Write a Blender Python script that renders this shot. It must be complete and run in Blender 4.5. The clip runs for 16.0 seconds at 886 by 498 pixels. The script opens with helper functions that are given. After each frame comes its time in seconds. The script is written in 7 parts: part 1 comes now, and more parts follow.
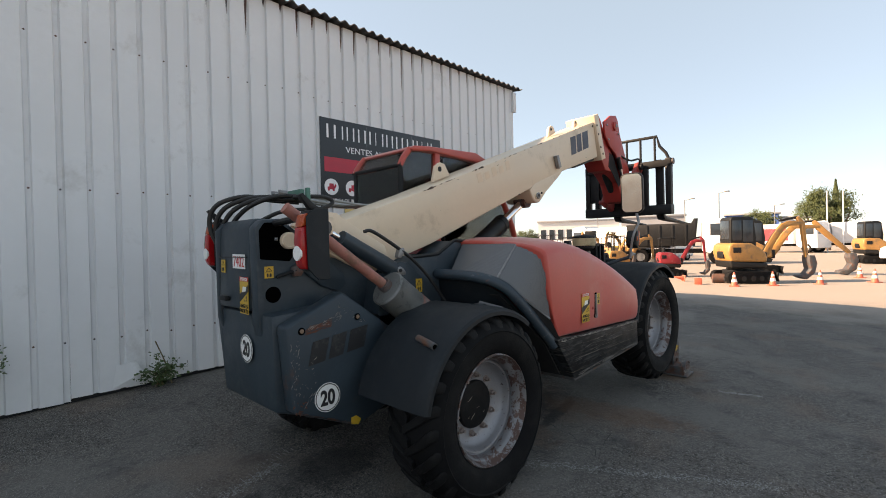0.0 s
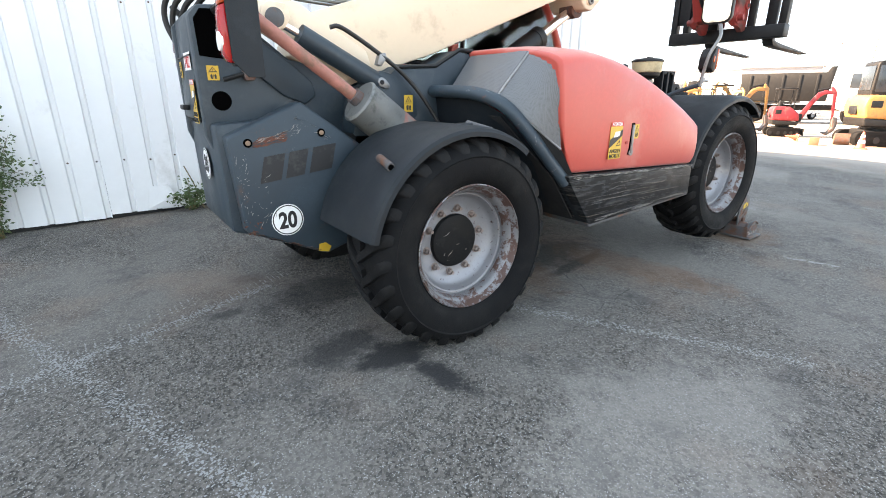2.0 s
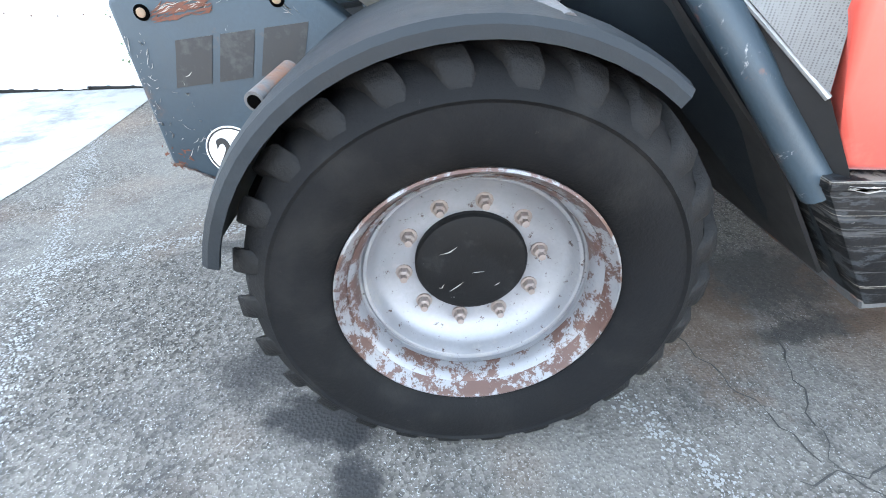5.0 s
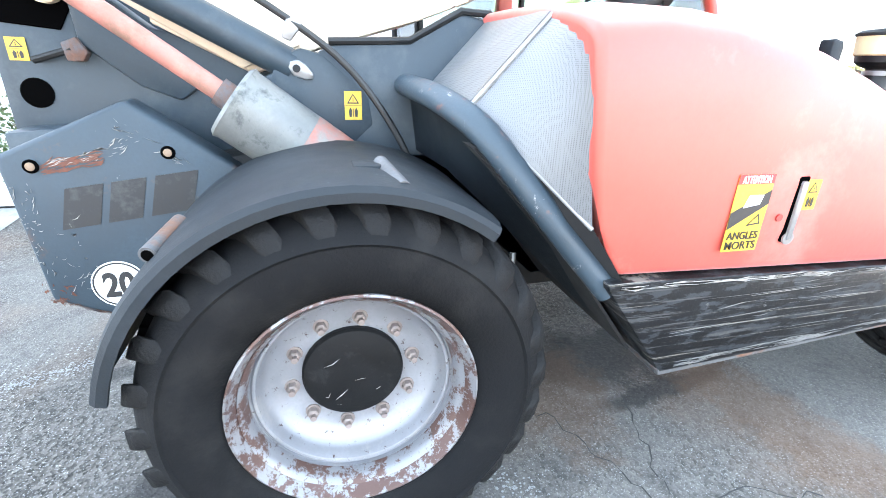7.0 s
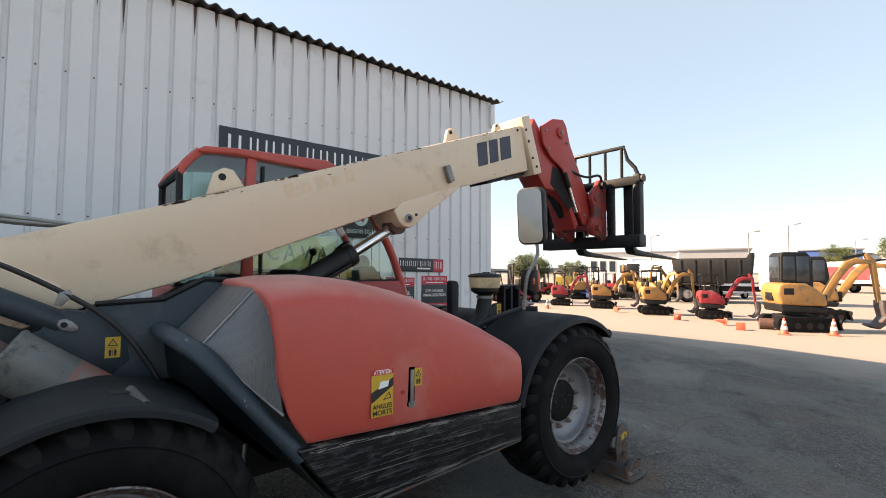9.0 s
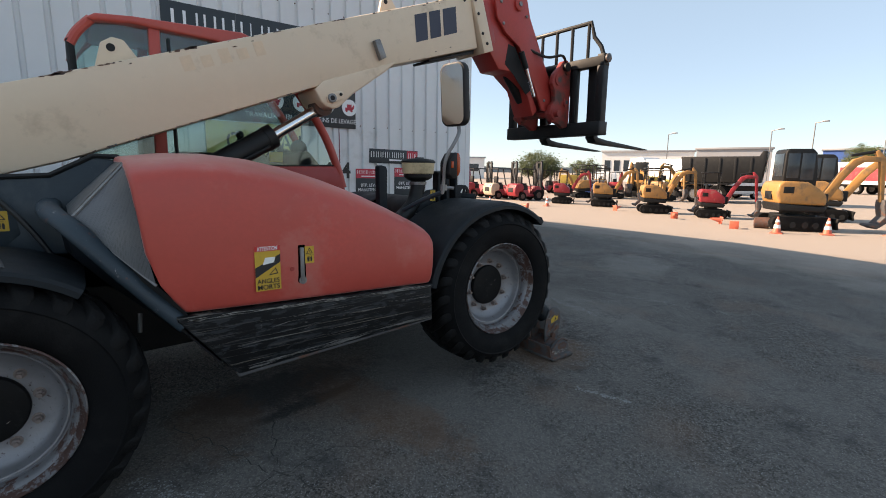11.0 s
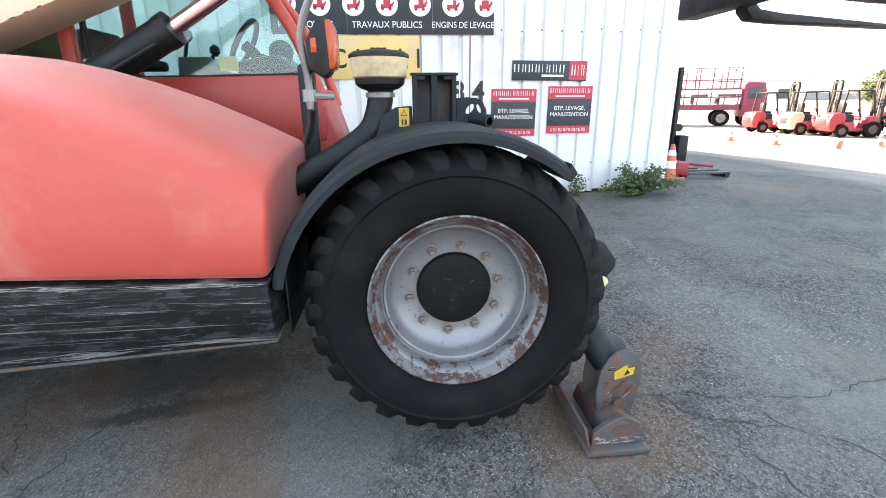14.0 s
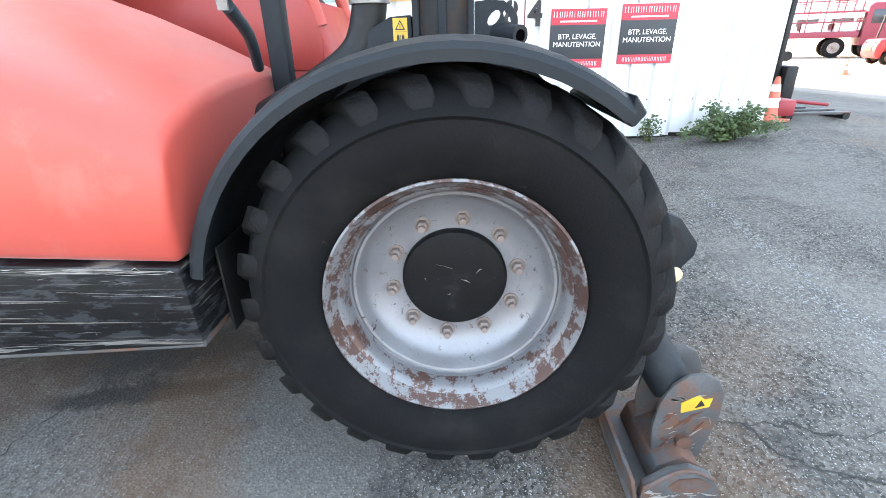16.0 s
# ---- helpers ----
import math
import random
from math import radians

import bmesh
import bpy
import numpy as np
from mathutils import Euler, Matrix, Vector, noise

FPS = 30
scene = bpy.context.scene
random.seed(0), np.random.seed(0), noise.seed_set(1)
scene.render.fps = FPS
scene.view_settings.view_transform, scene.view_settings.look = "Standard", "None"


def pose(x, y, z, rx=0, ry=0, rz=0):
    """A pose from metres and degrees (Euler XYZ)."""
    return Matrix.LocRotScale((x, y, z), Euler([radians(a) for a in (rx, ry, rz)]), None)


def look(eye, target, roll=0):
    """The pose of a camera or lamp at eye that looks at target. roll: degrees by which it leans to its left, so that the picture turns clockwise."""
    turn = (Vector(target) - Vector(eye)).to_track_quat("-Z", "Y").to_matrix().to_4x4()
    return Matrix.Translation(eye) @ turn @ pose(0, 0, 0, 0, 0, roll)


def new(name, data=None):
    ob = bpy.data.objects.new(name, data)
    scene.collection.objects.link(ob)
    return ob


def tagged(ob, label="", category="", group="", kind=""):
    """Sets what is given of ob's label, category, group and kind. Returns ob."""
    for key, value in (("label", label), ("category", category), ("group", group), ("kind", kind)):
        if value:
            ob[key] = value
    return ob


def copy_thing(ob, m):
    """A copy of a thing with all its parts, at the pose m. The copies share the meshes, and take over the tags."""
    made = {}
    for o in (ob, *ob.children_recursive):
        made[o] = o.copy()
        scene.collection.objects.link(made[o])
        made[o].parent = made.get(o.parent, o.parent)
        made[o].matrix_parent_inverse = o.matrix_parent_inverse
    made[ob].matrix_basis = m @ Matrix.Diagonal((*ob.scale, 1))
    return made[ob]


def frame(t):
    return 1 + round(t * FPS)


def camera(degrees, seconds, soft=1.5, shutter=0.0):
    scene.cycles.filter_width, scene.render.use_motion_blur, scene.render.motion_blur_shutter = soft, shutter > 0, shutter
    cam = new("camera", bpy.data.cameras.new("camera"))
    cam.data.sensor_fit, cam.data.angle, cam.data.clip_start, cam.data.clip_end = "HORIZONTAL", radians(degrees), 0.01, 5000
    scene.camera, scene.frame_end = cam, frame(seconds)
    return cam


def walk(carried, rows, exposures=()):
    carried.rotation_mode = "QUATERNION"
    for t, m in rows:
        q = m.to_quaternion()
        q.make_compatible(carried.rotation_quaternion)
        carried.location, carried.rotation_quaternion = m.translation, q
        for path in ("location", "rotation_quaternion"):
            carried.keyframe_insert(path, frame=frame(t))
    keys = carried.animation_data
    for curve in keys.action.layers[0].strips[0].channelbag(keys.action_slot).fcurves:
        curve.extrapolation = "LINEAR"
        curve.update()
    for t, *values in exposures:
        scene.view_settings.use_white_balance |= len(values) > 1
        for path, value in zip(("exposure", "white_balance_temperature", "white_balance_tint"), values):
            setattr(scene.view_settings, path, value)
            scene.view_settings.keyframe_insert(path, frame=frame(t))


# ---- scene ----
cam = camera(87.0, 16.0, soft=0.95)
PATH = [
    (0, (-2.397, -2.985, 1.688), (-0.964, -1.591, 1.668), -1.3),
    (0.5, (-2.175, -3.173, 1.707), (-0.781, -1.739, 1.727), -0.6),
    (1, (-2.018, -3.262, 1.686), (-0.729, -1.734, 1.660), -0.3),
    (1.5, (-1.874, -3.221, 1.556), (-0.666, -1.653, 1.267), -3.0),
    (2, (-1.611, -3.042, 1.414), (-0.499, -1.499, 0.794), 0.1),
    (2.5, (-1.306, -2.869, 1.380), (-0.382, -1.220, 0.727), -0.4),
    (3, (-0.971, -2.701, 1.386), (-0.238, -0.990, 0.653), 0.7),
    (3.5, (-0.643, -2.461, 1.385), (-0.116, -0.740, 0.513), 1.5),
    (3.7, (-0.548, -2.393, 1.348), (-0.088, -0.655, 0.472), 2.0),
    (5.8, (-0.055, -1.909, 1.363), (-0.049, -0.289, 0.190), -1.0),
    (6, (-0.052, -1.919, 1.370), (-0.010, -0.280, 0.226), -1.2),
    (6.5, (-0.049, -1.991, 1.443), (0.242, -0.286, 0.440), -0.7),
    (7, (-0.074, -2.200, 1.529), (0.428, -0.409, 0.795), 1.9),
    (7.5, (-0.102, -2.443, 1.623), (0.596, -0.621, 1.184), 2.4),
    (8, (-0.160, -2.714, 1.703), (0.704, -0.919, 1.530), 0.7),
    (8.5, (-0.176, -2.965, 1.763), (0.898, -1.278, 1.726), -0.1),
    (9, (-0.143, -3.233, 1.762), (1.123, -1.688, 1.863), 0.3),
    (9.5, (-0.179, -3.513, 1.780), (1.247, -2.121, 1.953), 0.0),
    (10, (-0.119, -3.596, 1.763), (1.349, -2.237, 1.781), -0.3),
    (10.2, (-0.074, -3.629, 1.750), (1.390, -2.270, 1.650), 0.1),
    (12.3, (1.602, -3.406, 1.539), (2.339, -1.605, 1.077), 0.4),
    (12.5, (1.755, -3.330, 1.565), (2.473, -1.523, 1.096), 0.3),
    (13, (2.189, -3.204, 1.552), (2.634, -1.308, 1.096), 1.0),
    (13.5, (2.509, -3.025, 1.508), (2.796, -1.118, 0.977), -0.2),
    (14, (2.747, -2.777, 1.514), (2.933, -0.877, 0.919), -0.6),
    (14.5, (2.975, -2.629, 1.490), (2.928, -0.722, 0.887), -0.9),
    (15, (3.016, -2.506, 1.481), (2.923, -0.642, 0.762), -0.0),
    (15.5, (2.978, -2.345, 1.438), (3.008, -0.489, 0.694), -0.9),
    (16, (2.995, -2.194, 1.423), (2.919, -0.371, 0.606), -1.7),
]
EXPOSURES = [(0.0, 1.75, 9700, 23), (1.0, 1.80, 9700, 23), (1.5, 2.35, 9700, 23), (2.0, 3.50, 9700, 23), (2.5, 3.95, 9500, 23), (3.5, 4.35, 9500, 23), (6.0, 4.90, 8700, 22), (7.0, 5.00, 8700, 22), (7.5, 4.20, 9100, 23), (8.0, 3.05, 9500, 23), (8.5, 2.50, 9600, 23), (9.0, 1.90, 9300, 22), (9.5, 1.38, 8300, 19), (10.2, 1.08, 8200, 19), (12.3, 3.02, 9100, 22), (13.5, 3.42, 9100, 22), (14.5, 3.87, 9000, 22), (16.0, 4.22, 8900, 22)]
walk(cam, [(t, look(eye, target, roll)) for t, eye, target, roll in PATH], EXPOSURES)

# ---- daylight: low sun from behind the hall, open sky ----
SUN = Vector((-1.12, 1.37, 1.0)).normalized()
world = bpy.data.worlds.new("sky")
scene.world = world
world.use_nodes = True
wn = world.node_tree.nodes
sky = wn.new("ShaderNodeTexSky")
sky.sky_type, sky.sun_disc = "NISHITA", False
sky.sun_elevation = math.asin(SUN.z)
sky.sun_rotation = math.atan2(SUN.x, SUN.y)
sky.air_density, sky.dust_density, sky.ozone_density = 0.8, 0.35, 4.0
# thin summer haze over the whole sky
haze = wn.new("ShaderNodeMix")
haze.data_type = "RGBA"
haze.inputs[0].default_value, haze.inputs[7].default_value = 0.45, (2.45, 3.95, 5.2, 1.0)
world.node_tree.links.new(sky.outputs[0], haze.inputs[6])
world.node_tree.links.new(haze.outputs[2], wn["Background"].inputs[0])
wn["Background"].inputs[1].default_value = 0.082
sun = new("sun", bpy.data.lights.new("sun", "SUN"))
sun.data.energy, sun.data.angle, sun.data.color = 4.1, radians(0.53), (1.0, 0.9, 0.78)
sun.matrix_world = look(SUN * 50, (0, 0, 0))

# ---- materials ----
def mat(name, base, rough=0.55, metal=0.0, var=0.18, scale=6.0, bump=0.0, grain=90.0, dirt=None, amount=0.5, dscale=3.0, spec=0.5, scratch=None, scr_amount=0.5, scr_stretch=(1, 1, 8), pick=0.0):
    """Painted, worn or raw surface: tone varies at two scales, with stains, scratches and relief."""
    m = bpy.data.materials.new(name)
    m.use_nodes = True
    nt = m.node_tree
    N, L = nt.nodes, nt.links.new
    b = N["Principled BSDF"]
    b.inputs["Metallic"].default_value = metal
    b.inputs["Specular IOR Level"].default_value = spec
    co = N.new("ShaderNodeTexCoord")

    def noise_tex(s, detail=5.0, rgh=0.6, vec=None):
        n = N.new("ShaderNodeTexNoise")
        n.inputs["Scale"].default_value, n.inputs["Detail"].default_value, n.inputs["Roughness"].default_value = s, detail, rgh
        L(vec or co.outputs["Object"], n.inputs["Vector"])
        return n.outputs["Fac"]

    def ramp(fac, a, c, lo=0.0, hi=1.0):
        r = N.new("ShaderNodeMapRange")
        for k, v in zip(("From Min", "From Max", "To Min", "To Max"), (a, c, lo, hi)):
            r.inputs[k].default_value = v
        L(fac, r.inputs["Value"])
        return r.outputs[0]

    def mix(fac, a, c, kind="MIX"):
        x = N.new("ShaderNodeMix")
        x.data_type, x.blend_type = "RGBA", kind
        for sock, v in ((x.inputs[0], fac), (x.inputs[6], a), (x.inputs[7], c)):
            if isinstance(v, (int, float)):
                sock.default_value = v
            elif isinstance(v, tuple):
                sock.default_value = (*v, 1.0)
            else:
                L(v, sock)
        return x.outputs[2]

    big, fine = noise_tex(scale), noise_tex(grain, 3.0)
    col = mix(ramp(big, 0.3, 0.7), tuple(c * (1 - var) for c in base), tuple(min(1.0, c * (1 + var)) for c in base))
    col = mix(ramp(fine, 0.35, 0.65, 0.0, 0.5), col, tuple(c * (1 - 0.6 * var) for c in base))
    rgh = ramp(big, 0.3, 0.7, max(0.05, rough - 0.12), min(1.0, rough + 0.12))
    if pick:
        oi = N.new("ShaderNodeObjectInfo")
        col = mix(ramp(oi.outputs["Random"], 0.0, 1.0, 0.0, pick), col, tuple(c * 0.55 for c in base))
    if dirt:
        d = ramp(noise_tex(dscale, 8.0, 0.68), 0.62 - 0.25 * amount, 0.74 - 0.2 * amount)
        col = mix(d, col, dirt)
    if scratch:
        mp = N.new("ShaderNodeMapping")
        mp.inputs["Scale"].default_value = scr_stretch
        L(co.outputs["Object"], mp.inputs[0])
        s = ramp(noise_tex(9.0, 9.0, 0.75, mp.outputs[0]), 0.70 - 0.16 * scr_amount, 0.74 - 0.16 * scr_amount)
        col = mix(s, col, scratch)
    L(col, b.inputs["Base Color"])
    L(rgh, b.inputs["Roughness"])
    if bump:
        bp = N.new("ShaderNodeBump")
        bp.inputs["Strength"].default_value, bp.inputs["Distance"].default_value = min(1.0, bump), 0.01
        L(fine, bp.inputs["Height"])
        L(bp.outputs[0], b.inputs["Normal"])
    return m


def streaked_mat(name, base, layers):
    """Dark panel rubbed along its length. layers: grain in x, y, z, threshold, width, tone."""
    m = mat(name, base, 0.55, var=0.3, scale=6, bump=0.1, spec=0.2)
    N, L = m.node_tree.nodes, m.node_tree.links.new
    b = N["Principled BSDF"]
    co = N.new("ShaderNodeTexCoord")
    col = b.inputs["Base Color"].links[0].from_socket
    for grain, cut, width, tone in layers:
        p = N.new("ShaderNodeMapping")
        p.inputs["Scale"].default_value = grain
        L(co.outputs["Object"], p.inputs["Vector"])
        n = N.new("ShaderNodeTexNoise")
        n.inputs["Scale"].default_value, n.inputs["Detail"].default_value, n.inputs["Roughness"].default_value = 1.0, 8.0, 0.7
        L(p.outputs[0], n.inputs["Vector"])
        r = N.new("ShaderNodeMapRange")
        for k, val in zip(("From Min", "From Max", "To Min", "To Max"), (cut, cut + width, 0.0, 1.0)):
            r.inputs[k].default_value = val
        L(n.outputs[0], r.inputs["Value"])
        x = N.new("ShaderNodeMix")
        x.data_type = "RGBA"
        x.inputs[7].default_value = (*tone, 1)
        L(r.outputs[0], x.inputs[0])
        L(col, x.inputs[6])
        col = x.outputs[2]
    L(col, b.inputs["Base Color"])
    return m


def flaked_mat(name, paint, rust, speck, share=0.5, patch=7.0):
    """Paint that has flaked off in ragged patches down to rust, with dark chips."""
    m = mat(name, paint, 0.42, 0.35, var=0.12, scale=9, bump=0.05)
    N, L = m.node_tree.nodes, m.node_tree.links.new
    b = N["Principled BSDF"]
    co = N.new("ShaderNodeTexCoord")
    col = b.inputs["Base Color"].links[0].from_socket
    for size, cut, width, tone in ((patch, share, 0.035, rust), (55.0, 0.61, 0.03, speck)):
        n = N.new("ShaderNodeTexNoise")
        n.inputs["Scale"].default_value, n.inputs["Detail"].default_value, n.inputs["Roughness"].default_value = size, 9.0, 0.78
        L(co.outputs["Object"], n.inputs["Vector"])
        r = N.new("ShaderNodeMapRange")
        for k, val in zip(("From Min", "From Max", "To Min", "To Max"), (cut, cut + width, 0.0, 1.0)):
            r.inputs[k].default_value = val
        L(n.outputs[0], r.inputs["Value"])
        x = N.new("ShaderNodeMix")
        x.data_type = "RGBA"
        x.inputs[7].default_value = (*tone, 1)
        L(r.outputs[0], x.inputs[0])
        L(col, x.inputs[6])
        col = x.outputs[2]
    L(col, b.inputs["Base Color"])
    return m


def glass_mat(name, tint=(0.55, 0.68, 0.68)):
    """Thin glazing: mostly clear, with a mirror-like sheen."""
    m = bpy.data.materials.new(name)
    m.use_nodes = True
    N, L = m.node_tree.nodes, m.node_tree.links.new
    N.remove(N["Principled BSDF"])
    t, g, x, fr = N.new("ShaderNodeBsdfTransparent"), N.new("ShaderNodeBsdfGlossy"), N.new("ShaderNodeMixShader"), N.new("ShaderNodeFresnel")
    t.inputs[0].default_value = (*tint, 1)
    g.inputs["Roughness"].default_value = 0.03
    fr.inputs[0].default_value = 1.6
    L(fr.outputs[0], x.inputs[0]), L(t.outputs[0], x.inputs[1]), L(g.outputs[0], x.inputs[2])
    L(x.outputs[0], N["Material Output"].inputs[0])
    return m


RED = mat("faded_red_paint", (0.522, 0.067, 0.048), 0.42, var=0.12, scale=2.2, grain=40, dirt=(0.54, 0.135, 0.108), amount=0.3, dscale=1.3, bump=0.03)
RED.node_tree.nodes["Principled BSDF"].inputs["Sheen Weight"].default_value = 0.25
RED.node_tree.nodes["Principled BSDF"].inputs["Sheen Roughness"].default_value = 0.4
RED2 = mat("aged_red_paint", (0.432, 0.0405, 0.0324), 0.45, var=0.14, scale=3, grain=40, dirt=(0.324, 0.0315, 0.027), amount=0.25, dscale=2.5, scratch=(0.12, 0.05, 0.04), scr_amount=0.1, scr_stretch=(3, 3, 3), bump=0.04)
CREAM = mat("cream_boom_paint", (0.71, 0.55, 0.405), 0.45, var=0.05, scale=1.8, grain=30, dirt=(0.55, 0.41, 0.29), amount=0.1, dscale=3, scratch=(0.05, 0.035, 0.025), scr_amount=0.03, scr_stretch=(2, 2, 2), bump=0.03)
LOCKBACK = mat("rusty_lock_recess", (0.035, 0.035, 0.037), 0.6, var=0.3, scale=6, dirt=(0.08, 0.04, 0.026), amount=0.55, dscale=9)
LUGM = mat("stained_bolt", (0.22, 0.14, 0.095), 0.6, 0.2, var=0.3, scale=30)
GREYPL = mat("grey_cab_plastic", (0.13, 0.135, 0.13), 0.6, var=0.2, scale=12)
GREY = mat("slate_body_paint", (0.02304, 0.03888, 0.0504), 0.48, var=0.2, scale=3, dirt=(0.04032, 0.054, 0.06264), amount=0.35, dscale=5, scratch=(0.25, 0.26, 0.26), scr_amount=0.07, scr_stretch=(4, 4, 1.2), bump=0.05, spec=0.35)
GREYRUST = mat("scraped_slate_paint", (0.02496, 0.04212, 0.0546), 0.52, var=0.2, scale=3, dirt=(0.0936, 0.0468, 0.03276), amount=0.12, dscale=5, scratch=(0.32, 0.31, 0.3), scr_amount=0.16, scr_stretch=(5, 5, 1.5), bump=0.08, spec=0.35)
GUARDM = mat("worn_guard_paint", (0.0272, 0.0459, 0.0595), 0.5, var=0.2, scale=3, dirt=(0.16, 0.06, 0.04), amount=0.1, dscale=14, scratch=(0.2, 0.2, 0.2), scr_amount=0.5, scr_stretch=(5, 2, 2), bump=0.1, spec=0.35)
FENDER = mat("fender_plastic", (0.0068, 0.0108, 0.0142), 0.6, var=0.2, scale=4, dirt=(0.0125, 0.0175, 0.0212), amount=0.35, dscale=5, scratch=(0.07, 0.08, 0.085), scr_amount=0.12, scr_stretch=(2, 2, 2), bump=0.1, grain=150, spec=0.3)
BLACKP = mat("black_steel", (0.0066, 0.0072, 0.0078), 0.55, var=0.3, scale=8, dirt=(0.0144, 0.0144, 0.0144), amount=0.35, dscale=9, bump=0.06, spec=0.35)
SKIRT = streaked_mat("scratched_black_panel", (0.0056, 0.006, 0.0068), [((9, 9, 30), 0.52, 0.04, (0.024, 0.027, 0.03)), ((1.6, 3, 48), 0.56, 0.05, (0.05, 0.05, 0.05)), ((0.9, 3, 130), 0.6, 0.03, (0.16, 0.145, 0.125)), ((12, 9, 14), 0.66, 0.02, (0.09, 0.09, 0.088))])
HITCHM = mat("rusty_hitch_paint", (0.33, 0.035, 0.028), 0.55, var=0.25, scale=6, dirt=(0.09, 0.045, 0.035), amount=0.55, dscale=5, scratch=(0.16, 0.13, 0.11), scr_amount=0.25, scr_stretch=(3, 3, 3), bump=0.12)
RUBBER = mat("dusty_tyre_rubber", (0.0033, 0.00348, 0.00408), 0.78, var=0.35, scale=5, dirt=(0.009, 0.0087, 0.0087), amount=0.45, dscale=4, scratch=(0.034, 0.03, 0.028), scr_amount=0.28, scr_stretch=(2.2, 1.2, 2.2), bump=0.25, grain=120, spec=0.18)
RIM = mat("worn_silver_rim", (0.235, 0.235, 0.25), 0.45, 0.5, var=0.14, scale=7, dirt=(0.3, 0.285, 0.28), amount=0.35, dscale=6, scratch=(0.06, 0.036, 0.032), scr_amount=0.62, scr_stretch=(4, 4, 4), bump=0.04)
TREADM = mat("worn_tread_rubber", (0.0042, 0.0042, 0.0046), 0.72, var=0.35, scale=9, dirt=(0.011, 0.009, 0.0082), amount=0.2, dscale=11, scratch=(0.03, 0.024, 0.021), scr_amount=0.26, scr_stretch=(2.5, 1.5, 2.5), bump=0.35, grain=110, spec=0.22)
NUTM = mat("tan_wheel_nut", (0.22, 0.17, 0.152), 0.55, 0.2, var=0.2, scale=20)
RIMRUST = flaked_mat("flaking_rim_lip", (0.2, 0.198, 0.205), (0.085, 0.042, 0.034), (0.05, 0.03, 0.026), 0.47, 17.0)
GROOVE = flaked_mat("flaking_rim_bead", (0.19, 0.19, 0.2), (0.09, 0.045, 0.036), (0.04, 0.03, 0.028), 0.5, 13.0)
HUB = mat("black_hub", (0.0042, 0.0042, 0.00455), 0.6, var=0.3, scale=12, dirt=(0.014, 0.014, 0.014), amount=0.2, dscale=14, scratch=(0.5, 0.5, 0.5), scr_amount=0.08, scr_stretch=(4, 4, 4), bump=0.1, spec=0.2)
RUST = mat("rusty_steel", (0.12, 0.055, 0.038), 0.7, var=0.45, scale=10, dirt=(0.075, 0.078, 0.085), amount=0.6, dscale=8, bump=0.3, grain=60)
STEEL = mat("grey_steel", (0.22, 0.22, 0.22), 0.4, 0.5, var=0.2, scale=9, dirt=(0.1, 0.07, 0.05), amount=0.3, bump=0.05)
CHROME = mat("chrome_rod", (0.75, 0.75, 0.76), 0.16, 1.0, var=0.05, scale=9)
PIPE = mat("pink_rust_pipe", (0.36, 0.13, 0.1), 0.6, var=0.25, scale=9, dirt=(0.2, 0.1, 0.07), amount=0.4, dscale=8, bump=0.1)
MUFFLER = mat("stained_silencer_steel", (0.15, 0.155, 0.15), 0.5, 0.25, var=0.25, scale=7, dirt=(0.035, 0.045, 0.042), amount=0.22, dscale=9, bump=0.08)
MUFFRUST = mat("rusted_silencer_steel", (0.15, 0.14, 0.13), 0.55, 0.15, var=0.25, scale=7, dirt=(0.3, 0.1, 0.075), amount=0.85, dscale=6, bump=0.1)
HOSE = mat("black_hose", (0.0091, 0.0091, 0.0091), 0.5, var=0.2, bump=0.05)
TUBE = mat("zinc_tube", (0.3, 0.31, 0.3), 0.35, 0.6, var=0.15)
GREENV = mat("green_clamp", (0.04, 0.16, 0.12), 0.5)
YELLOW = mat("yellow_sticker", (0.6, 0.35, 0.035), 0.45, var=0.1, scale=14, dirt=(0.42, 0.26, 0.05), amount=0.25, dscale=20)
WHITE = mat("white_vinyl", (0.78, 0.78, 0.76), 0.45, var=0.05)
BLACK = mat("black_ink", (0.012, 0.012, 0.013), 0.5, var=0.1)
REDINK = mat("red_ink", (0.6, 0.03, 0.03), 0.45, var=0.06)
LOGO = mat("dark_logo_vinyl", (0.013, 0.013, 0.014), 0.6, var=0.3, scale=14, dirt=(0.04, 0.04, 0.038), amount=0.35, dscale=14)
LOGOB = mat("navy_logo_vinyl", (0.03, 0.035, 0.06), 0.5, var=0.15)
GHOST = mat("ghost_letter_paint", (0.71, 0.52, 0.36), 0.5, var=0.08, scale=20)
SEAM = mat("bright_seam_strip", (0.25, 0.25, 0.25), 0.4, 0.4, var=0.25, scale=20)
# near-black for dark parts; on gaps and openings it paints their shade
DARK_AND_SHADE = mat("dark_parts_and_painted_shade", (0.01, 0.01, 0.011), 0.8, var=0.2)
# black without gloss: paints the shade of holes and slots that aren't cut
HOLE_SHADE = mat("painted_hole_shade", (0.0015, 0.0015, 0.0016), 0.9, var=0.1, spec=0.0)
AMBER = mat("amber_lens", (0.42, 0.055, 0.012), 0.2)
REDLENS = mat("red_lens", (0.4, 0.008, 0.01), 0.2)
MIRROR = mat("mirror_glass", (0.6, 0.62, 0.63), 0.03, 1.0, var=0.02)
CREAMPL = mat("cream_plastic", (0.62, 0.5, 0.3), 0.5, var=0.12, dirt=(0.35, 0.27, 0.16), amount=0.3)
GLASS = glass_mat("tinted_glass", (0.76, 0.87, 0.85))
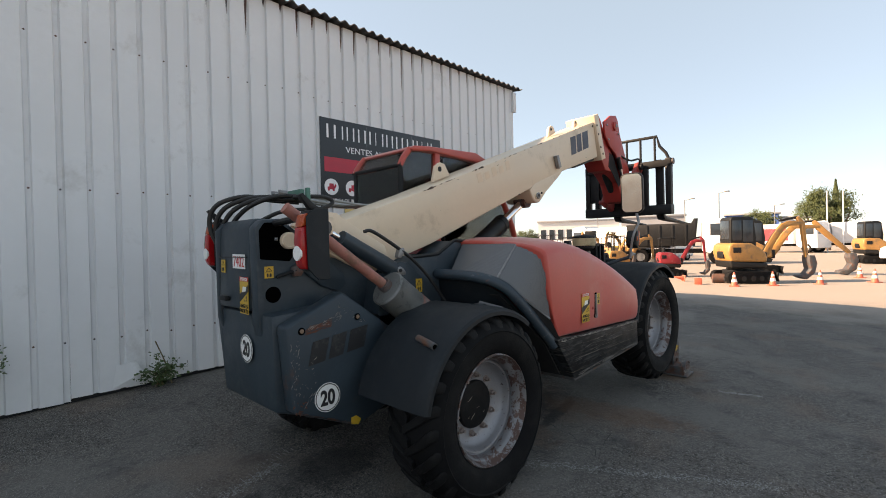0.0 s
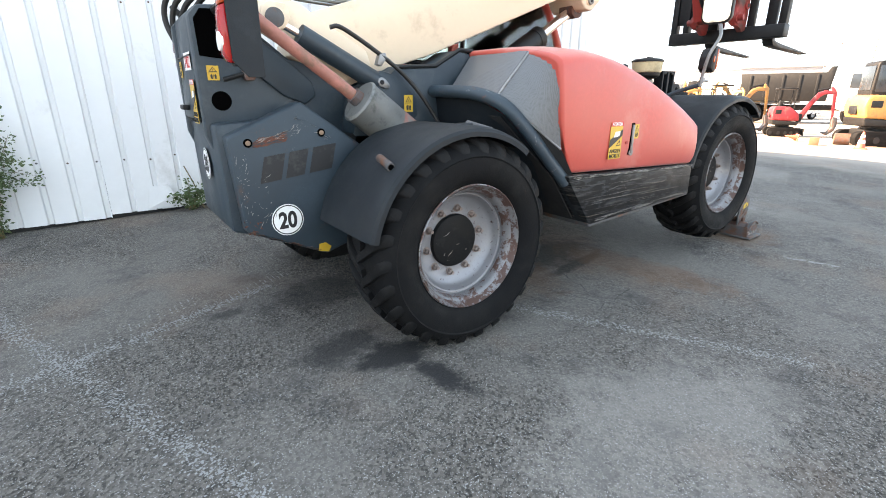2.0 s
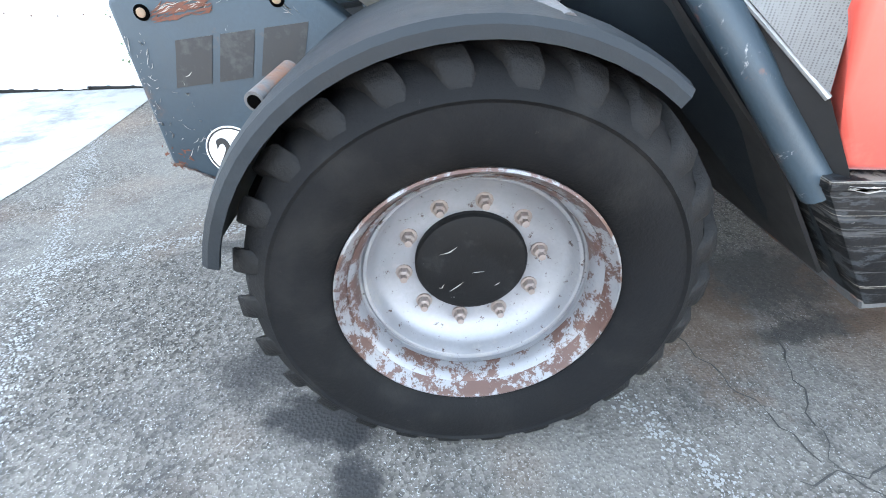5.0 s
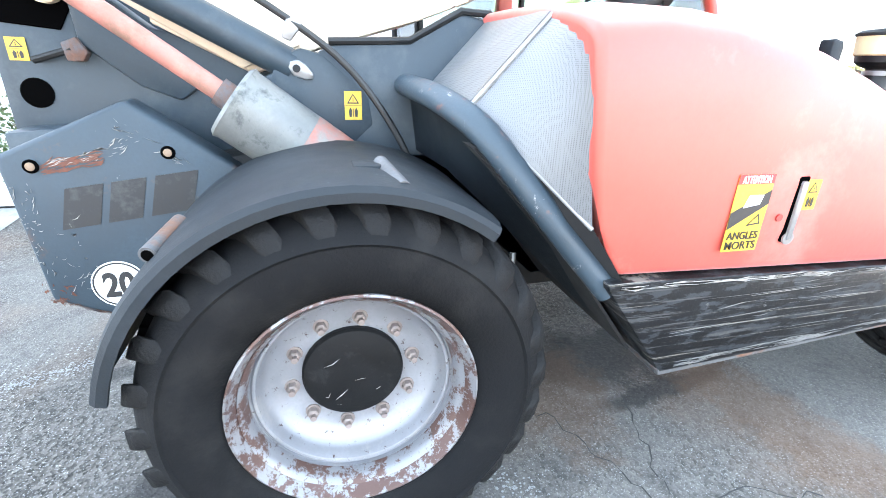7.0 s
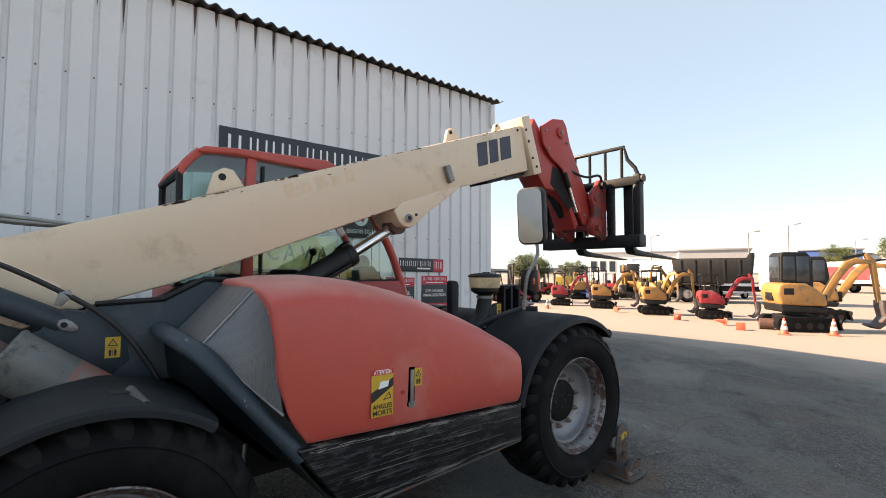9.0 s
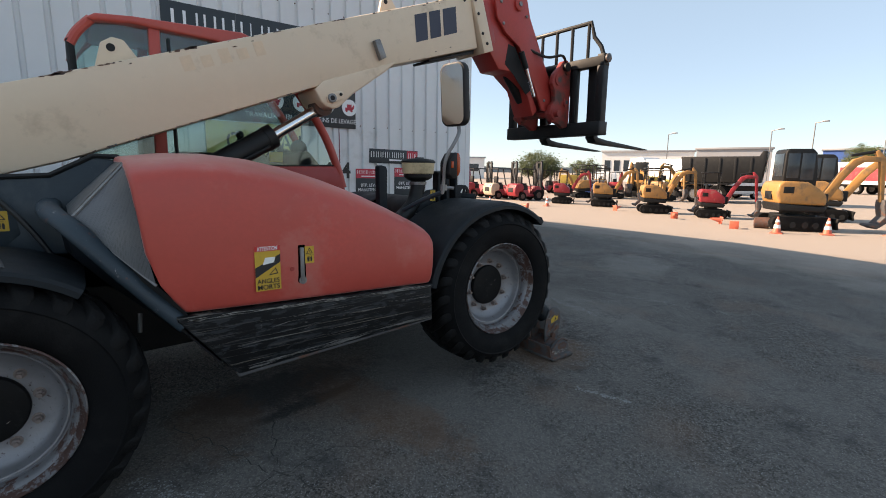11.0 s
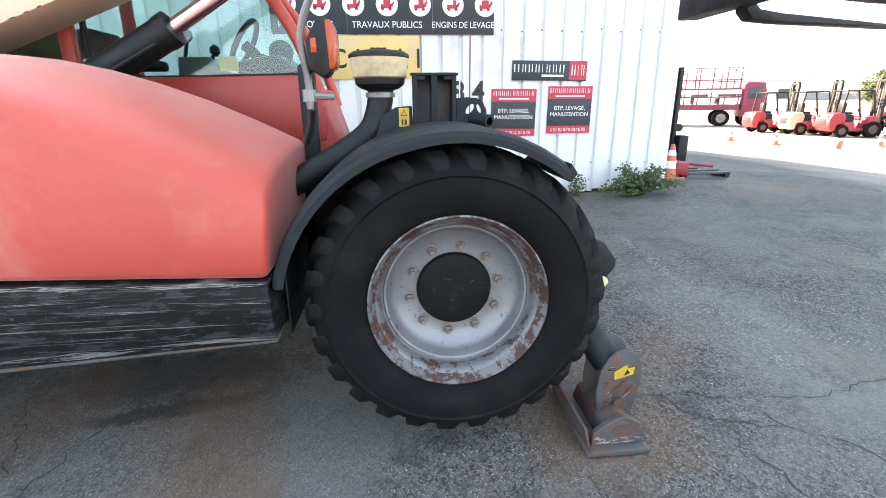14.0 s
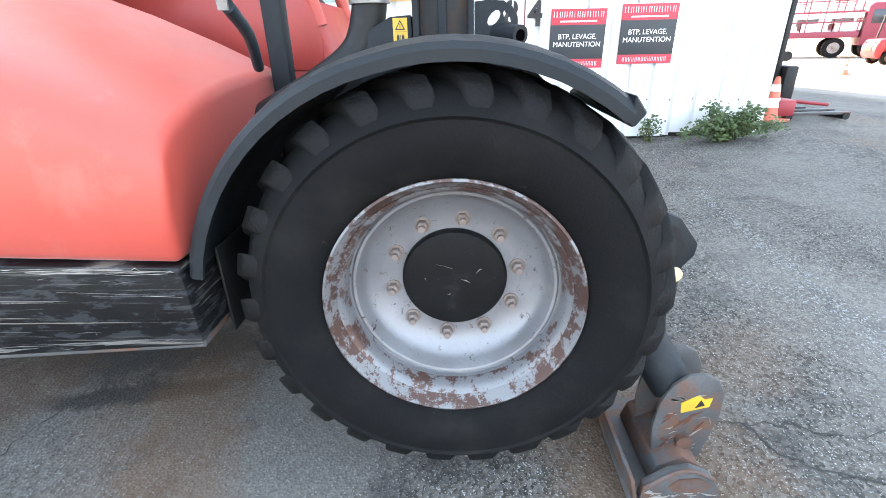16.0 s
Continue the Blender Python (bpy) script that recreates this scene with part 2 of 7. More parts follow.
WALLM = mat("white_sheet_metal", (0.69, 0.695, 0.7), 0.5, var=0.05, scale=0.9, grain=12, dirt=(0.56, 0.555, 0.545), amount=0.16, dscale=1.7, spec=0.4)
ROOFM = mat("dark_fibre_cement", (0.09, 0.085, 0.08), 0.9, var=0.3, scale=5, bump=0.3)
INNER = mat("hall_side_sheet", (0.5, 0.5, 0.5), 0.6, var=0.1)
SIGND = mat("slate_sign_board", (0.022, 0.03, 0.036), 0.5, var=0.12)
TRAILM = mat("crimson_trailer_paint", (0.2, 0.022, 0.045), 0.5, var=0.15, scale=2)
SIGNR = mat("crimson_sign_print", (0.55, 0.03, 0.055), 0.5, var=0.08)
SIGNW = mat("white_sign_print", (0.8, 0.8, 0.8), 0.5, var=0.04)
PAINTY = mat("ochre_wall_paint", (0.72, 0.5, 0.18), 0.6, var=0.08, dirt=(0.6, 0.45, 0.25), amount=0.3)
LEAF = mat("weed_leaf", (0.055, 0.095, 0.03), 0.6, var=0.45, scale=14)
STALK = mat("weed_stalk", (0.14, 0.1, 0.05), 0.8)
TREELEAF = mat("pine_leaf", (0.055, 0.075, 0.022), 0.7, var=0.4, scale=0.8)
BARK = mat("bark", (0.12, 0.085, 0.06), 0.9, bump=0.3)
EXYEL = mat("digger_yellow", (0.41, 0.2, 0.06), 0.5, var=0.15, scale=3, dirt=(0.22, 0.13, 0.06), amount=0.45)
EXLEMON = mat("dumper_yellow", (0.5, 0.37, 0.09), 0.45, var=0.12, scale=3)
EXRED = mat("machine_red", (0.31, 0.02, 0.03), 0.5, var=0.18, scale=3, dirt=(0.25, 0.1, 0.09), amount=0.25)
TANW = mat("dusty_cream_weight", (0.5, 0.38, 0.28), 0.55, var=0.12, scale=4, dirt=(0.3, 0.2, 0.14), amount=0.3)
CONEM = mat("cone_orange", (0.6, 0.13, 0.08), 0.55, var=0.1)
TRUCKW = mat("truck_white", (0.72, 0.72, 0.72), 0.45, var=0.06)
FARGLASS = mat("dark_window", (0.03, 0.04, 0.05), 0.15, var=0.1)
BLUEM = mat("blue_sheet", (0.05, 0.12, 0.35), 0.5)
GREYW = mat("grey_facade", (0.3, 0.31, 0.33), 0.7, var=0.08, scale=0.4)
WHITEW = mat("white_facade", (0.7, 0.7, 0.69), 0.7, var=0.05, scale=0.4)
HILL = mat("far_hill", (0.16, 0.2, 0.22), 1.0, var=0.15, scale=0.02)
HEDGE = mat("hedge_leaf", (0.05, 0.09, 0.03), 0.8, var=0.4, scale=2)


# ---- mesh helpers ----
def thing(name, label, category, group="", kind=""):
    return tagged(new(name), label, category, group, kind)


def part(name, bm, material, parent=None, label="", smooth=35, kind=""):
    bmesh.ops.recalc_face_normals(bm, faces=bm.faces)
    me = bpy.data.meshes.new(name)
    bm.to_mesh(me)
    bm.free()
    me.materials.append(material)
    if smooth:
        me.shade_smooth()
        me.set_sharp_from_angle(angle=radians(smooth))
    ob = new(name, me)
    if parent:
        ob.parent = parent
        ob.matrix_parent_inverse = parent.matrix_world.inverted()
    if label:
        ob["label"] = label
    if kind:
        ob["kind"] = kind
    return ob


def bevelled(bm, w, seg=2, angle=30):
    if w > 0:
        es = [e for e in bm.edges if len(e.link_faces) == 2 and e.calc_face_angle(0) > radians(angle)]
        bmesh.ops.bevel(bm, geom=es, offset=w, segments=seg, affect="EDGES", profile=0.5, clamp_overlap=True)
    return bm


def box(x0, x1, y0, y1, z0, z1, bev=0.01, seg=2, bm=None):
    own = bmesh.new()
    bmesh.ops.create_cube(own, size=1)
    for v in own.verts:
        v.co = Vector((x0 + (v.co.x + 0.5) * (x1 - x0), y0 + (v.co.y + 0.5) * (y1 - y0), z0 + (v.co.z + 0.5) * (z1 - z0)))
    bevelled(own, bev, seg)
    return join(bm, own)


def join(bm, own):
    if bm is None:
        return own
    me = bpy.data.meshes.new("tmp")
    own.to_mesh(me)
    own.free()
    bm.from_mesh(me)
    bpy.data.meshes.remove(me)
    return bm


def prism(pts, y0, y1, bev=0.01, seg=2, bm=None, axis="y"):
    """Outline in x and z, drawn out along y (axis 'x': outline in y and z; 'z': in x and y)."""
    own = bmesh.new()
    put = {"y": lambda a, c, d: (a, d, c), "x": lambda a, c, d: (d, a, c), "z": lambda a, c, d: (a, c, d)}[axis]
    lo = [own.verts.new(put(a, c, y0)) for a, c in pts]
    hi = [own.verts.new(put(a, c, y1)) for a, c in pts]
    own.faces.new(lo), own.faces.new(hi[::-1])
    for i in range(len(pts)):
        j = (i + 1) % len(pts)
        own.faces.new((lo[i], hi[i], hi[j], lo[j]))
    bmesh.ops.recalc_face_normals(own, faces=own.faces)
    bevelled(own, bev, seg)
    return join(bm, own)


def smooth_line(pts, steps=6):
    """A Catmull-Rom line through the points."""
    p = [Vector(q) for q in pts]
    if len(p) < 3:
        return p
    p = [2 * p[0] - p[1]] + p + [2 * p[-1] - p[-2]]
    out = []
    for i in range(1, len(p) - 2):
        for k in range(steps):
            t = k / steps
            out.append(0.5 * (2 * p[i] + (p[i + 1] - p[i - 1]) * t + (2 * p[i - 1] - 5 * p[i] + 4 * p[i + 1] - p[i + 2]) * t * t + (3 * p[i] - p[i - 1] - 3 * p[i + 1] + p[i + 2]) * t ** 3))
    return out + [p[-2]]


def pipe(pts, r, n=12, steps=6, bm=None, cap=True, oval=1.0, radii=None):
    line = smooth_line(pts, steps) if steps > 1 else [Vector(q) for q in pts]
    own = bmesh.new()
    rings, up = [], Vector((0, 0, 1))
    for i, c in enumerate(line):
        d = (line[min(i + 1, len(line) - 1)] - line[max(i - 1, 0)]).normalized()
        if abs(d.dot(up)) > 0.95:
            up = Vector((1, 0, 0)) if abs(d.x) < 0.9 else Vector((0, 1, 0))
        a = d.cross(up).normalized()
        b = a.cross(d)
        up = b
        rr = radii[i] if radii else r
        rings.append([own.verts.new(c + rr * (math.cos(q) * a + oval * math.sin(q) * b)) for q in (2 * math.pi * k / n for k in range(n))])
    for s, t in zip(rings, rings[1:]):
        for k in range(n):
            own.faces.new((s[k], s[(k + 1) % n], t[(k + 1) % n], t[k]))
    if cap:
        own.faces.new(rings[0][::-1]), own.faces.new(rings[-1])
    return join(bm, own)


def rod(a, b, r, n=16, bm=None):
    return pipe([a, b], r, n, 1, bm)


def lathe(prof, centre, axis="y", n=48, closed=False, bm=None, cap=True):
    """prof: pairs of radius and place along the axis."""
    own = bmesh.new()
    rings = []
    for r, a in prof:
        ring = []
        for k in range(n):
            q = 2 * math.pi * k / n
            u, v = r * math.cos(q), r * math.sin(q)
            co = {"y": (u, a, v), "x": (a, u, v), "z": (u, v, a)}[axis]
            ring.append(own.verts.new(Vector(co) + Vector(centre)))
        rings.append(ring)
    pairs = list(zip(rings, rings[1:])) + ([(rings[-1], rings[0])] if closed else [])
    for s, t in pairs:
        for k in range(n):
            own.faces.new((s[k], s[(k + 1) % n], t[(k + 1) % n], t[k]))
    if cap and not closed:
        for ring in (rings[0], rings[-1]):
            own.faces.new(ring)
    return join(bm, own)


def loft(sections, cap=True, bm=None):
    """Rows of equally many points, joined in order."""
    own = bmesh.new()
    rows = [[own.verts.new(p) for p in s] for s in sections]
    for s, t in zip(rows, rows[1:]):
        for k in range(len(s) - 1):
            own.faces.new((s[k], s[k + 1], t[k + 1], t[k]))
    if cap:
        own.faces.new(rows[0]), own.faces.new(rows[-1][::-1])
    return join(bm, own)


def letters(name, words, size, place, material, parent, turn=(90, 0, 0), depth=0.001, align="LEFT", shear=0.0, wide=1.0, label="", bold=0.0):
    cu = bpy.data.curves.new(name, "FONT")
    cu.body, cu.size, cu.extrude, cu.align_x, cu.shear, cu.offset = words, size, depth, align, shear, bold * size
    tmp = new(name, cu)
    me = bpy.data.meshes.new_from_object(tmp.evaluated_get(bpy.context.evaluated_depsgraph_get()))
    bpy.data.objects.remove(tmp)
    me.transform(pose(*place, *turn) @ Matrix.Diagonal((wide, 1, 1, 1)))
    me.materials.clear()
    me.materials.append(material)
    ob = new(name, me)
    ob.parent = parent
    ob.matrix_parent_inverse = parent.matrix_world.inverted()
    if label:
        ob["label"] = label
    return ob


def sheet_on(p, u, v, w, h, d=0.002, bm=None, bev=0.0):
    """A thin plate at p (its middle), w along u, h along v."""
    own = bmesh.new()
    bmesh.ops.create_cube(own, size=1)
    u, v = Vector(u).normalized(), Vector(v).normalized()
    n = u.cross(v)
    for q in own.verts:
        q.co = Vector(p) + q.co.x * w * u + q.co.y * h * v + q.co.z * d * n
    bevelled(own, bev, 1)
    return join(bm, own)


def slivers(name, y, x0, x1, z0, z1, n, length, slope, material, parent, seed, label="", thick=0.0022, tilt=0.0, jit=0.07):
    """Fine raised scratch marks on a panel that faces negative y. tilt: rise of the panel's edges along x."""
    rnd = random.Random(seed)
    b = bmesh.new()
    for _ in range(n):
        x = rnd.uniform(x0, x1)
        ln = length * rnd.uniform(0.2, 1.0) ** 1.5
        w = thick * rnd.uniform(0.35, 1.3)
        z = z0 + (z1 - z0) * rnd.random() + tilt * (x - x0)
        k = slope + rnd.gauss(0, jit)
        xa, xb = max(x0, x - ln / 2), min(x1, x + ln / 2)
        zm = z + rnd.gauss(0, 0.004)
        top = [(xa, z - k * ln / 2), ((xa + xb) / 2, zm + w), (xb, z + k * ln / 2)]
        bot = [((xa + xb) / 2 + 0.1 * ln, zm - w)]
        proud = y - 0.0008 * rnd.random()
        vs = [b.verts.new((a, proud, c)) for a, c in top + bot]
        vb = [b.verts.new((a, y + 0.0012, c)) for a, c in top + bot]
        b.faces.new(vs), b.faces.new(vb[::-1])
        for i in range(4):
            b.faces.new((vs[i], vb[i], vb[(i + 1) % 4], vs[(i + 1) % 4]))
    return part(name, b, material, parent, label, 0, "stuff")


STEELRUST = mat("scraped_dark_steel", (0.08, 0.08, 0.083), 0.6, 0.2, var=0.35, scale=9, dirt=(0.16, 0.064, 0.036), amount=0.45, dscale=7, scratch=(0.34, 0.33, 0.32), scr_amount=0.2, scr_stretch=(3, 3, 3), bump=0.2)
PALE = mat("pale_scratch", (0.3, 0.275, 0.25), 0.7, var=0.3, scale=20)
PALEB = mat("dull_scratch", (0.13, 0.125, 0.12), 0.6, var=0.3, scale=20)


# ---- ground ----
def clamp(v, a, b):
    return max(a, min(b, v))


def gz(x, y):
    """Height of the yard: rises gently to the hall, falls away to the open yard."""
    cx, cy = clamp(x, -6, 7), clamp(y, -6, 4)
    near = 0.012 * cx + (cy + 1) / 4.27 * (0.16 + 0.023 * cx)
    s = clamp((x - 6.5) / 8.5, 0, 1)
    s = s * s * (3 - 2 * s)
    return near * (1 - s) - 0.05 * s


DARKOIL, BROWN, PALEG = (0.02, 0.02, 0.021), (0.16, 0.085, 0.05), (0.285, 0.265, 0.245)
STAINS = [(-0.34, -1.25, 0.1, 0.28, 10, DARKOIL, 0.95), (-0.45, -0.95, 0.26, 0.16, 0, DARKOIL, 0.92), (-0.66, -0.7, 0.34, 0.18, 20, DARKOIL, 0.75), (-1.12, 0.12, 0.13, 0.07, 0, DARKOIL, 0.6),
          (-0.45, 0.1, 0.45, 0.3, 0, DARKOIL, 0.6), (1.45, -0.3, 0.8, 0.3, 0, DARKOIL, 0.7), (1.55, -0.62, 0.5, 0.08, 8, DARKOIL, 0.7), (1.95, -1.0, 0.28, 0.85, 14, BROWN, 0.45), (3.7, -1.0, 0.5, 0.4, 0, BROWN, 0.4),
          (1.0, -0.5, 0.3, 0.5, 0, BROWN, 0.35), (4.85, -0.1, 0.5, 1.0, 12, PALEG, 0.2), (7.6, 0.4, 1.2, 0.6, 20, PALEG, 0.28), (0.3, -2.2, 0.9, 0.5, 0, PALEG, 0.35)]


def asphalt_mat():
    m = bpy.data.materials.new("old_asphalt")
    m.use_nodes = True
    N, L = m.node_tree.nodes, m.node_tree.links.new
    b = N["Principled BSDF"]
    co = N.new("ShaderNodeTexCoord").outputs["Object"]

    def tex(kind, s, **kw):
        n = N.new(kind)
        n.inputs["Scale"].default_value = s
        for k, v in kw.items():
            n.inputs[k].default_value = v
        L(co, n.inputs["Vector"])
        return n

    def rng(fac, a, c, lo=0.0, hi=1.0):
        r = N.new("ShaderNodeMapRange")
        for k, v in zip(("From Min", "From Max", "To Min", "To Max"), (a, c, lo, hi)):
            r.inputs[k].default_value = v
        L(fac, r.inputs["Value"])
        return r.outputs[0]

    def mix(fac, a, c):
        x = N.new("ShaderNodeMix")
        x.data_type = "RGBA"
        for sock, v in ((x.inputs[0], fac), (x.inputs[6], a), (x.inputs[7], c)):
            if isinstance(v, tuple):
                sock.default_value = (*v, 1.0)
            else:
                L(v, sock)
        return x.outputs[2]

    stones = tex("ShaderNodeTexVoronoi", 80.0)
    fine = tex("ShaderNodeTexNoise", 140.0, Detail=3.0)
    big = tex("ShaderNodeTexNoise", 0.55, Detail=7.0, Roughness=0.65)
    mid = tex("ShaderNodeTexNoise", 2.7, Detail=8.0, Roughness=0.7)
    ragged = tex("ShaderNodeTexNoise", 7.0, Detail=9.0, Roughness=0.75)
    warm = tex("ShaderNodeTexNoise", 0.8, Detail=5.0)
    col = mix(rng(stones.outputs["Color"], 0.15, 0.95), (0.03, 0.0275, 0.025), (0.158, 0.142, 0.127))
    col = mix(rng(fine.outputs["Fac"], 0.6, 0.68, 0, 0.8), col, (0.42, 0.42, 0.42))
    col = mix(rng(big.outputs["Fac"], 0.44, 0.62, 0, 0.62), col, (0.158, 0.147, 0.136))
    col = mix(rng(mid.outputs["Fac"], 0.54, 0.7, 0, 0.7), col, (0.03, 0.03, 0.032))
    col = mix(rng(warm.outputs["Fac"], 0.54, 0.72, 0, 0.4), col, (0.21, 0.125, 0.085))
    # pale dusty open yard away from the hall; its sunlit brightness painted in
    sep = N.new("ShaderNodeSeparateXYZ")
    L(co, sep.inputs[0])
    far = N.new("ShaderNodeMath")
    far.operation = "MULTIPLY_ADD"
    L(big.outputs["Fac"], far.inputs[0])
    far.inputs[1].default_value = 4.0
    L(sep.outputs[0], far.inputs[2])
    col = mix(rng(far.outputs[0], 11.5, 15.5, 0, 0.85), col, (0.37, 0.312, 0.268))
    # spills and rust with shapes of their own: x, y, half sizes, turn, colour, strength
    for x, y, rx, ry, turn, tone, power in STAINS:
        mp = N.new("ShaderNodeMapping")
        mp.vector_type = "TEXTURE"
        mp.inputs["Location"].default_value, mp.inputs["Rotation"].default_value, mp.inputs["Scale"].default_value = (x, y, 0), (0, 0, radians(turn)), (rx, ry, 50)
        L(co, mp.inputs[0])
        ln = N.new("ShaderNodeVectorMath")
        ln.operation = "LENGTH"
        L(mp.outputs[0], ln.inputs[0])
        ad = N.new("ShaderNodeMath")
        ad.operation = "MULTIPLY_ADD"
        L(ragged.outputs["Fac"], ad.inputs[0])
        ad.inputs[1].default_value = -1.9
        L(ln.outputs["Value"], ad.inputs[2])
        col = mix(rng(ad.outputs[0], -0.4, 0.08, power, 0.0), col, tone)
    L(col, b.inputs["Base Color"])
    b.inputs["Roughness"].default_value = 0.88
    b.inputs["Specular IOR Level"].default_value = 0.25
    bp = N.new("ShaderNodeBump")
    bp.inputs["Strength"].default_value, bp.inputs["Distance"].default_value = 0.55, 0.006
    L(stones.outputs["Distance"], bp.inputs["Height"])
    L(bp.outputs[0], b.inputs["Normal"])
    return m


ASPHALT = asphalt_mat()
CONCRETE = mat("worn_concrete", (0.3, 0.3, 0.29), 0.85, var=0.15, scale=2, dirt=(0.16, 0.16, 0.155), amount=0.45, dscale=2.5, bump=0.2)
LINEP = mat("worn_road_paint", (0.25, 0.25, 0.247), 0.8, var=0.2, scale=9)
CRACK = mat("crack_grit", (0.035, 0.034, 0.033), 0.9)

gx = [-3000, -600, -150, -60, -30, -18, -12, -9] + [-7 + 0.5 * i for i in range(49)] + [19, 22, 27, 35, 50, 90, 200, 700, 3000]
gy = [-3000, -600, -150, -60, -30, -18, -12, -9] + [-7 + 0.5 * i for i in range(25)] + [7, 10, 15, 22, 35, 60, 150, 600, 3000]
bm = bmesh.new()
grid = [[bm.verts.new((x, y, gz(x, y))) for y in gy] for x in gx]
for a, c in zip(grid, grid[1:]):
    for k in range(len(gy) - 1):
        bm.faces.new((a[k], c[k], c[k + 1], a[k + 1]))
ground = tagged(part("ground", bm, ASPHALT, smooth=60), "old grey asphalt yard with stains and worn paint", "ground", kind="structure")


def on_ground(bm, pts, lift=0.004):
    return bm.faces.new([bm.verts.new((x, y, gz(x, y) + lift)) for x, y in pts])


def flaked_line(a, b, width, n, seed, size=0.0075):
    """Worn paint: many small ragged flakes left along a line."""
    rnd = random.Random(seed)
    a, b = Vector(a), Vector(b)
    d = (b - a).normalized()
    o = Vector((-d.y, d.x))
    bm = bmesh.new()
    for k in range(n):
        t = rnd.random()
        p = a.lerp(b, t) + o * rnd.gauss(0, 0.32) * width
        r = size * rnd.uniform(0.25, 1.0)
        q0 = rnd.random() * 6
        on_ground(bm, [(p.x + r * rnd.uniform(0.5, 1.3) * math.cos(q0 + i * 1.257), p.y + r * rnd.uniform(0.5, 1.3) * math.sin(q0 + i * 1.257)) for i in range(5)], 0.003 + 0.0006 * rnd.random())
    return bm


for i, (a, b, w, n) in enumerate((((-2.75, 1.8), (-0.95, -2.5), 0.13, 900), ((-2.3, -0.12), (-0.75, 0.42), 0.09, 260), ((4.95, 1.6), (4.9, -0.7), 0.12, 260), ((0.5, -0.85), (1.5, -2.4), 0.1, 240), ((3.33, -1.58), (3.5, -1.95), 0.05, 70), ((8.9, 2.6), (8.6, -1.5), 0.14, 240), ((5.5, 0.2), (6.4, -1.6), 0.1, 110))):
    tagged(part("road_marking", flaked_line(a, b, w, int(4.2 * n), 30 + i), LINEP, smooth=0), "worn white paint line flaked off the asphalt", "marking", kind="structure")

# pale tread prints left by tyres
bm = bmesh.new()
rnd = random.Random(77)
for row, (a, b, n) in enumerate((((-2.75, -0.55), (-0.55, 0.62), 62), ((-2.6, -0.2), (-1.2, 0.5), 36), ((4.3, 0.4), (5.6, -0.6), 40))):
    a, b = Vector(a), Vector(b)
    d = (b - a).normalized()
    o = Vector((-d.y, d.x)) * 0.8 + d * 0.35
    for k in range(n):
        p = a.lerp(b, (k + 0.4 * rnd.random()) / n)
        for j in range(7):
            if rnd.random() < 0.55:
                q = p + o * (j - 3) * 0.022
                r = 0.0065 * rnd.uniform(0.5, 1.2)
                on_ground(bm, [(q.x + r * math.cos(i * 1.257 + k), q.y + r * math.sin(i * 1.257 + k)) for i in range(5)])
tagged(part("tread_print", bm, LINEP, smooth=0), "pale tyre prints on the asphalt", "marking", kind="structure")


def crack_line(pts, w, seed):
    """A jagged thin crack, filled with dark grit."""
    rnd = random.Random(seed)
    fine = []
    for p, q in zip(pts, pts[1:]):
        n = max(3, int(math.hypot(q[0] - p[0], q[1] - p[1]) / 0.045))
        for k in range(n):
            f = k / n
            fine.append((p[0] + (q[0] - p[0]) * f + rnd.gauss(0, 0.014), p[1] + (q[1] - p[1]) * f + rnd.gauss(0, 0.014)))
    fine.append(pts[-1])
    bm = bmesh.new()
    for (x0, y0), (x1, y1) in zip(fine, fine[1:]):
        d = Vector((x1 - x0, y1 - y0)).normalized()
        o = Vector((-d.y, d.x)) * w * rnd.uniform(0.3, 1.0)
        on_ground(bm, [(x0 + o.x, y0 + o.y), (x0 - o.x, y0 - o.y), (x1 - o.x, y1 - o.y), (x1 + o.x, y1 + o.y)], 0.0035)
    return bm


for i, pts in enumerate(([(3.9, -0.8), (4.4, -0.86), (4.8, -0.92), (5.5, -0.8), (6.6, -1.1), (7.6, -1.4)], [(4.05, -0.83), (4.1, -0.95), (4.27, -1.03), (4.24, -1.2), (4.34, -1.5)], [(4.45, -0.9), (4.5, -1.1), (4.75, -1.25), (4.8, -1.6)], [(4.27, -1.03), (4.5, -1.1)], [(6.9, 2.9), (6.5, 1.8), (6.25, 1.05), (6.45, 0.25), (6.9, -0.4), (7.0, -1.2)], [(5.3, 0.9), (5.6, 0.2), (5.9, -0.5), (5.9, -0.8)], [(0.75, -0.4), (0.95, -0.8), (1.1, -1.2)], [(1.3, -0.6), (1.15, -1.2), (1.5, -1.9)], [(1.0, -1.25), (1.5, -1.2), (1.75, -1.3)], [(-2.75, 2.6), (-3.6, 2.5), (-4.8, 2.6)], [(8.2, 3.6), (8.6, 1.6), (8.3, -0.6), (9.2, -2.2)])):
    tagged(part("pavement_crack", crack_line(pts, 0.0038, 50 + i), CRACK, smooth=0), "thin jagged crack in the asphalt", "crack", kind="structure")

# pale concrete strip along the hall, beyond the machine's tail
bm = bmesh.new()
slab = [[bm.verts.new((x + 0.06 * math.sin(y * 1.3), y, gz(x, y) + 0.006)) for y in [-9 + 0.5 * i for i in range(25)] + [3.26]] for x in (-7.0, -6, -5, -4, -3.4, -2.78)]
for a, c in zip(slab, slab[1:]):
    for k in range(len(a) - 1):
        bm.faces.new((a[k], c[k], c[k + 1], a[k + 1]))
tagged(part("pavement", bm, CONCRETE), "pale worn concrete strip beside the asphalt", "pavement", kind="structure")


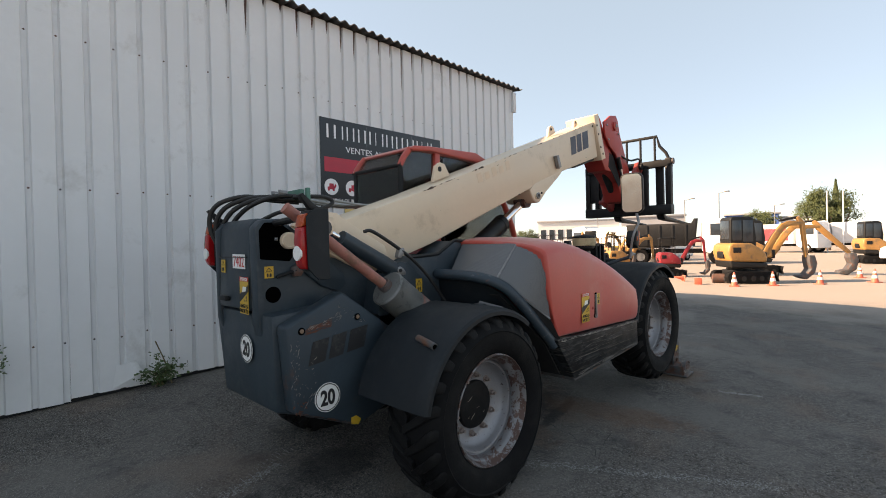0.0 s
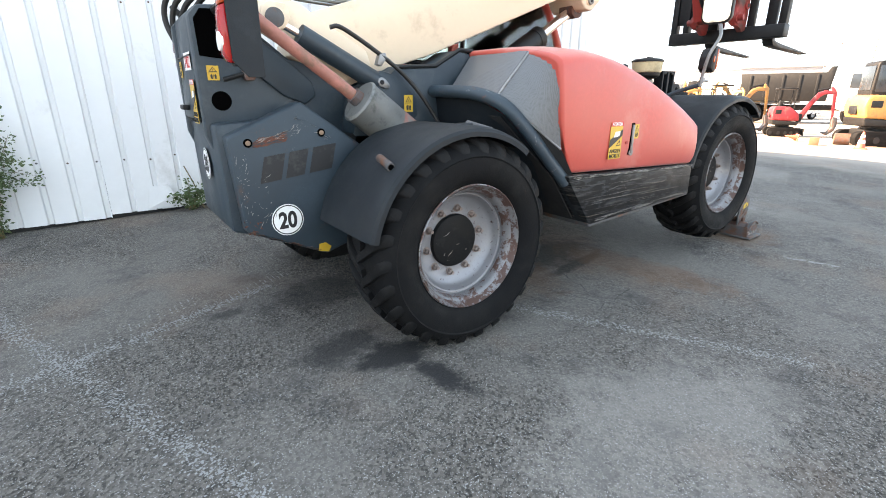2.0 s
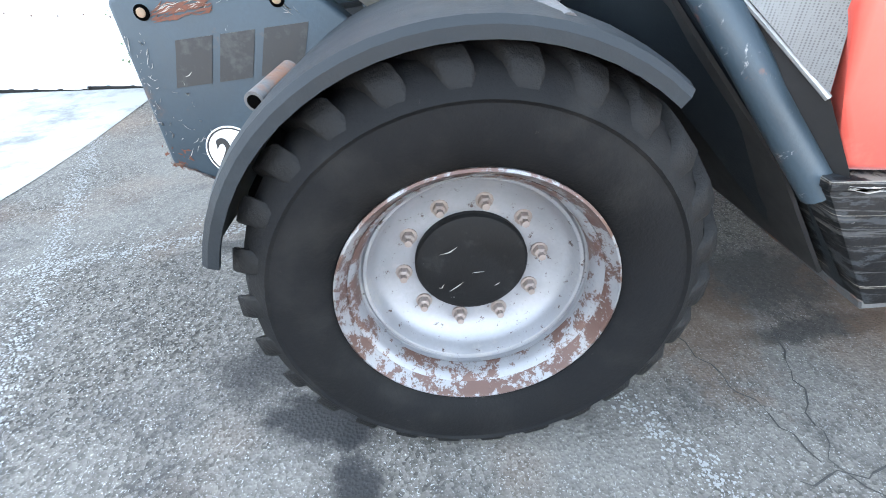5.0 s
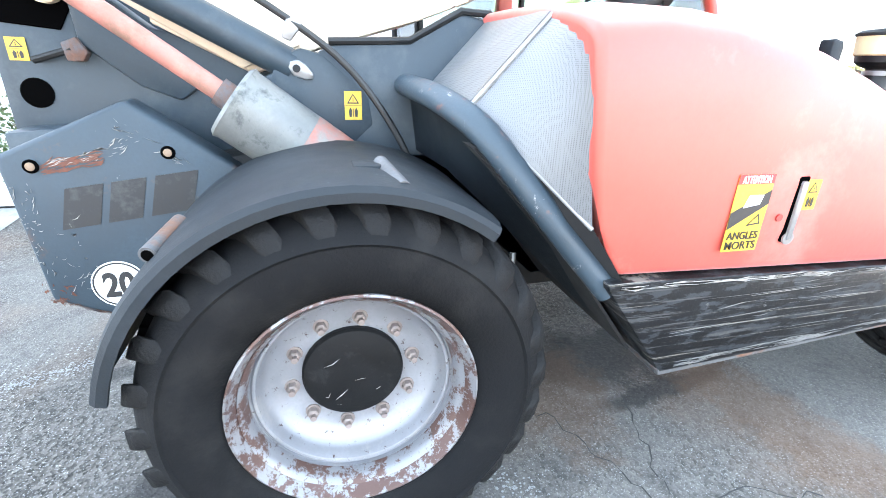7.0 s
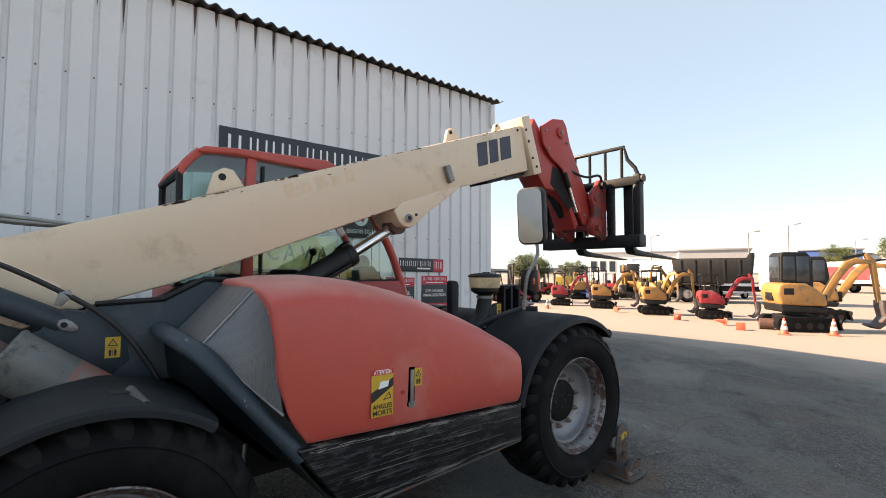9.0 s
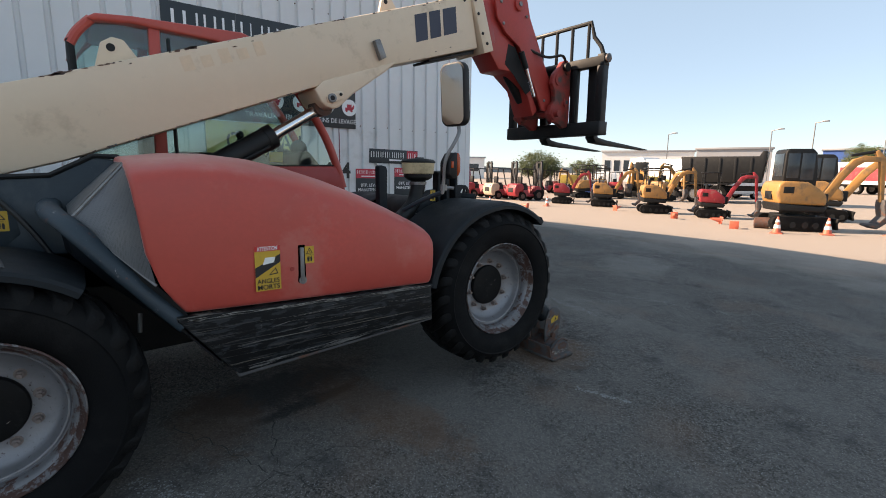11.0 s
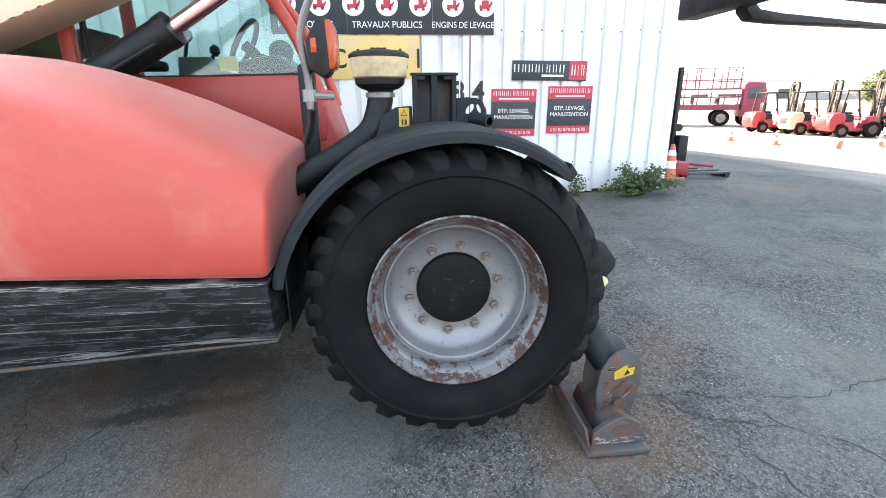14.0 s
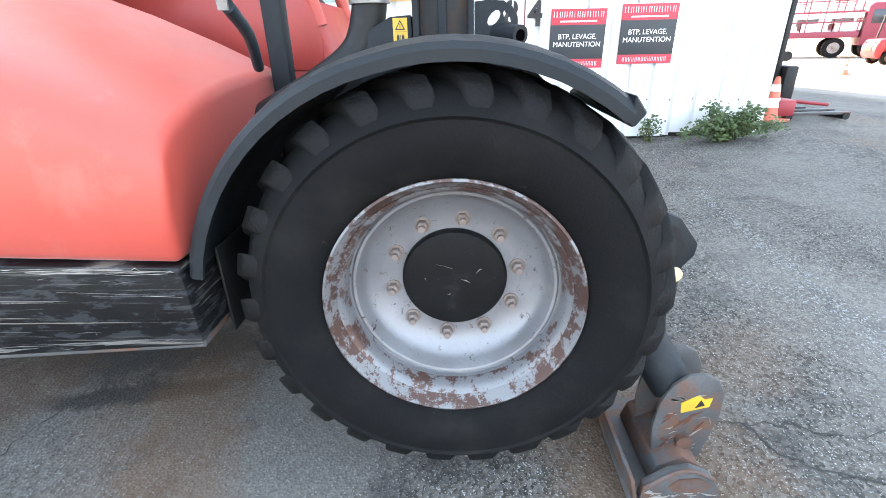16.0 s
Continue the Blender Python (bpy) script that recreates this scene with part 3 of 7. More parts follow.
# ---- hall with ribbed white sheet wall ----
WALL_Y, WALL_X, EAVE = 3.27, 6.36, 5.14
wall = tagged(part("wall_1", box(-14.0, WALL_X - 0.04, WALL_Y + 0.05, WALL_Y + 0.2, -0.5, EAVE - 0.06, 0), INNER), "white ribbed sheet metal wall of a hall", "wall", kind="structure")


def rib_panel(x0, width, z0, z1):
    """One sheet of cladding with narrow grooves every quarter metre and lap at its edge."""
    prof, x = [], 0.0
    while x < width - 0.01:
        prof += [(x, -0.026), (x + 0.184, -0.026), (x + 0.198, 0.006), (x + 0.234, 0.006), (x + 0.248, -0.026)]
        x += 0.25
    bm = bmesh.new()
    lo = [bm.verts.new((x0 + a, WALL_Y + b, z0)) for a, b in prof]
    hi = [bm.verts.new((x0 + a, WALL_Y + b, z1)) for a, b in prof]
    lob = [bm.verts.new((x0 + a, WALL_Y + b + 0.004, z0)) for a, b in prof]
    hib = [bm.verts.new((x0 + a, WALL_Y + b + 0.004, z1)) for a, b in prof]
    for k in range(len(prof) - 1):
        bm.faces.new((lo[k], lo[k + 1], hi[k + 1], hi[k]))
        bm.faces.new((lob[k], hib[k], hib[k + 1], lob[k + 1]))
        bm.faces.new((lo[k], lob[k], lob[k + 1], lo[k + 1]))
    bm.faces.new((lo[0], hi[0], hib[0], lob[0]))
    bm.faces.new((lo[-1], lob[-1], hib[-1], hi[-1]))
    return bm


x = WALL_X - 20.0
while x < WALL_X - 0.1:
    foot = gz(x + 0.5, WALL_Y) + 0.035
    part("panel", rib_panel(x, 1.0, foot, EAVE), WALLM, wall, smooth=0)
    x += 1.0
# rust runs below the eave in the grooves
rb, rnd = bmesh.new(), random.Random(5)
for k in range(80):
    xg = WALL_X - 20.0 + 0.25 * k + 0.216
    ln = rnd.choice((0.1, 0.18, 0.35, 0.6)) * rnd.uniform(0.6, 1.2)
    prism([(xg - 0.022, EAVE), (xg + 0.022, EAVE), (xg + 0.012, EAVE - 0.5 * ln), (xg, EAVE - ln), (xg - 0.014, EAVE - 0.4 * ln)], WALL_Y + 0.0035, WALL_Y + 0.0055, 0, bm=rb)
part("rust_run", rb, RUST, wall, smooth=0, kind="stuff")
sb = bmesh.new()
for k in range(80):
    for z in (0.75, 2.35, 3.95):
        xg, zg = WALL_X - 20.0 + 0.25 * k + 0.216, z + rnd.uniform(-0.02, 0.02)
        sb.faces.new([sb.verts.new((xg + 0.011 * math.cos(q), WALL_Y + 0.004, zg + 0.011 * math.sin(q))) for q in (i * math.pi / 3 for i in range(6))])
part("screw", sb, RUST, wall, smooth=0, kind="stuff")
part("corner_flashing", prism([(WALL_X - 0.1, WALL_Y - 0.032), (WALL_X + 0.012, WALL_Y - 0.032), (WALL_X + 0.012, WALL_Y + 0.22), (WALL_X, WALL_Y + 0.22), (WALL_X, WALL_Y - 0.02), (WALL_X - 0.1, WALL_Y - 0.02)], 0.2, EAVE, 0, axis="z"), WALLM, wall, smooth=0)
part("plinth", box(-14, WALL_X - 0.03, WALL_Y + 0.012, WALL_Y + 0.05, -0.5, 0.5, 0), BLACKP, wall)
part("gutter_end", box(WALL_X - 0.05, WALL_X + 0.06, WALL_Y - 0.1, WALL_Y + 0.1, EAVE - 0.5, EAVE - 0.06, 0.01), WALLM, wall)

RIDGE_Y, RIDGE_Z = 9.4, 5.95
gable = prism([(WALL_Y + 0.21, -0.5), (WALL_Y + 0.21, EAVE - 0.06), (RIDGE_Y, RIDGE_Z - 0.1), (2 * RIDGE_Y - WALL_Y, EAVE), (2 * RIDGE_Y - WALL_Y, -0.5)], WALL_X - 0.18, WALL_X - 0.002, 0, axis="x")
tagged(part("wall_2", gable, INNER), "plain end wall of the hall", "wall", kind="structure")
tagged(part("wall_3", box(-14, WALL_X - 0.2, 2 * RIDGE_Y - WALL_Y - 0.15, 2 * RIDGE_Y - WALL_Y, -0.5, EAVE, 0), INNER), "plain back wall of the hall", "wall", kind="structure")
tagged(part("wall_4", box(-14.2, -14.01, WALL_Y + 0.06, 2 * RIDGE_Y - WALL_Y, -0.5, EAVE, 0), INNER), "plain far end wall of the hall", "wall", kind="structure")


def wavy_roof(y0, z0, y1, z1):
    bm = bmesh.new()
    xs = [-14.2 + 0.0295 * i for i in range(int((WALL_X + 0.28 + 14.2) / 0.0295))]
    rows = []
    for y, z in ((y0, z0), (y1, z1)):
        rows.append([bm.verts.new((x, y, z + 0.027 * math.sin(2 * math.pi * x / 0.177))) for x in xs])
        rows.append([bm.verts.new((x, y, z - 0.014 + 0.027 * math.sin(2 * math.pi * x / 0.177))) for x in xs])
    for a, c in ((0, 2), (1, 3), (0, 1), (2, 3)):
        for k in range(len(xs) - 1):
            bm.faces.new((rows[a][k], rows[a][k + 1], rows[c][k + 1], rows[c][k]))
    for k in (0, -1):
        bm.faces.new((rows[0][k], rows[1][k], rows[3][k], rows[2][k]))
    return bm


tagged(part("roof_front", wavy_roof(WALL_Y - 0.16, EAVE + 0.03, RIDGE_Y, RIDGE_Z + 0.06), ROOFM), "dark corrugated fibre cement roof", "roof", kind="structure")
tagged(part("roof_back", wavy_roof(RIDGE_Y, RIDGE_Z + 0.06, 2 * RIDGE_Y - WALL_Y + 0.2, EAVE + 0.03), ROOFM), "dark corrugated fibre cement roof", "roof", kind="structure")


# ---- telescopic handler ----
RH, FH = (0.0, 0.0, 0.6), (2.975, 0.0, 0.753)
tele = thing("telehandler", "worn red and slate telescopic handler with cream boom beside a hall", "telehandler")


def tyre_mesh(c, side):
    """Tyre with beads, bulged walls and a ridge below the shoulder. side: -1 towards negative y."""
    prof = [(0.335, 1.055), (0.352, 1.085), (0.40, 1.112), (0.455, 1.122), (0.492, 1.119), (0.5, 1.125), (0.508, 1.117), (0.545, 1.085), (0.568, 1.04), (0.574, 0.9), (0.568, 0.76), (0.545, 0.715), (0.505, 0.688), (0.455, 0.678), (0.40, 0.688), (0.352, 0.715), (0.335, 0.745)]
    return lathe([(r, side * a) for r, a in prof], c, n=72, closed=True)


def tread_block(side, half):
    """One slanted lug about the axle at the origin, pointing ahead: rounded at the shoulder."""
    b = bmesh.new()
    rows = []
    steps = ((0.496, 1.108, 0.499, -0.012, 0.042), (0.5, 1.112, 0.51, -0.008, 0.06), (0.52, 1.1, 0.534, 0.0, 0.075), (0.54, 1.09, 0.56, 0.005, 0.085), (0.555, 1.07, 0.585, 0.025, 0.085), (0.565, 1.01, 0.598, 0.11, 0.072), (0.57, 0.88, 0.6, 0.25, 0.056))
    for rl, a, rh, sk, w in steps:
        a = a if half == 0 else 1.8 - a
        ring = []
        for rr, ww in ((rl, w), (rh - 0.006, w * 0.92), (rh, w * 0.78)):
            for s in (-1, 1):
                q = sk + s * ww * 0.76
                ring.append((rr * math.cos(q), side * a, rr * math.sin(q)))
        rows.append([b.verts.new(ring[i]) for i in (0, 2, 4, 5, 3, 1)])
    for s, t in zip(rows, rows[1:]):
        for j in range(6):
            b.faces.new((s[j], s[(j + 1) % 6], t[(j + 1) % 6], t[j]))
    b.faces.new(rows[0]), b.faces.new(rows[-1][::-1])
    return b


LUGS = 26


def wheel(c, side):
    S = side
    tyre = part("tyre", tyre_mesh(c, S), RUBBER, tele, "black rubber tyre with worn block tread", 40)
    tyre.matrix_basis = Matrix.Translation(c) @ Matrix.Diagonal((1.03, 1, 1.03, 1)) @ Matrix.Translation(-Vector(c))
    rim = part("rim", lathe([(r, S * a) for r, a in [(0.338, 1.07), (0.33, 1.05), (0.312, 1.03), (0.304, 1.0), (0.302, 0.985), (0.296, 0.984), (0.29, 0.99), (0.282, 0.988), (0.276, 0.975), (0.27, 0.955), (0.262, 0.94), (0.25, 0.928), (0.23, 0.918), (0.215, 0.91), (0.18, 0.905), (0.135, 0.903), (0.13, 0.86), (0.29, 0.82), (0.325, 0.75)]], c, n=72, cap=False), RIM, tyre, "silver painted steel rim, chipped", 40)
    part("rim_lip", lathe([(r, S * a) for r, a in [(0.322, 1.05), (0.345, 1.066), (0.352, 1.084), (0.352, 1.092), (0.346, 1.096), (0.342, 1.09), (0.335, 1.074), (0.322, 1.054)]], c, n=72, closed=True), RIMRUST, tyre, "rim edge with paint flaked down to rust", 30)
    part("lock_ring", lathe([(r, S * a) for r, a in [(0.302, 1.0), (0.31, 1.03), (0.324, 1.05), (0.322, 1.058), (0.313, 1.05), (0.305, 1.034), (0.299, 1.004)]], c, n=72, closed=True), GROOVE, tyre, "silver bead ring with flaking paint", 30)
    part("hub", lathe([(r, S * a) for r, a in [(0.156, 0.86), (0.156, 0.918), (0.15, 0.928), (0.138, 0.932), (0.06, 0.935), (0.02, 0.935)]], c, n=40), HUB, tyre, "black hub cap", 30)
    for half in (0, 1):
        first = part("tread_block", tread_block(S, half), TREADM, tyre, smooth=40)
        for k in range(LUGS):
            ob = first if k == 0 else new("tread_block", first.data)
            ob.parent = tyre
            ob.matrix_parent_inverse = Matrix()
            ob.matrix_basis = pose(*c, 0, 360 * (k + 0.5 * half) / LUGS, 0)
    for k in range(10):
        q = 2 * math.pi * (k + 0.28) / 10
        p = Vector(c) + Vector((0.19 * math.cos(q), 0, 0.19 * math.sin(q)))
        b = lathe([(0.024, S * 0.9), (0.024, S * 0.91)], p, n=12)
        lathe([(0.0175, S * 0.905), (0.0175, S * 0.93), (0.012, S * 0.935)], p, n=6, bm=b)
        lathe([(0.01, S * 0.93), (0.01, S * 0.95)], p, n=8, bm=b)
        part("wheel_nut", b, NUTM, tyre, smooth=20)
    if S < 0:
        slivers("hub_scuff", c[1] - 0.937, c[0] - 0.09, c[0] + 0.09, c[2] - 0.085, c[2] + 0.085, 5, 0.05, 0.3, PALE, tyre, int(c[0] * 10) + 70, "", 0.0006, 0.0, 0.6)


for c in (RH, FH):
    for side in (-1, 1):
        wheel(c, side)
part("rear_axle", lathe([(0.1, -0.87), (0.13, -0.7), (0.09, -0.5), (0.16, -0.15), (0.16, 0.15), (0.09, 0.5), (0.13, 0.7), (0.1, 0.87)], RH, n=20), BLACKP, tele)
part("front_axle", lathe([(0.1, -0.87), (0.13, -0.7), (0.09, -0.5), (0.16, -0.15), (0.16, 0.15), (0.09, 0.5), (0.13, 0.7), (0.1, 0.87)], FH, n=20), BLACKP, tele)

# chassis
part("chassis", prism([(-0.9, 0.6), (-0.3, 0.5), (2.2, 0.55), (3.45, 0.7), (3.5, 1.1), (2.4, 1.15), (0.6, 1.2), (-0.3, 1.2), (-0.9, 1.1)], -0.3, 0.5, 0.02), BLACKP, tele)

STREAK = mat("orange_rust", (0.115, 0.036, 0.021), 0.8, var=0.4, scale=30)
# rear counterweight: scraped side panel, rear face, side plates
side_poly = [(-1.075, 1.21), (-0.67, 1.39), (-0.22, 1.07), (-0.12, 0.9), (-0.2, 0.6), (-0.58, 0.485), (-1.03, 0.685)]
part("side_panel", prism(side_poly, -0.385, -0.255, 0.018, 3), GREYRUST, tele, "scraped slate steel side panel")
part("side_panel", prism(side_poly, 0.555, 0.685, 0.018, 3), GREY, tele)
part("counterweight", prism([(-1.1, 1.27), (-0.7, 1.3), (-0.3, 1.05), (-0.3, 0.62), (-0.62, 0.52), (-1.08, 0.67)], -0.25, 0.55, 0.02), GREY, tele)
part("rear_cover", prism([(-1.125, 1.285), (-1.105, 1.84), (-1.07, 1.885), (-0.98, 1.885), (-0.95, 1.285)], 0.0, 0.5, 0.02, 3), GREY, tele)
part("rear_cover_seam", box(-1.128, -1.12, 0.02, 0.48, 1.63, 1.637, 0), BLACK, tele)
for y0, y1 in ((-0.12, -0.02), (0.5, 0.56)):
    plate = prism([(-1.12, 1.2), (-1.125, 1.82), (-1.08, 1.87), (-0.95, 1.88), (-0.62, 1.62), (-0.3, 1.58), (0.1, 1.55), (0.1, 1.0), (-1.05, 1.0)], y0, y1, 0.012)
    part("frame_plate", plate, GREY, tele)
part("latch_link", rod((-1.0, -0.135, 1.5), (-0.87, -0.15, 1.54), 0.012, 8), BLACKP, tele)
part("latch_lug", prism([(-0.89, 1.5), (-0.9, 1.56), (-0.85, 1.58), (-0.82, 1.53), (-0.84, 1.5)], -0.16, -0.12, 0.006), RUST, tele, "rusty latch lug")
# solid black disc and patch on the plate, shade painted for uncut openings
part("frame_hole", lathe([(0.052, -0.1215), (0.052, -0.123), (0.046, -0.1235)], (-1.02, 0, 1.39), n=24), HOLE_SHADE, tele, "black disc painting the shade of a round hole")
part("plate_recess", prism([(-1.1, 1.62), (-1.105, 1.8), (-1.07, 1.85), (-0.97, 1.855), (-0.88, 1.79), (-0.84, 1.7), (-0.9, 1.6)], -0.126, -0.119, 0.003, 1), HOLE_SHADE, tele, "black patch painting the shaded opening in the frame plate")
part("recess_fitting", rod((-1.0, -0.122, 1.745), (-0.985, -0.132, 1.745), 0.012, 8), STEEL, tele)
part("pivot_arm", prism([(-0.86, 1.72), (-0.84, 1.76), (-0.62, 1.6), (-0.5, 1.5), (-0.48, 1.42), (-0.55, 1.37), (-0.68, 1.42), (-0.85, 1.56)], -0.145, -0.12, 0.012, 2), GREY, tele)
part("pivot_bush", lathe([(0.055, -0.12), (0.055, -0.16), (0.045, -0.168), (0.02, -0.168)], (-0.915, 0, 1.735), n=20), CREAM, tele, "stained cream pivot bush")
part("lifting_sticker", prism([(-0.635, 0.515), (-0.575, 0.497), (-0.555, 0.53), (-0.59, 0.56), (-0.63, 0.556)], -0.3885, -0.384, 0.0), YELLOW, tele, "yellow lifting point sticker")
for x, z in ((-0.975, 1.178), (-0.565, 1.217)):
    hb = lathe([(0.023, -0.386), (0.023, -0.39), (0.018, -0.391)], (x, 0, z), n=20)
    part("bolt_seat", hb, HOLE_SHADE, tele, "black disc painting the shade of a bolt hole")
    part("bolt", lathe([(0.014, -0.388), (0.014, -0.394), (0.008, -0.396)], (x, 0, z), n=12), LUGM, tele)
# scraped rust streak beside the bolt
slivers("rust_streak", -0.3875, -0.955, -0.76, 1.15, 1.19, 46, 0.1, 0.2, STREAK, tele, 2, "rust streak where paint is scraped off", 0.0034, 0.17, 0.14)
slivers("scrape", -0.388, -0.93, -0.69, 1.165, 1.195, 26, 0.07, 0.3, PALE, tele, 21, "fine white scrape marks", 0.0004, 0.22, 0.1)
slivers("scrape", -0.388, -0.74, -0.68, 1.225, 1.26, 9, 0.035, 0.75, PALE, tele, 22, "", 0.0006, 0.0, 0.3)
slivers("scrape", -0.388, -1.05, -0.99, 0.74, 1.12, 46, 0.014, 0.4, PALE, tele, 3, "", 0.0012, 0.0, 1.2)
slivers("scrape", -0.388, -1.02, -0.86, 0.72, 1.0, 26, 0.03, 0.4, PALE, tele, 31, "", 0.0007, 0.0, 1.2)
slivers("scrape", -0.388, -0.72, -0.5, 1.3, 1.34, 16, 0.05, -0.7, PALE, tele, 32, "", 0.0009, -0.7, 0.4)
slivers("scrape", -0.388, -1.045, -0.94, 0.685, 0.76, 22, 0.022, -0.2, STREAK, tele, 44, "orange rust at the lower corner", 0.006, -0.2, 0.5)
slivers("scrape", -0.388, -1.03, -0.6, 0.69, 0.7, 70, 0.07, -0.44, RUST, tele, 4, "rust along the lower edge", 0.0016, -0.444, 0.05)


def slant_logo(name, x0, z0, w, h, y, material, parent, rise=0.0):
    """Three plain slanted blocks in place of the maker's mark."""
    sk, out = 0.25 * h, []
    for a, e in ((0.0, 0.28), (0.34, 0.6), (0.67, 1.0)):
        xa, xe, za, ze = x0 + a * w, x0 + e * w, z0 + a * rise, z0 + e * rise
        out.append(part(name, prism([(xa, za), (xe, ze), (xe + sk, ze + h), (xa + sk, za + h)], y - 0.001, y + 0.001, 0), material, parent, smooth=0))
    return out


slant_logo("maker_block", -0.935, 0.955, 0.42, 0.145, -0.3865, LOGO, tele, 0.055)


def speed_disc(p, r, axis):
    """White disc with a black ring and the figure 20."""
    s = -1
    d = part("speed_disc", lathe([(r, p[1] + 0.001), (r, p[1] - 0.001)], (p[0], 0, p[2]), n=40), WHITE, tele, "white speed disc with black 20")
    part("ring", lathe([(r * 0.95, p[1] - 0.0012), (r * 0.95, p[1] - 0.0018), (r * 0.88, p[1] - 0.0018), (r * 0.88, p[1] - 0.0012)], (p[0], 0, p[2]), n=40, closed=True), BLACK, d, smooth=0)
    letters("numeral", "20", r * 1.42, (p[0], p[1] - 0.002, p[2] - r * 0.49), BLACK, d, align="CENTER", wide=0.8, bold=0.035)
    return d


speed_disc((-0.805, -0.3865, 0.735), 0.092, "y")
d = speed_disc((0, 0, 0), 0.092, "y")
d.matrix_basis = pose(-1.108, 0.1, 1.03, 0, 6, -90)

# silencer with pink tail pipe, compensation cylinder
part("tail_pipe", pipe([(-1.06, -0.38, 1.93), (-0.35, -0.42, 1.41)], 0.035, 16, 1), PIPE, tele, "pinkish rusty exhaust pipe")
part("pipe_clamp", pipe([(-0.37, -0.42, 1.425), (-0.325, -0.42, 1.392)], 0.048, 12, 1), RUST, tele)
ax = (Vector((0.13, -0.42, 1.05)) - Vector((-0.34, -0.42, 1.40))).normalized()
a0 = Vector((-0.335, -0.42, 1.395))
part("silencer", pipe([a0, a0 + ax * 0.012, a0 + ax * 0.03, a0 + ax * 0.56, a0 + ax * 0.58], 0.13, 28, 1, radii=[0.122, 0.135, 0.13, 0.13, 0.12]), MUFFLER, tele, "stained steel silencer drum")
part("silencer_rust", pipe([a0 + ax * 0.26, a0 + ax * 0.575], 0.1312, 28, 1, cap=False), MUFFRUST, tele, "reddish rust on the lower silencer")
part("comp_cylinder", rod((-0.6, -0.26, 1.745), (-0.13, -0.26, 1.505), 0.058, 20), GREY, tele, "dark grey hydraulic cylinder")
part("comp_rod", rod((-0.735, -0.26, 1.81), (-0.58, -0.26, 1.735), 0.022, 16), CHROME, tele, "chrome piston rod")
part("comp_lug", prism([(-0.22, 1.45), (-0.18, 1.54), (-0.1, 1.57), (-0.02, 1.55), (0.14, 1.42), (0.16, 1.3), (0.05, 1.2), (-0.25, 1.2)], -0.303, -0.12, 0.012, 2), GREY, tele)
part("comp_pin", prism([(-0.15, 1.505), (-0.14, 1.525), (-0.11, 1.53), (-0.085, 1.515), (-0.06, 1.485), (-0.062, 1.465), (-0.09, 1.462), (-0.13, 1.475)], -0.318, -0.3, 0.006, 2), STEEL, tele, "bright steel lock plate")
part("pin_core", lathe([(0.014, -0.316), (0.014, -0.324)], (-0.118, 0, 1.5), n=12), DARK_AND_SHADE, tele)
part("heel_block", prism([(-0.81, 1.79), (-0.8, 1.87), (-0.75, 1.9), (-0.66, 1.89), (-0.645, 1.83), (-0.67, 1.77), (-0.74, 1.745)], -0.285, -0.15, 0.014, 2), CREAM, tele, "cream pin block at the boom heel")
part("pin_washer", lathe([(0.05, -0.285), (0.05, -0.297), (0.034, -0.3)], (-0.735, 0, 1.815), n=20), STEELRUST, tele)
part("upper_pin", lathe([(0.034, -0.14), (0.034, -0.3), (0.02, -0.304)], (-0.735, 0, 1.815), n=16), STEELRUST, tele)
part("cylinder_hose", pipe([(-0.43, -0.3, 1.79), (-0.36, -0.31, 1.79), (-0.15, -0.33, 1.67), (0.02, -0.345, 1.55), (0.14, -0.37, 1.42), (0.24, -0.41, 1.26), (0.3, -0.45, 1.12)], 0.013, 10), HOSE, tele)
part("hose_clip", prism([(-0.16, 1.6), (-0.14, 1.66), (-0.1, 1.67), (-0.09, 1.64), (-0.13, 1.59)], -0.345, -0.3, 0.004), STEEL, tele)


def warn_sticker(p, w, h, parent, name="warning_sticker"):
    s = part(name, sheet_on(p, (1, 0, 0), (0, 0, 1), w, h, 0.0016), YELLOW, parent, "small yellow warning sticker")
    tri = prism([(p[0] - 0.36 * w, p[2] + 0.07 * h), (p[0] + 0.36 * w, p[2] + 0.07 * h), (p[0], p[2] + 0.43 * h)], p[1] - 0.0022, p[1] - 0.001, 0)
    tri = part("pictogram", tri, BLACK, s, smooth=0)
    part("triangle_field", prism([(p[0] - 0.24 * w, p[2] + 0.115 * h), (p[0] + 0.24 * w, p[2] + 0.115 * h), (p[0], p[2] + 0.355 * h)], p[1] - 0.0027, p[1] - 0.002, 0), YELLOW, tri, smooth=0)
    part("triangle_mark", box(p[0] - 0.025 * w, p[0] + 0.025 * w, p[1] - 0.0031, p[1] - 0.0025, p[2] + 0.14 * h, p[2] + 0.27 * h, 0), BLACK, tri, smooth=0)
    part("divider", box(p[0] - 0.46 * w, p[0] + 0.46 * w, p[1] - 0.0022, p[1] - 0.001, p[2] + 0.0 * h, p[2] + 0.012 * h, 0), BLACK, s, smooth=0)
    for k in (-1, 1):
        fx = p[0] + k * 0.17 * w
        part("pictogram", prism([(fx - 0.07 * w, p[2] - 0.4 * h), (fx + 0.07 * w, p[2] - 0.4 * h), (fx + 0.1 * w, p[2] - 0.18 * h), (fx, p[2] - 0.06 * h), (fx - 0.1 * w, p[2] - 0.18 * h)], p[1] - 0.0022, p[1] - 0.001, 0), BLACK, s, smooth=0)
    part("pictogram", box(p[0] - 0.02 * w, p[0] + 0.02 * w, p[1] - 0.0022, p[1] - 0.001, p[2] - 0.4 * h, p[2] - 0.1 * h, 0), BLACK, s, smooth=0)
    return s


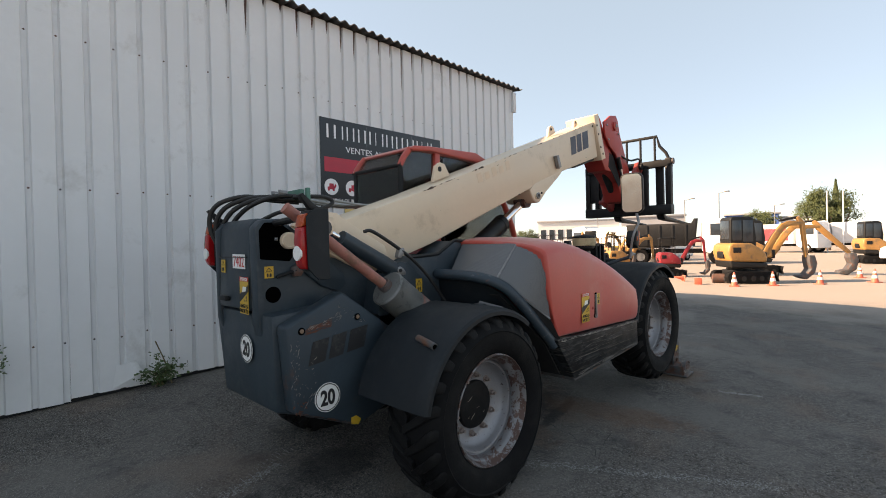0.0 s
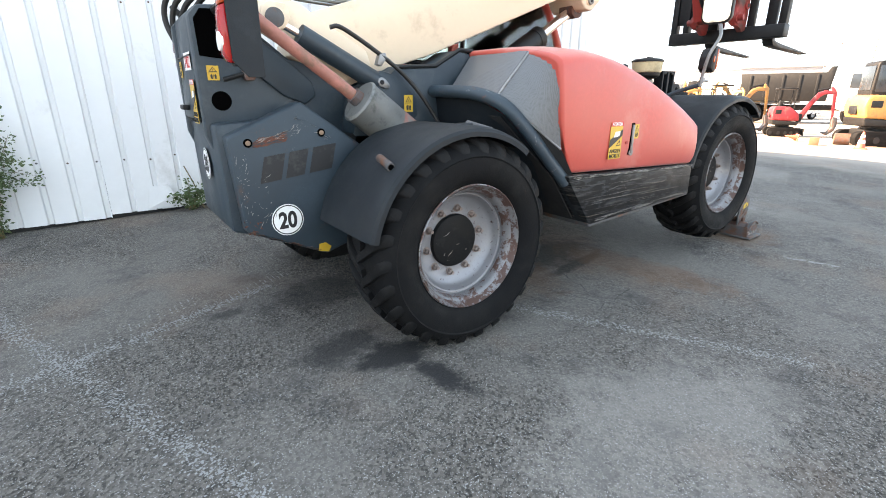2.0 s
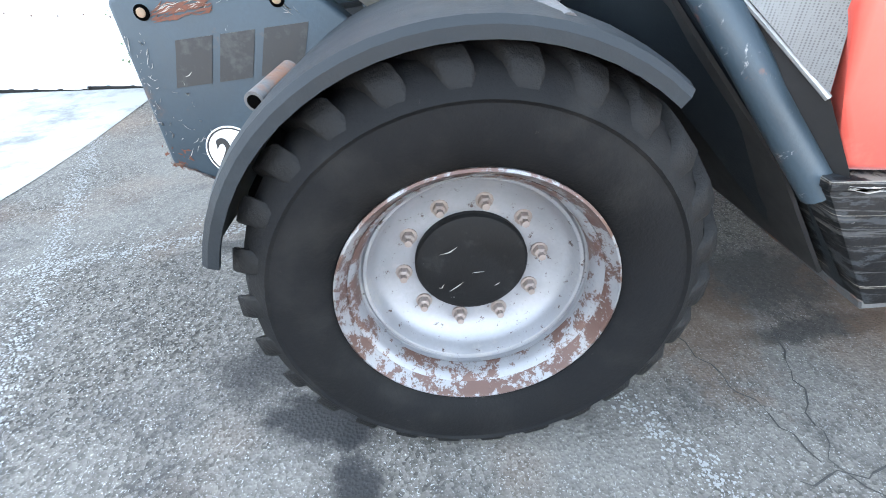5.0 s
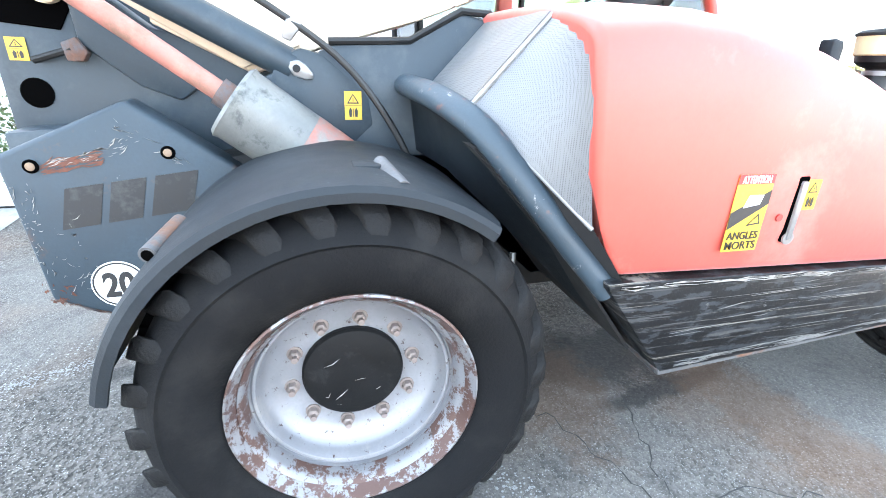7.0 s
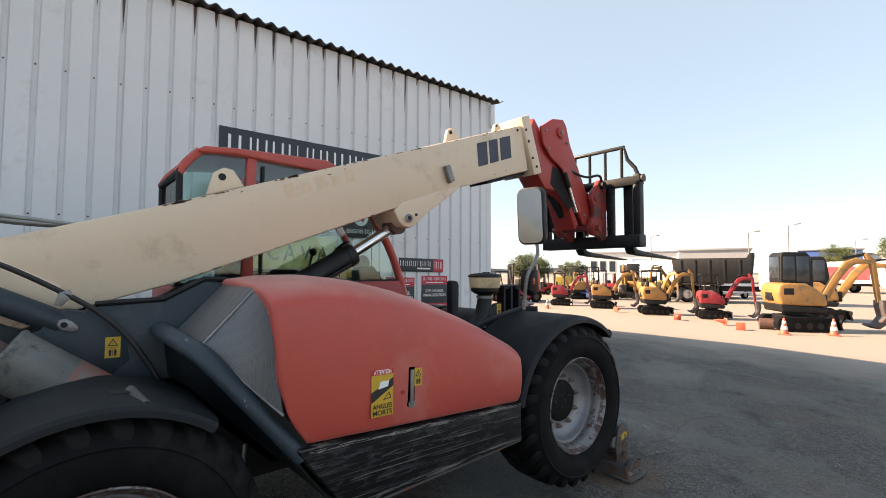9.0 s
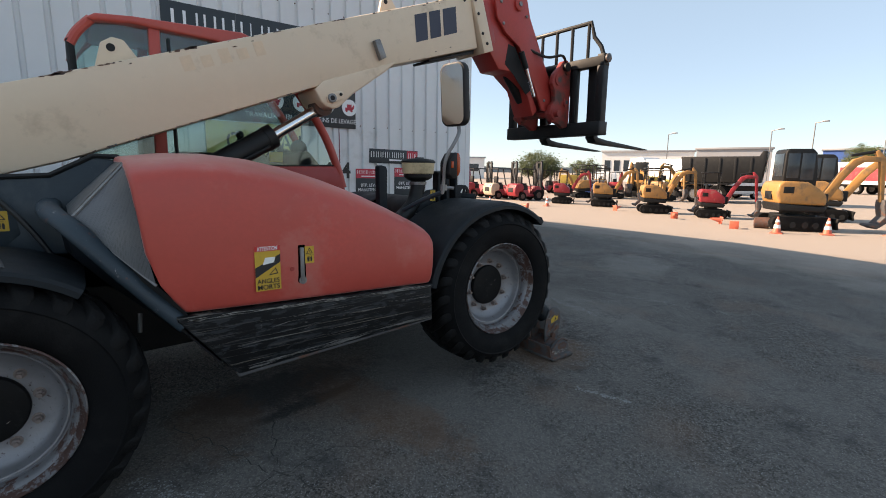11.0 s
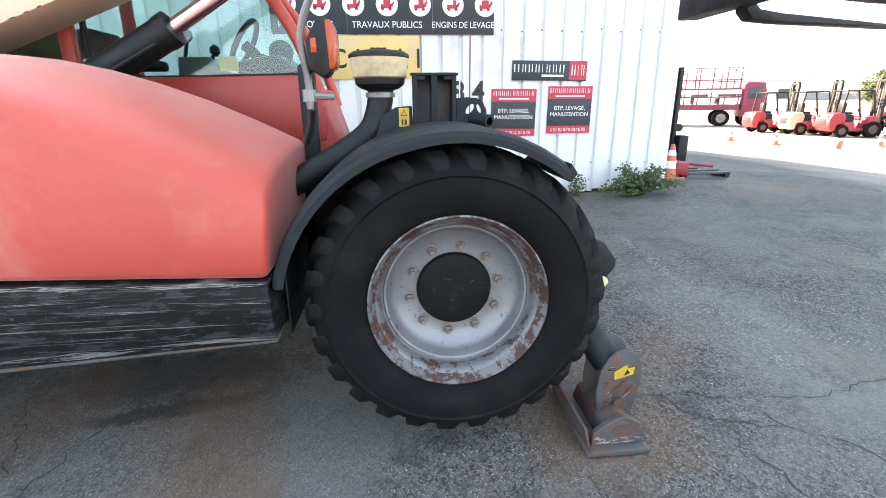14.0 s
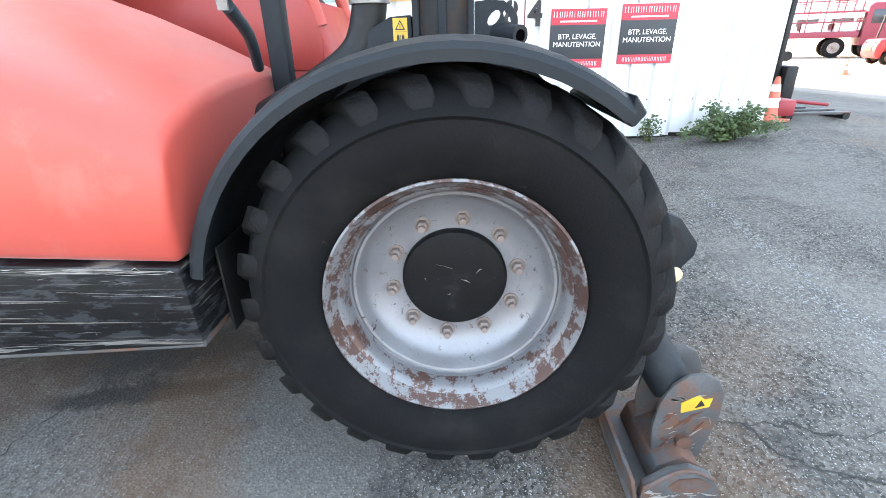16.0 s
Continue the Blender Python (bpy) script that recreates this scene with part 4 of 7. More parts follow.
warn_sticker((0.08, -0.305, 1.372), 0.065, 0.105, tele)
warn_sticker((-1.045, -0.1235, 1.535), 0.06, 0.075, tele)

# engine cover and side
part("engine_tray", prism([(-0.35, 1.0), (-0.28, 1.45), (-0.05, 1.55), (0.02, 1.6), (0.3, 1.61), (0.5, 1.72), (2.2, 1.3), (2.35, 0.95), (2.3, 0.6), (0.9, 0.58), (0.5, 0.95)], -0.3, -0.02, 0.015), GREY, tele, "slate inner engine panel")
part("tray_lip", pipe([(0.0, -0.3, 1.595), (0.3, -0.3, 1.61), (0.5, -0.3, 1.72), (0.62, -0.3, 1.715)], 0.014, 8, 1), BLACKP, tele)


def hood_mesh():
    zt = [1.715, 1.742, 1.745, 1.725, 1.68, 1.615, 1.535, 1.44, 1.335]
    zs = [1.58, 1.60, 1.585, 1.54, 1.475, 1.40, 1.32, 1.235, 1.14]
    zb = [0.95, 0.945, 0.938, 0.932, 0.926, 0.92, 0.914, 0.908, 0.902]
    yo, yi = -1.125, -0.29
    rows = []
    for i in range(9):
        s = i / 8
        sec = [(yi, zb[i]), (yo + 0.012, zb[i])]
        for k in range(1, 5):
            f = k / 4
            sec.append((yo - 0.012 * math.sin(math.pi * f), zb[i] + (zs[i] - zb[i]) * f))
        for k in range(1, 9):
            q = math.radians(90 * k / 8)
            sec.append((yo + (yi - yo) * (1 - math.cos(q)) ** 1.15, zs[i] + (zt[i] - zs[i]) * math.sin(q) ** 0.9))
        row = []
        for y, z in sec:
            xr = 0.585 + max(0, 1.71 - z) * 0.1 + max(0, 1.135 - z) * 0.62
            xf = 2.262 + clamp(z - 0.9, 0, 0.25) * 0.1
            row.append((xr + (xf - xr) * s, y, z))
        rows.append(row)
    bm = loft(rows)
    bmesh.ops.recalc_face_normals(bm, faces=bm.faces)
    return bevelled(bm, 0.028, 4, 38)


hood = part("engine_hood", hood_mesh(), RED, tele, "faded red plastic engine hood", 50)

# grille between hood and tail
A, B = Vector((0.6, -0.86, 1.672)), Vector((0.378, -0.832, 1.418))
C, D = Vector((0.6, -1.105, 1.6)), Vector((0.665, -1.112, 1.11))
F_, G_ = Vector((0.364, -0.38, 1.443)), Vector((0.63, -0.3, 1.705))


def perforated(name):
    m = mat(name, (0.14, 0.145, 0.15), 0.45, 0.3, var=0.12, scale=4)
    N, L = m.node_tree.nodes, m.node_tree.links.new
    b = N["Principled BSDF"]
    v = N.new("ShaderNodeTexVoronoi")
    v.inputs["Scale"].default_value, v.inputs["Randomness"].default_value = 210, 0.0
    co = N.new("ShaderNodeTexCoord")
    L(co.outputs["Object"], v.inputs["Vector"])
    r = N.new("ShaderNodeMapRange")
    for k, val in zip(("From Min", "From Max", "To Min", "To Max"), (0.25, 0.45, 0.5, 1.0)):
        r.inputs[k].default_value = val
    L(v.outputs["Distance"], r.inputs["Value"])
    x = N.new("ShaderNodeMix")
    x.data_type = "RGBA"
    x.inputs[6].default_value = (0.012, 0.012, 0.013, 1)
    L(r.outputs[0], x.inputs[0])
    L(b.inputs["Base Color"].links[0].from_socket, x.inputs[7])
    L(x.outputs[2], b.inputs["Base Color"])
    return m


PERF = perforated("perforated_sheet")


def slab_from(pts, thick=0.012):
    b = bmesh.new()
    n = (pts[1] - pts[0]).cross(pts[-1] - pts[0]).normalized()
    lo, hi = [b.verts.new(p) for p in pts], [b.verts.new(p + n * thick) for p in pts]
    b.faces.new(lo), b.faces.new(hi[::-1])
    for i in range(len(pts)):
        j = (i + 1) % len(pts)
        b.faces.new((lo[i], hi[i], hi[j], lo[j]))
    return b


ga = [A, A.lerp(B, 0.33), A.lerp(B, 0.66), B]
gc = [C, C.lerp(D, 0.33) + Vector((-0.008, -0.005, 0)), C.lerp(D, 0.66) + Vector((-0.008, -0.004, 0)), D]
part("grille", loft([[p.lerp(q, k / 6) + Vector((0, -0.03 * math.sin(math.pi * k / 6), 0)) for k in range(7)] for p, q in zip(ga, gc)], cap=False), PERF, tele, "grey perforated air grille", 60)
part("grille", slab_from([B, A, G_, F_]), PERF, tele, "grey perforated air grille", 0)
part("grille_seam", pipe([A, B], 0.009, 8, 1), SEAM, tele, "bright folded seam")
part("grille_edge", pipe([B, B.lerp(D, 0.5) + Vector((0, -0.012, 0)), D], 0.007, 8, 4), SEAM, tele, "worn bright edge strip")
part("guard_bar", pipe([(0.29, -0.29, 1.45), (0.285, -0.5, 1.447), (0.31, -0.74, 1.43), (0.39, -0.9, 1.36), (0.52, -0.985, 1.2), (0.66, -1.035, 1.03), (0.78, -1.07, 0.89)], 0.05, 14, 6, oval=0.8), GUARDM, tele, "slate guard bar with paint worn to metal")
# near-black strip fills the gap by the grille, its shade put in as colour
part("gap_cover", loft([[B + Vector((0.004, 0.0, 0)), B.lerp(D, 0.5) + Vector((0.004, -0.004, 0)), D + Vector((0.004, 0.0, 0)), Vector((0.8, -1.118, 0.93))], [Vector((0.33, -0.76, 1.42)), Vector((0.45, -0.93, 1.29)), Vector((0.58, -1.0, 1.13)), Vector((0.79, -1.07, 0.9))]], cap=False), DARK_AND_SHADE, tele, "dark strip painting the shaded gap between grille and guard")
part("guard_panel", loft([[(0.3, -0.3, 1.43), (0.33, -0.72, 1.4), (0.42, -0.88, 1.3), (0.6, -0.97, 1.08), (0.77, -1.03, 0.88), (0.98, -1.08, 0.6)], [(0.33, -0.3, 1.2), (0.38, -0.6, 1.18), (0.48, -0.72, 1.08), (0.66, -0.8, 0.9), (0.86, -0.84, 0.7), (1.02, -0.86, 0.58)]], cap=False), FENDER, tele)
# inner panel coloured near-black to paint the shade behind the guard bar
part("guard_panel", slab_from([Vector((0.35, -0.3, 1.35)), Vector((0.95, -0.3, 0.62)), Vector((0.95, -1.02, 0.62)), Vector((0.72, -1.02, 0.92)), Vector((0.4, -0.85, 1.3))], 0.01), DARK_AND_SHADE, tele)

# black skirt under the hood
skirt = part("skirt", prism([(0.74, 0.92), (2.262, 0.885), (2.272, 0.655), (1.0, 0.582)], -1.128, -0.5, 0.014, 2), SKIRT, tele, "black panel with deep pale scratches")
slivers("scrape", -1.1285, 1.0, 2.25, 0.69, 0.89, 16, 0.5, 0.02, PALEB, skirt, 11, "long pale scratches", 0.0004, -0.01, 0.035)
slivers("scrape", -1.1285, 1.3, 2.25, 0.8, 0.86, 5, 0.5, -0.03, PALE, skirt, 12, "", 0.0006, -0.01, 0.03)
slivers("scrape", -1.1295, 1.05, 2.25, 0.604, 0.622, 60, 0.25, 0.05, PALEB, skirt, 13, "paint worn off the lower edge", 0.0012, 0.055, 0.02)
part("skirt_lip", prism([(0.735, 0.942), (0.74, 0.915), (2.262, 0.88), (2.265, 0.9)], -1.134, -0.9, 0.004, 1), SKIRT, tele)
slivers("scrape", -1.1355, 0.78, 2.25, 0.918, 0.93, 70, 0.2, -0.023, PALE, tele, 17, "worn lip edge", 0.0012, -0.023, 0.01)
part("skirt_foot", prism([(0.985, 0.6), (1.0, 0.565), (2.272, 0.645), (2.272, 0.67)], -1.122, -0.6, 0.006, 1), STEELRUST, tele)
part("drain_tube", rod((0.62, -0.7, 0.88), (0.61, -0.72, 0.78), 0.012, 10), STEEL, tele)


def blind_spot_sticker(p, w, h, parent):
    """Sticker with red ATTENTION head, a road picture and ANGLES MORTS."""
    x, y, z = p
    s = part("blind_spot_sticker", sheet_on(p, (1, 0, 0), (0, 0, 1), w, h, 0.0016), YELLOW, parent, "yellow blind spot warning sticker")
    part("heading", sheet_on((x, y - 0.001, z + 0.44 * h), (1, 0, 0), (0, 0, 1), w, 0.12 * h, 0.0012), REDINK, s)
    part("picture", prism([(x - 0.5 * w, z - 0.2 * h), (x - 0.5 * w, z + 0.02 * h), (x + 0.5 * w, z + 0.3 * h), (x + 0.5 * w, z + 0.12 * h)], y - 0.0024, y - 0.001, 0), BLACK, s, smooth=0)
    part("picture", prism([(x - 0.2 * w, z + 0.08 * h), (x + 0.24 * w, z + 0.12 * h), (x + 0.3 * w, z + 0.24 * h), (x - 0.1 * w, z + 0.24 * h)], y - 0.003, y - 0.002, 0), WHITE, s, smooth=0)
    part("pictogram", prism([(x + 0.02 * w, z - 0.16 * h), (x + 0.4 * w, z - 0.14 * h), (x + 0.3 * w, z + 0.0 * h)], y - 0.003, y - 0.002, 0), BLACK, s, smooth=0)
    part("pictogram", prism([(x + 0.09 * w, z - 0.135 * h), (x + 0.34 * w, z - 0.12 * h), (x + 0.28 * w, z - 0.035 * h)], y - 0.0035, y - 0.0025, 0), YELLOW, s, smooth=0)
    letters("lettering", "ATTENTION", 0.13 * h, (x, y - 0.0022, z + 0.395 * h), WHITE, s, align="CENTER", wide=0.6, bold=0.01)
    letters("lettering", "ANGLES", 0.145 * h, (x, y - 0.0022, z - 0.335 * h), BLACK, s, align="CENTER", wide=0.92, bold=0.012)
    letters("lettering", "MORTS", 0.15 * h, (x, y - 0.0022, z - 0.47 * h), BLACK, s, align="CENTER", bold=0.012)
    return s


blind_spot_sticker((1.172, -1.1395, 1.14), 0.132, 0.24, tele)
s = blind_spot_sticker((0, 0, 0), 0.13, 0.24, tele)
s.matrix_basis = pose(-1.13, 0.06, 1.385, 0, 1, -90)
lot = part("lot_number", sheet_on((0, 0, 0), (1, 0, 0), (0, 0, 1), 0.2, 0.095, 0.0016), WHITE, tele, "white lot number sticker with red figures")
letters("numeral", "7402", 0.1, (0, -0.0016, -0.035), REDINK, lot, align="CENTER", wide=0.85)
lot.matrix_basis = pose(-1.12, 0.155, 1.605, 0, 1, -90)
ys = warn_sticker((0, 0, 0), 0.07, 0.09, tele)
ys.matrix_basis = pose(-1.12, 0.42, 1.57, 0, 1, -90)
part("cover_latch", box(-1.16, -1.12, 0.3, 0.42, 1.335, 1.365, 0.008), BLACKP, tele)
part("latch_slot", box(1.336, 1.382, -1.139, -1.12, 1.035, 1.25, 0.008), HOLE_SHADE, tele, "black plate painting the shaded slot in the hood")
latch = part("hood_latch", box(1.347, 1.37, -1.148, -1.132, 1.045, 1.235, 0.006), STEEL, tele, "dull metal hood latch")
part("latch_recess", lathe([(0.022, -1.133), (0.022, -1.142), (0.012, -1.143)], (1.36, 0, 1.05), n=16), STEEL, latch)
part("latch_hole", lathe([(0.012, -1.135), (0.012, -1.14)], (1.302, 0, 1.12), n=12), RED2, tele)
warn_sticker((1.402, -1.1385, 1.19), 0.052, 0.095, tele)


# fenders
def fender(c, q0, q1, r, y0, y1, grow=0.0):
    """Curved mudguard with a rolled outer edge. Angles in degrees, 0 ahead, 90 up."""
    n = 22
    rows = []
    for i in range(n + 1):
        q = math.radians(q0 + (q1 - q0) * i / n)
        rr = r + grow * clamp((math.degrees(q) - 105) / 65, 0, 1)
        row = []
        for y, dr in ((y1, 0.0), (y0 + 0.12, 0.0), (y0 + 0.05, -0.004), (y0 + 0.012, -0.014), (y0, -0.03), (y0, -0.055), (y0 + 0.012, -0.055), (y0 + 0.018, -0.03), (y0 + 0.05, -0.018), (y1, -0.014)):
            row.append((c[0] + (rr + dr) * math.cos(q), y, c[2] + (rr + dr) * math.sin(q)))
        rows.append(row)
    bm = loft(rows, cap=False)
    return bm


part("fender", fender(RH, 53, 168, 0.672, -1.115, -0.5), FENDER, tele, "dark grey moulded rear fender")
part("fender", fender((FH[0], 0, FH[2]), 51, 171, 0.683, -1.118, -0.5, 0.045), FENDER, tele, "dark grey moulded front fender")
part("fender_tip", prism([(3.385, 1.303), (3.415, 1.262), (3.39, 1.232), (3.38, 1.232), (3.36, 1.255), (3.382, 1.272)], -1.112, -0.55, 0.004, 1), FENDER, tele)
part("inner_guard", box(2.29, 2.3, -1.0, -0.5, 0.62, 0.9, 0.004), BLACKP, tele)
for c in (RH, (FH[0], 0, FH[2])):
    part("fender", fender((c[0], 0, c[2]), 40, 160, 0.665, 1.115, 0.5), FENDER, tele, "dark grey moulded fender")
for a, b in (((0.10, -0.9, 1.268), (0.135, -1.07, 1.235)), ((-0.44, -0.85, 1.11), (-0.475, -1.03, 1.085)), ((3.17, -0.2, 1.40), (3.2, -0.36, 1.385))):
    tube = part("fender_tube", rod(a, b, 0.022, 16), STEELRUST, tele, "cut steel tube in the fender")
    d = (Vector(b) - Vector(a)).normalized()
    part("tube_mouth", rod(Vector(b) - 0.004 * d, Vector(b) + 0.0015 * d, 0.015, 14), HOLE_SHADE, tube)
part("fender_bracket", box(0.02, 0.12, -0.96, -0.88, 1.252, 1.275, 0.008), FENDER, tele)

# ---- boom ----
BY0, BY1 = -0.15, 0.21
boom = part("boom", prism([(-0.5, 1.875), (0.25, 2.125), (3.4, 3.25), (3.5, 2.8), (2.49, 2.495), (0.37, 1.69), (-0.02, 1.575), (-0.28, 1.47), (-0.62, 1.64)], BY0, BY1, 0.016, 2), CREAM, tele, "cream painted telescopic boom with chipped edges")
part("boom_heel", prism([(-0.9, 1.83), (-0.84, 1.9), (-0.66, 1.935), (-0.56, 1.925), (-0.42, 1.84), (-0.14, 1.69), (-0.1, 1.58), (-0.32, 1.49), (-0.62, 1.66)], BY0 - 0.02, BY0 + 0.03, 0.01, 2), CREAM, boom)
part("boom_collar", prism([(3.36, 3.32), (3.48, 3.365), (3.68, 2.80), (3.56, 2.76)], BY0 - 0.03, BY1 + 0.03, 0.012, 2), CREAM, boom)
part("boom_sleeve", prism([(3.44, 3.2), (3.66, 3.27), (3.76, 2.9), (3.58, 2.85)], BY0 + 0.03, BY1 - 0.03, 0.01), RED2, boom)
for x, z in ((3.43, 3.2), (3.47, 3.09), (3.53, 2.93), (3.59, 2.85), (3.3, 3.17)):
    part("bolt", lathe([(0.014, BY0 - 0.03), (0.014, BY0 - 0.036), (0.008, BY0 - 0.038)], (x, 0, z), n=10), BLACKP, boom)
part("boom_bracket", prism([(1.88, 2.25), (1.93, 2.165), (1.97, 2.13), (2.03, 2.122), (2.08, 2.14), (2.2, 2.25), (2.5, 2.46), (2.62, 2.56), (1.95, 2.32)], BY0 - 0.006, BY1 + 0.006, 0.014, 3), CREAM, boom, "cream cylinder bracket under the boom")
part("bracket_lock", prism([(1.975, 2.165), (1.965, 2.2), (1.99, 2.232), (2.1, 2.262), (2.115, 2.24), (2.1, 2.2), (2.02, 2.16)], BY0 - 0.018, BY0 - 0.004, 0.006, 2), CREAM, boom, "small bolted pin lock plate")
part("bracket_pin", lathe([(0.034, BY0 - 0.016), (0.034, BY0 - 0.03), (0.028, BY0 - 0.034), (0.02, BY0 - 0.034), (0.018, BY0 - 0.028)], (2.01, 0, 2.198), n=20, cap=False), STEEL, boom, "worn steel pin ring")
part("bracket_pin_core", lathe([(0.019, BY0 - 0.02), (0.019, BY0 - 0.03), (0.012, BY0 - 0.032)], (2.01, 0, 2.198), n=12), DARK_AND_SHADE, boom)
part("bolt", lathe([(0.012, BY0 - 0.016), (0.012, BY0 - 0.026), (0.007, BY0 - 0.028)], (2.083, 0, 2.232), n=10), BLACKP, boom)
part("hose_clip", prism([(2.37, 2.67), (2.42, 2.69), (2.48, 2.56), (2.43, 2.53)], BY0 - 0.05, BY0 - 0.002, 0.006), STEEL, boom, "grey steel hose clip")
for (x, z), s in (((0.66, 2.31), 1.0), ((2.6, 3.0), 0.75), ((3.2, 3.2), 0.5)):
    eye = prism([(x - 0.1 * s, z - 0.06), (x - 0.06 * s, z + 0.09 * s), (x, z + 0.13 * s), (x + 0.06 * s, z + 0.12 * s), (x + 0.13 * s, z + 0.02)], 0.0, 0.035, 0.008)
    part("lifting_eye", eye, CREAM, boom)
    # near-black disc paints the shade inside the eye
    part("eye_hole", lathe([(0.024 * s, -0.001), (0.024 * s, -0.003)], (x - 0.01, 0, z + 0.065 * s), n=16), DARK_AND_SHADE, boom)
for block in slant_logo("maker_block", 0, 0, 0.47, 0.21, 0, LOGOB, boom):
    block.matrix_basis = pose(2.8, BY0 - 0.002, 2.735, 0, -19.5, 0)
# half-erased old lettering on the boom
gb = None
for k in range(5):
    gb = box(0.12 * k, 0.12 * k + 0.07, 0.0, 0.0012, 0.0, 0.09 - 0.02 * (k % 2), 0, bm=gb)
gh = part("ghost_lettering", gb, GHOST, boom, "faint trace of removed lettering")
gh.matrix_basis = pose(1.02, BY0 - 0.0015, 2.26, 0, -19.5, 0)
# paint chips along the boom's edges
random.seed(4)
cb = bmesh.new()
for k in range(80):
    u = random.random() ** 1.5
    x = 0.3 + 3.0 * u
    on_top = random.random() < 0.6
    z = (2.125 + (x - 0.25) * 0.357 - 0.006) if on_top else (1.69 + (x - 0.37) * 0.378 + 0.006)
    if on_top and random.random() < 0.12:
        z -= random.random() * 0.05
    r = random.uniform(0.003, 0.012) * (1.5 if x < 1.2 and random.random() < 0.4 else 0.8)
    pts = [(x + r * random.uniform(0.8, 3.2) * math.cos(q), z + 0.36 * r * math.cos(q) * 2.0 + r * random.uniform(0.3, 0.75) * math.sin(q)) for q in (i * math.pi / 3 for i in range(6))]
    prism(pts, BY0 - 0.0012, BY0 + 0.001, 0, bm=cb)
part("paint_chip", cb, RUST, boom, "dark chips along the boom edges", 0, "stuff")

# lift cylinder
part("lift_cylinder", rod((0.75, 0.03, 1.42), (1.6, 0.03, 1.897), 0.085, 24), BLACKP, tele, "black lift cylinder")
part("lift_gland", rod((1.56, 0.03, 1.875), (1.615, 0.03, 1.906), 0.09, 24), BLACKP, tele)
part("lift_rod", rod((1.6, 0.03, 1.897), (2.0, 0.03, 2.145), 0.042, 20), CHROME, tele, "chrome lift rod")
part("rod_eye", lathe([(0.075, -0.04), (0.075, 0.1), (0.03, 0.1), (0.03, -0.04)], (2.0, 0, 2.15), n=20, closed=True), RUST, tele, "rusty eye at the rod end")
part("lift_tube", pipe([(0.95, -0.07, 1.5), (1.3, -0.07, 1.68), (1.56, -0.065, 1.82)], 0.011, 8, 1), BLACKP, tele)

# boom head and fork carriage
head = part("boom_head", prism([(3.6, 3.3), (3.64, 3.39), (3.7, 3.33), (3.76, 3.24), (3.98, 3.0), (4.42, 2.32), (4.35, 2.25), (4.22, 2.52), (4.0, 2.66), (3.82, 2.66), (3.7, 2.8)], -0.11, 0.17, 0.016, 2), RED2, tele, "red steel boom head, scuffed")
for y0, y1 in ((-0.155, -0.125), (0.185, 0.215)):
    part("head_plate", prism([(3.7, 3.3), (3.9, 3.42), (4.08, 3.45), (4.14, 3.38), (4.2, 3.2), (4.55, 2.62), (4.62, 2.42), (4.56, 2.3), (4.44, 2.32), (4.3, 2.55), (4.06, 2.9), (3.86, 3.0), (3.74, 3.12)], y0, y1, 0.008, 2), RED2, head, "thick red side plate")
part("head_gusset", prism([(3.76, 3.2), (4.1, 3.3), (4.15, 3.26), (4.5, 2.62), (4.4, 2.6), (4.0, 3.05)], -0.125, 0.185, 0.01), RED2, head)
part("head_pin", lathe([(0.06, -0.15), (0.06, -0.175), (0.048, -0.182), (0.02, -0.182)], (4.02, 0, 3.29), n=20), RED2, head)
part("head_pin_core", lathe([(0.022, -0.18), (0.022, -0.192)], (4.02, 0, 3.29), n=12), STEEL, head)
for x, z in ((3.78, 3.27), (3.82, 3.08), (4.14, 3.2), (4.46, 2.42)):
    part("bolt", lathe([(0.016, -0.155), (0.016, -0.164), (0.01, -0.168)], (x, 0, z), n=8), STEEL, head)
part("tilt_cylinder", rod((3.95, 0.03, 2.8), (4.3, 0.03, 2.42), 0.05, 16), BLACKP, head)
part("tilt_rod", rod((4.13, -0.18, 2.72), (4.27, -0.18, 2.44), 0.02, 12), CHROME, head, "chrome tilt rod")
part("tilt_gland", rod((4.06, -0.18, 2.85), (4.14, -0.18, 2.7), 0.028, 14), BLACKP, head)
# thin near-black plate added over the red to paint the head's inner shade
part("head_opening", prism([(3.9, 2.72), (3.94, 2.92), (4.04, 2.9), (4.3, 2.52), (4.22, 2.46), (4.02, 2.64)], -0.114, -0.108, 0.002, 1), DARK_AND_SHADE, head, "dark panel painting the shade inside the boom head")
part("boom_end_strip", prism([(2.97, 2.63), (3.5, 2.795), (3.5, 2.765), (2.98, 2.61)], -0.1, 0.16, 0.006), BLACKP, boom, "dark wear strip under the boom end")
car = part("carriage", box(4.8, 4.9, -0.64, 0.7, 2.76, 2.86, 0.01), BLACKP, tele, "black steel fork carriage with load guard")
part("carriage_beam", box(4.78, 4.93, -0.64, 0.7, 2.06, 2.2, 0.012), BLACKP, car)
part("carriage_sheet", box(4.825, 4.87, 0.16, 0.64, 2.3, 2.77, 0.006), BLACKP, car)
part("carriage_sheet", box(4.825, 4.87, -0.27, -0.06, 2.5, 2.77, 0.006), BLACKP, car)
for y, w in ((-0.64, 0.085), (0.62, 0.08), (0.46, 0.08)):
    part("carriage_post", box(4.804, 4.896, y + 0.004, y + w, 2.1, 2.88, 0.008), BLACKP, car)
for y in (-0.3, 0.1):
    part("carriage_post", box(4.807, 4.88, y, y + 0.075, 2.1, 2.852, 0.008), BLACKP, car)
part("post_boss", lathe([(0.045, -0.645), (0.045, -0.665), (0.02, -0.67)], (4.85, 0, 2.83), n=16), STEELRUST, car, "scraped round boss")
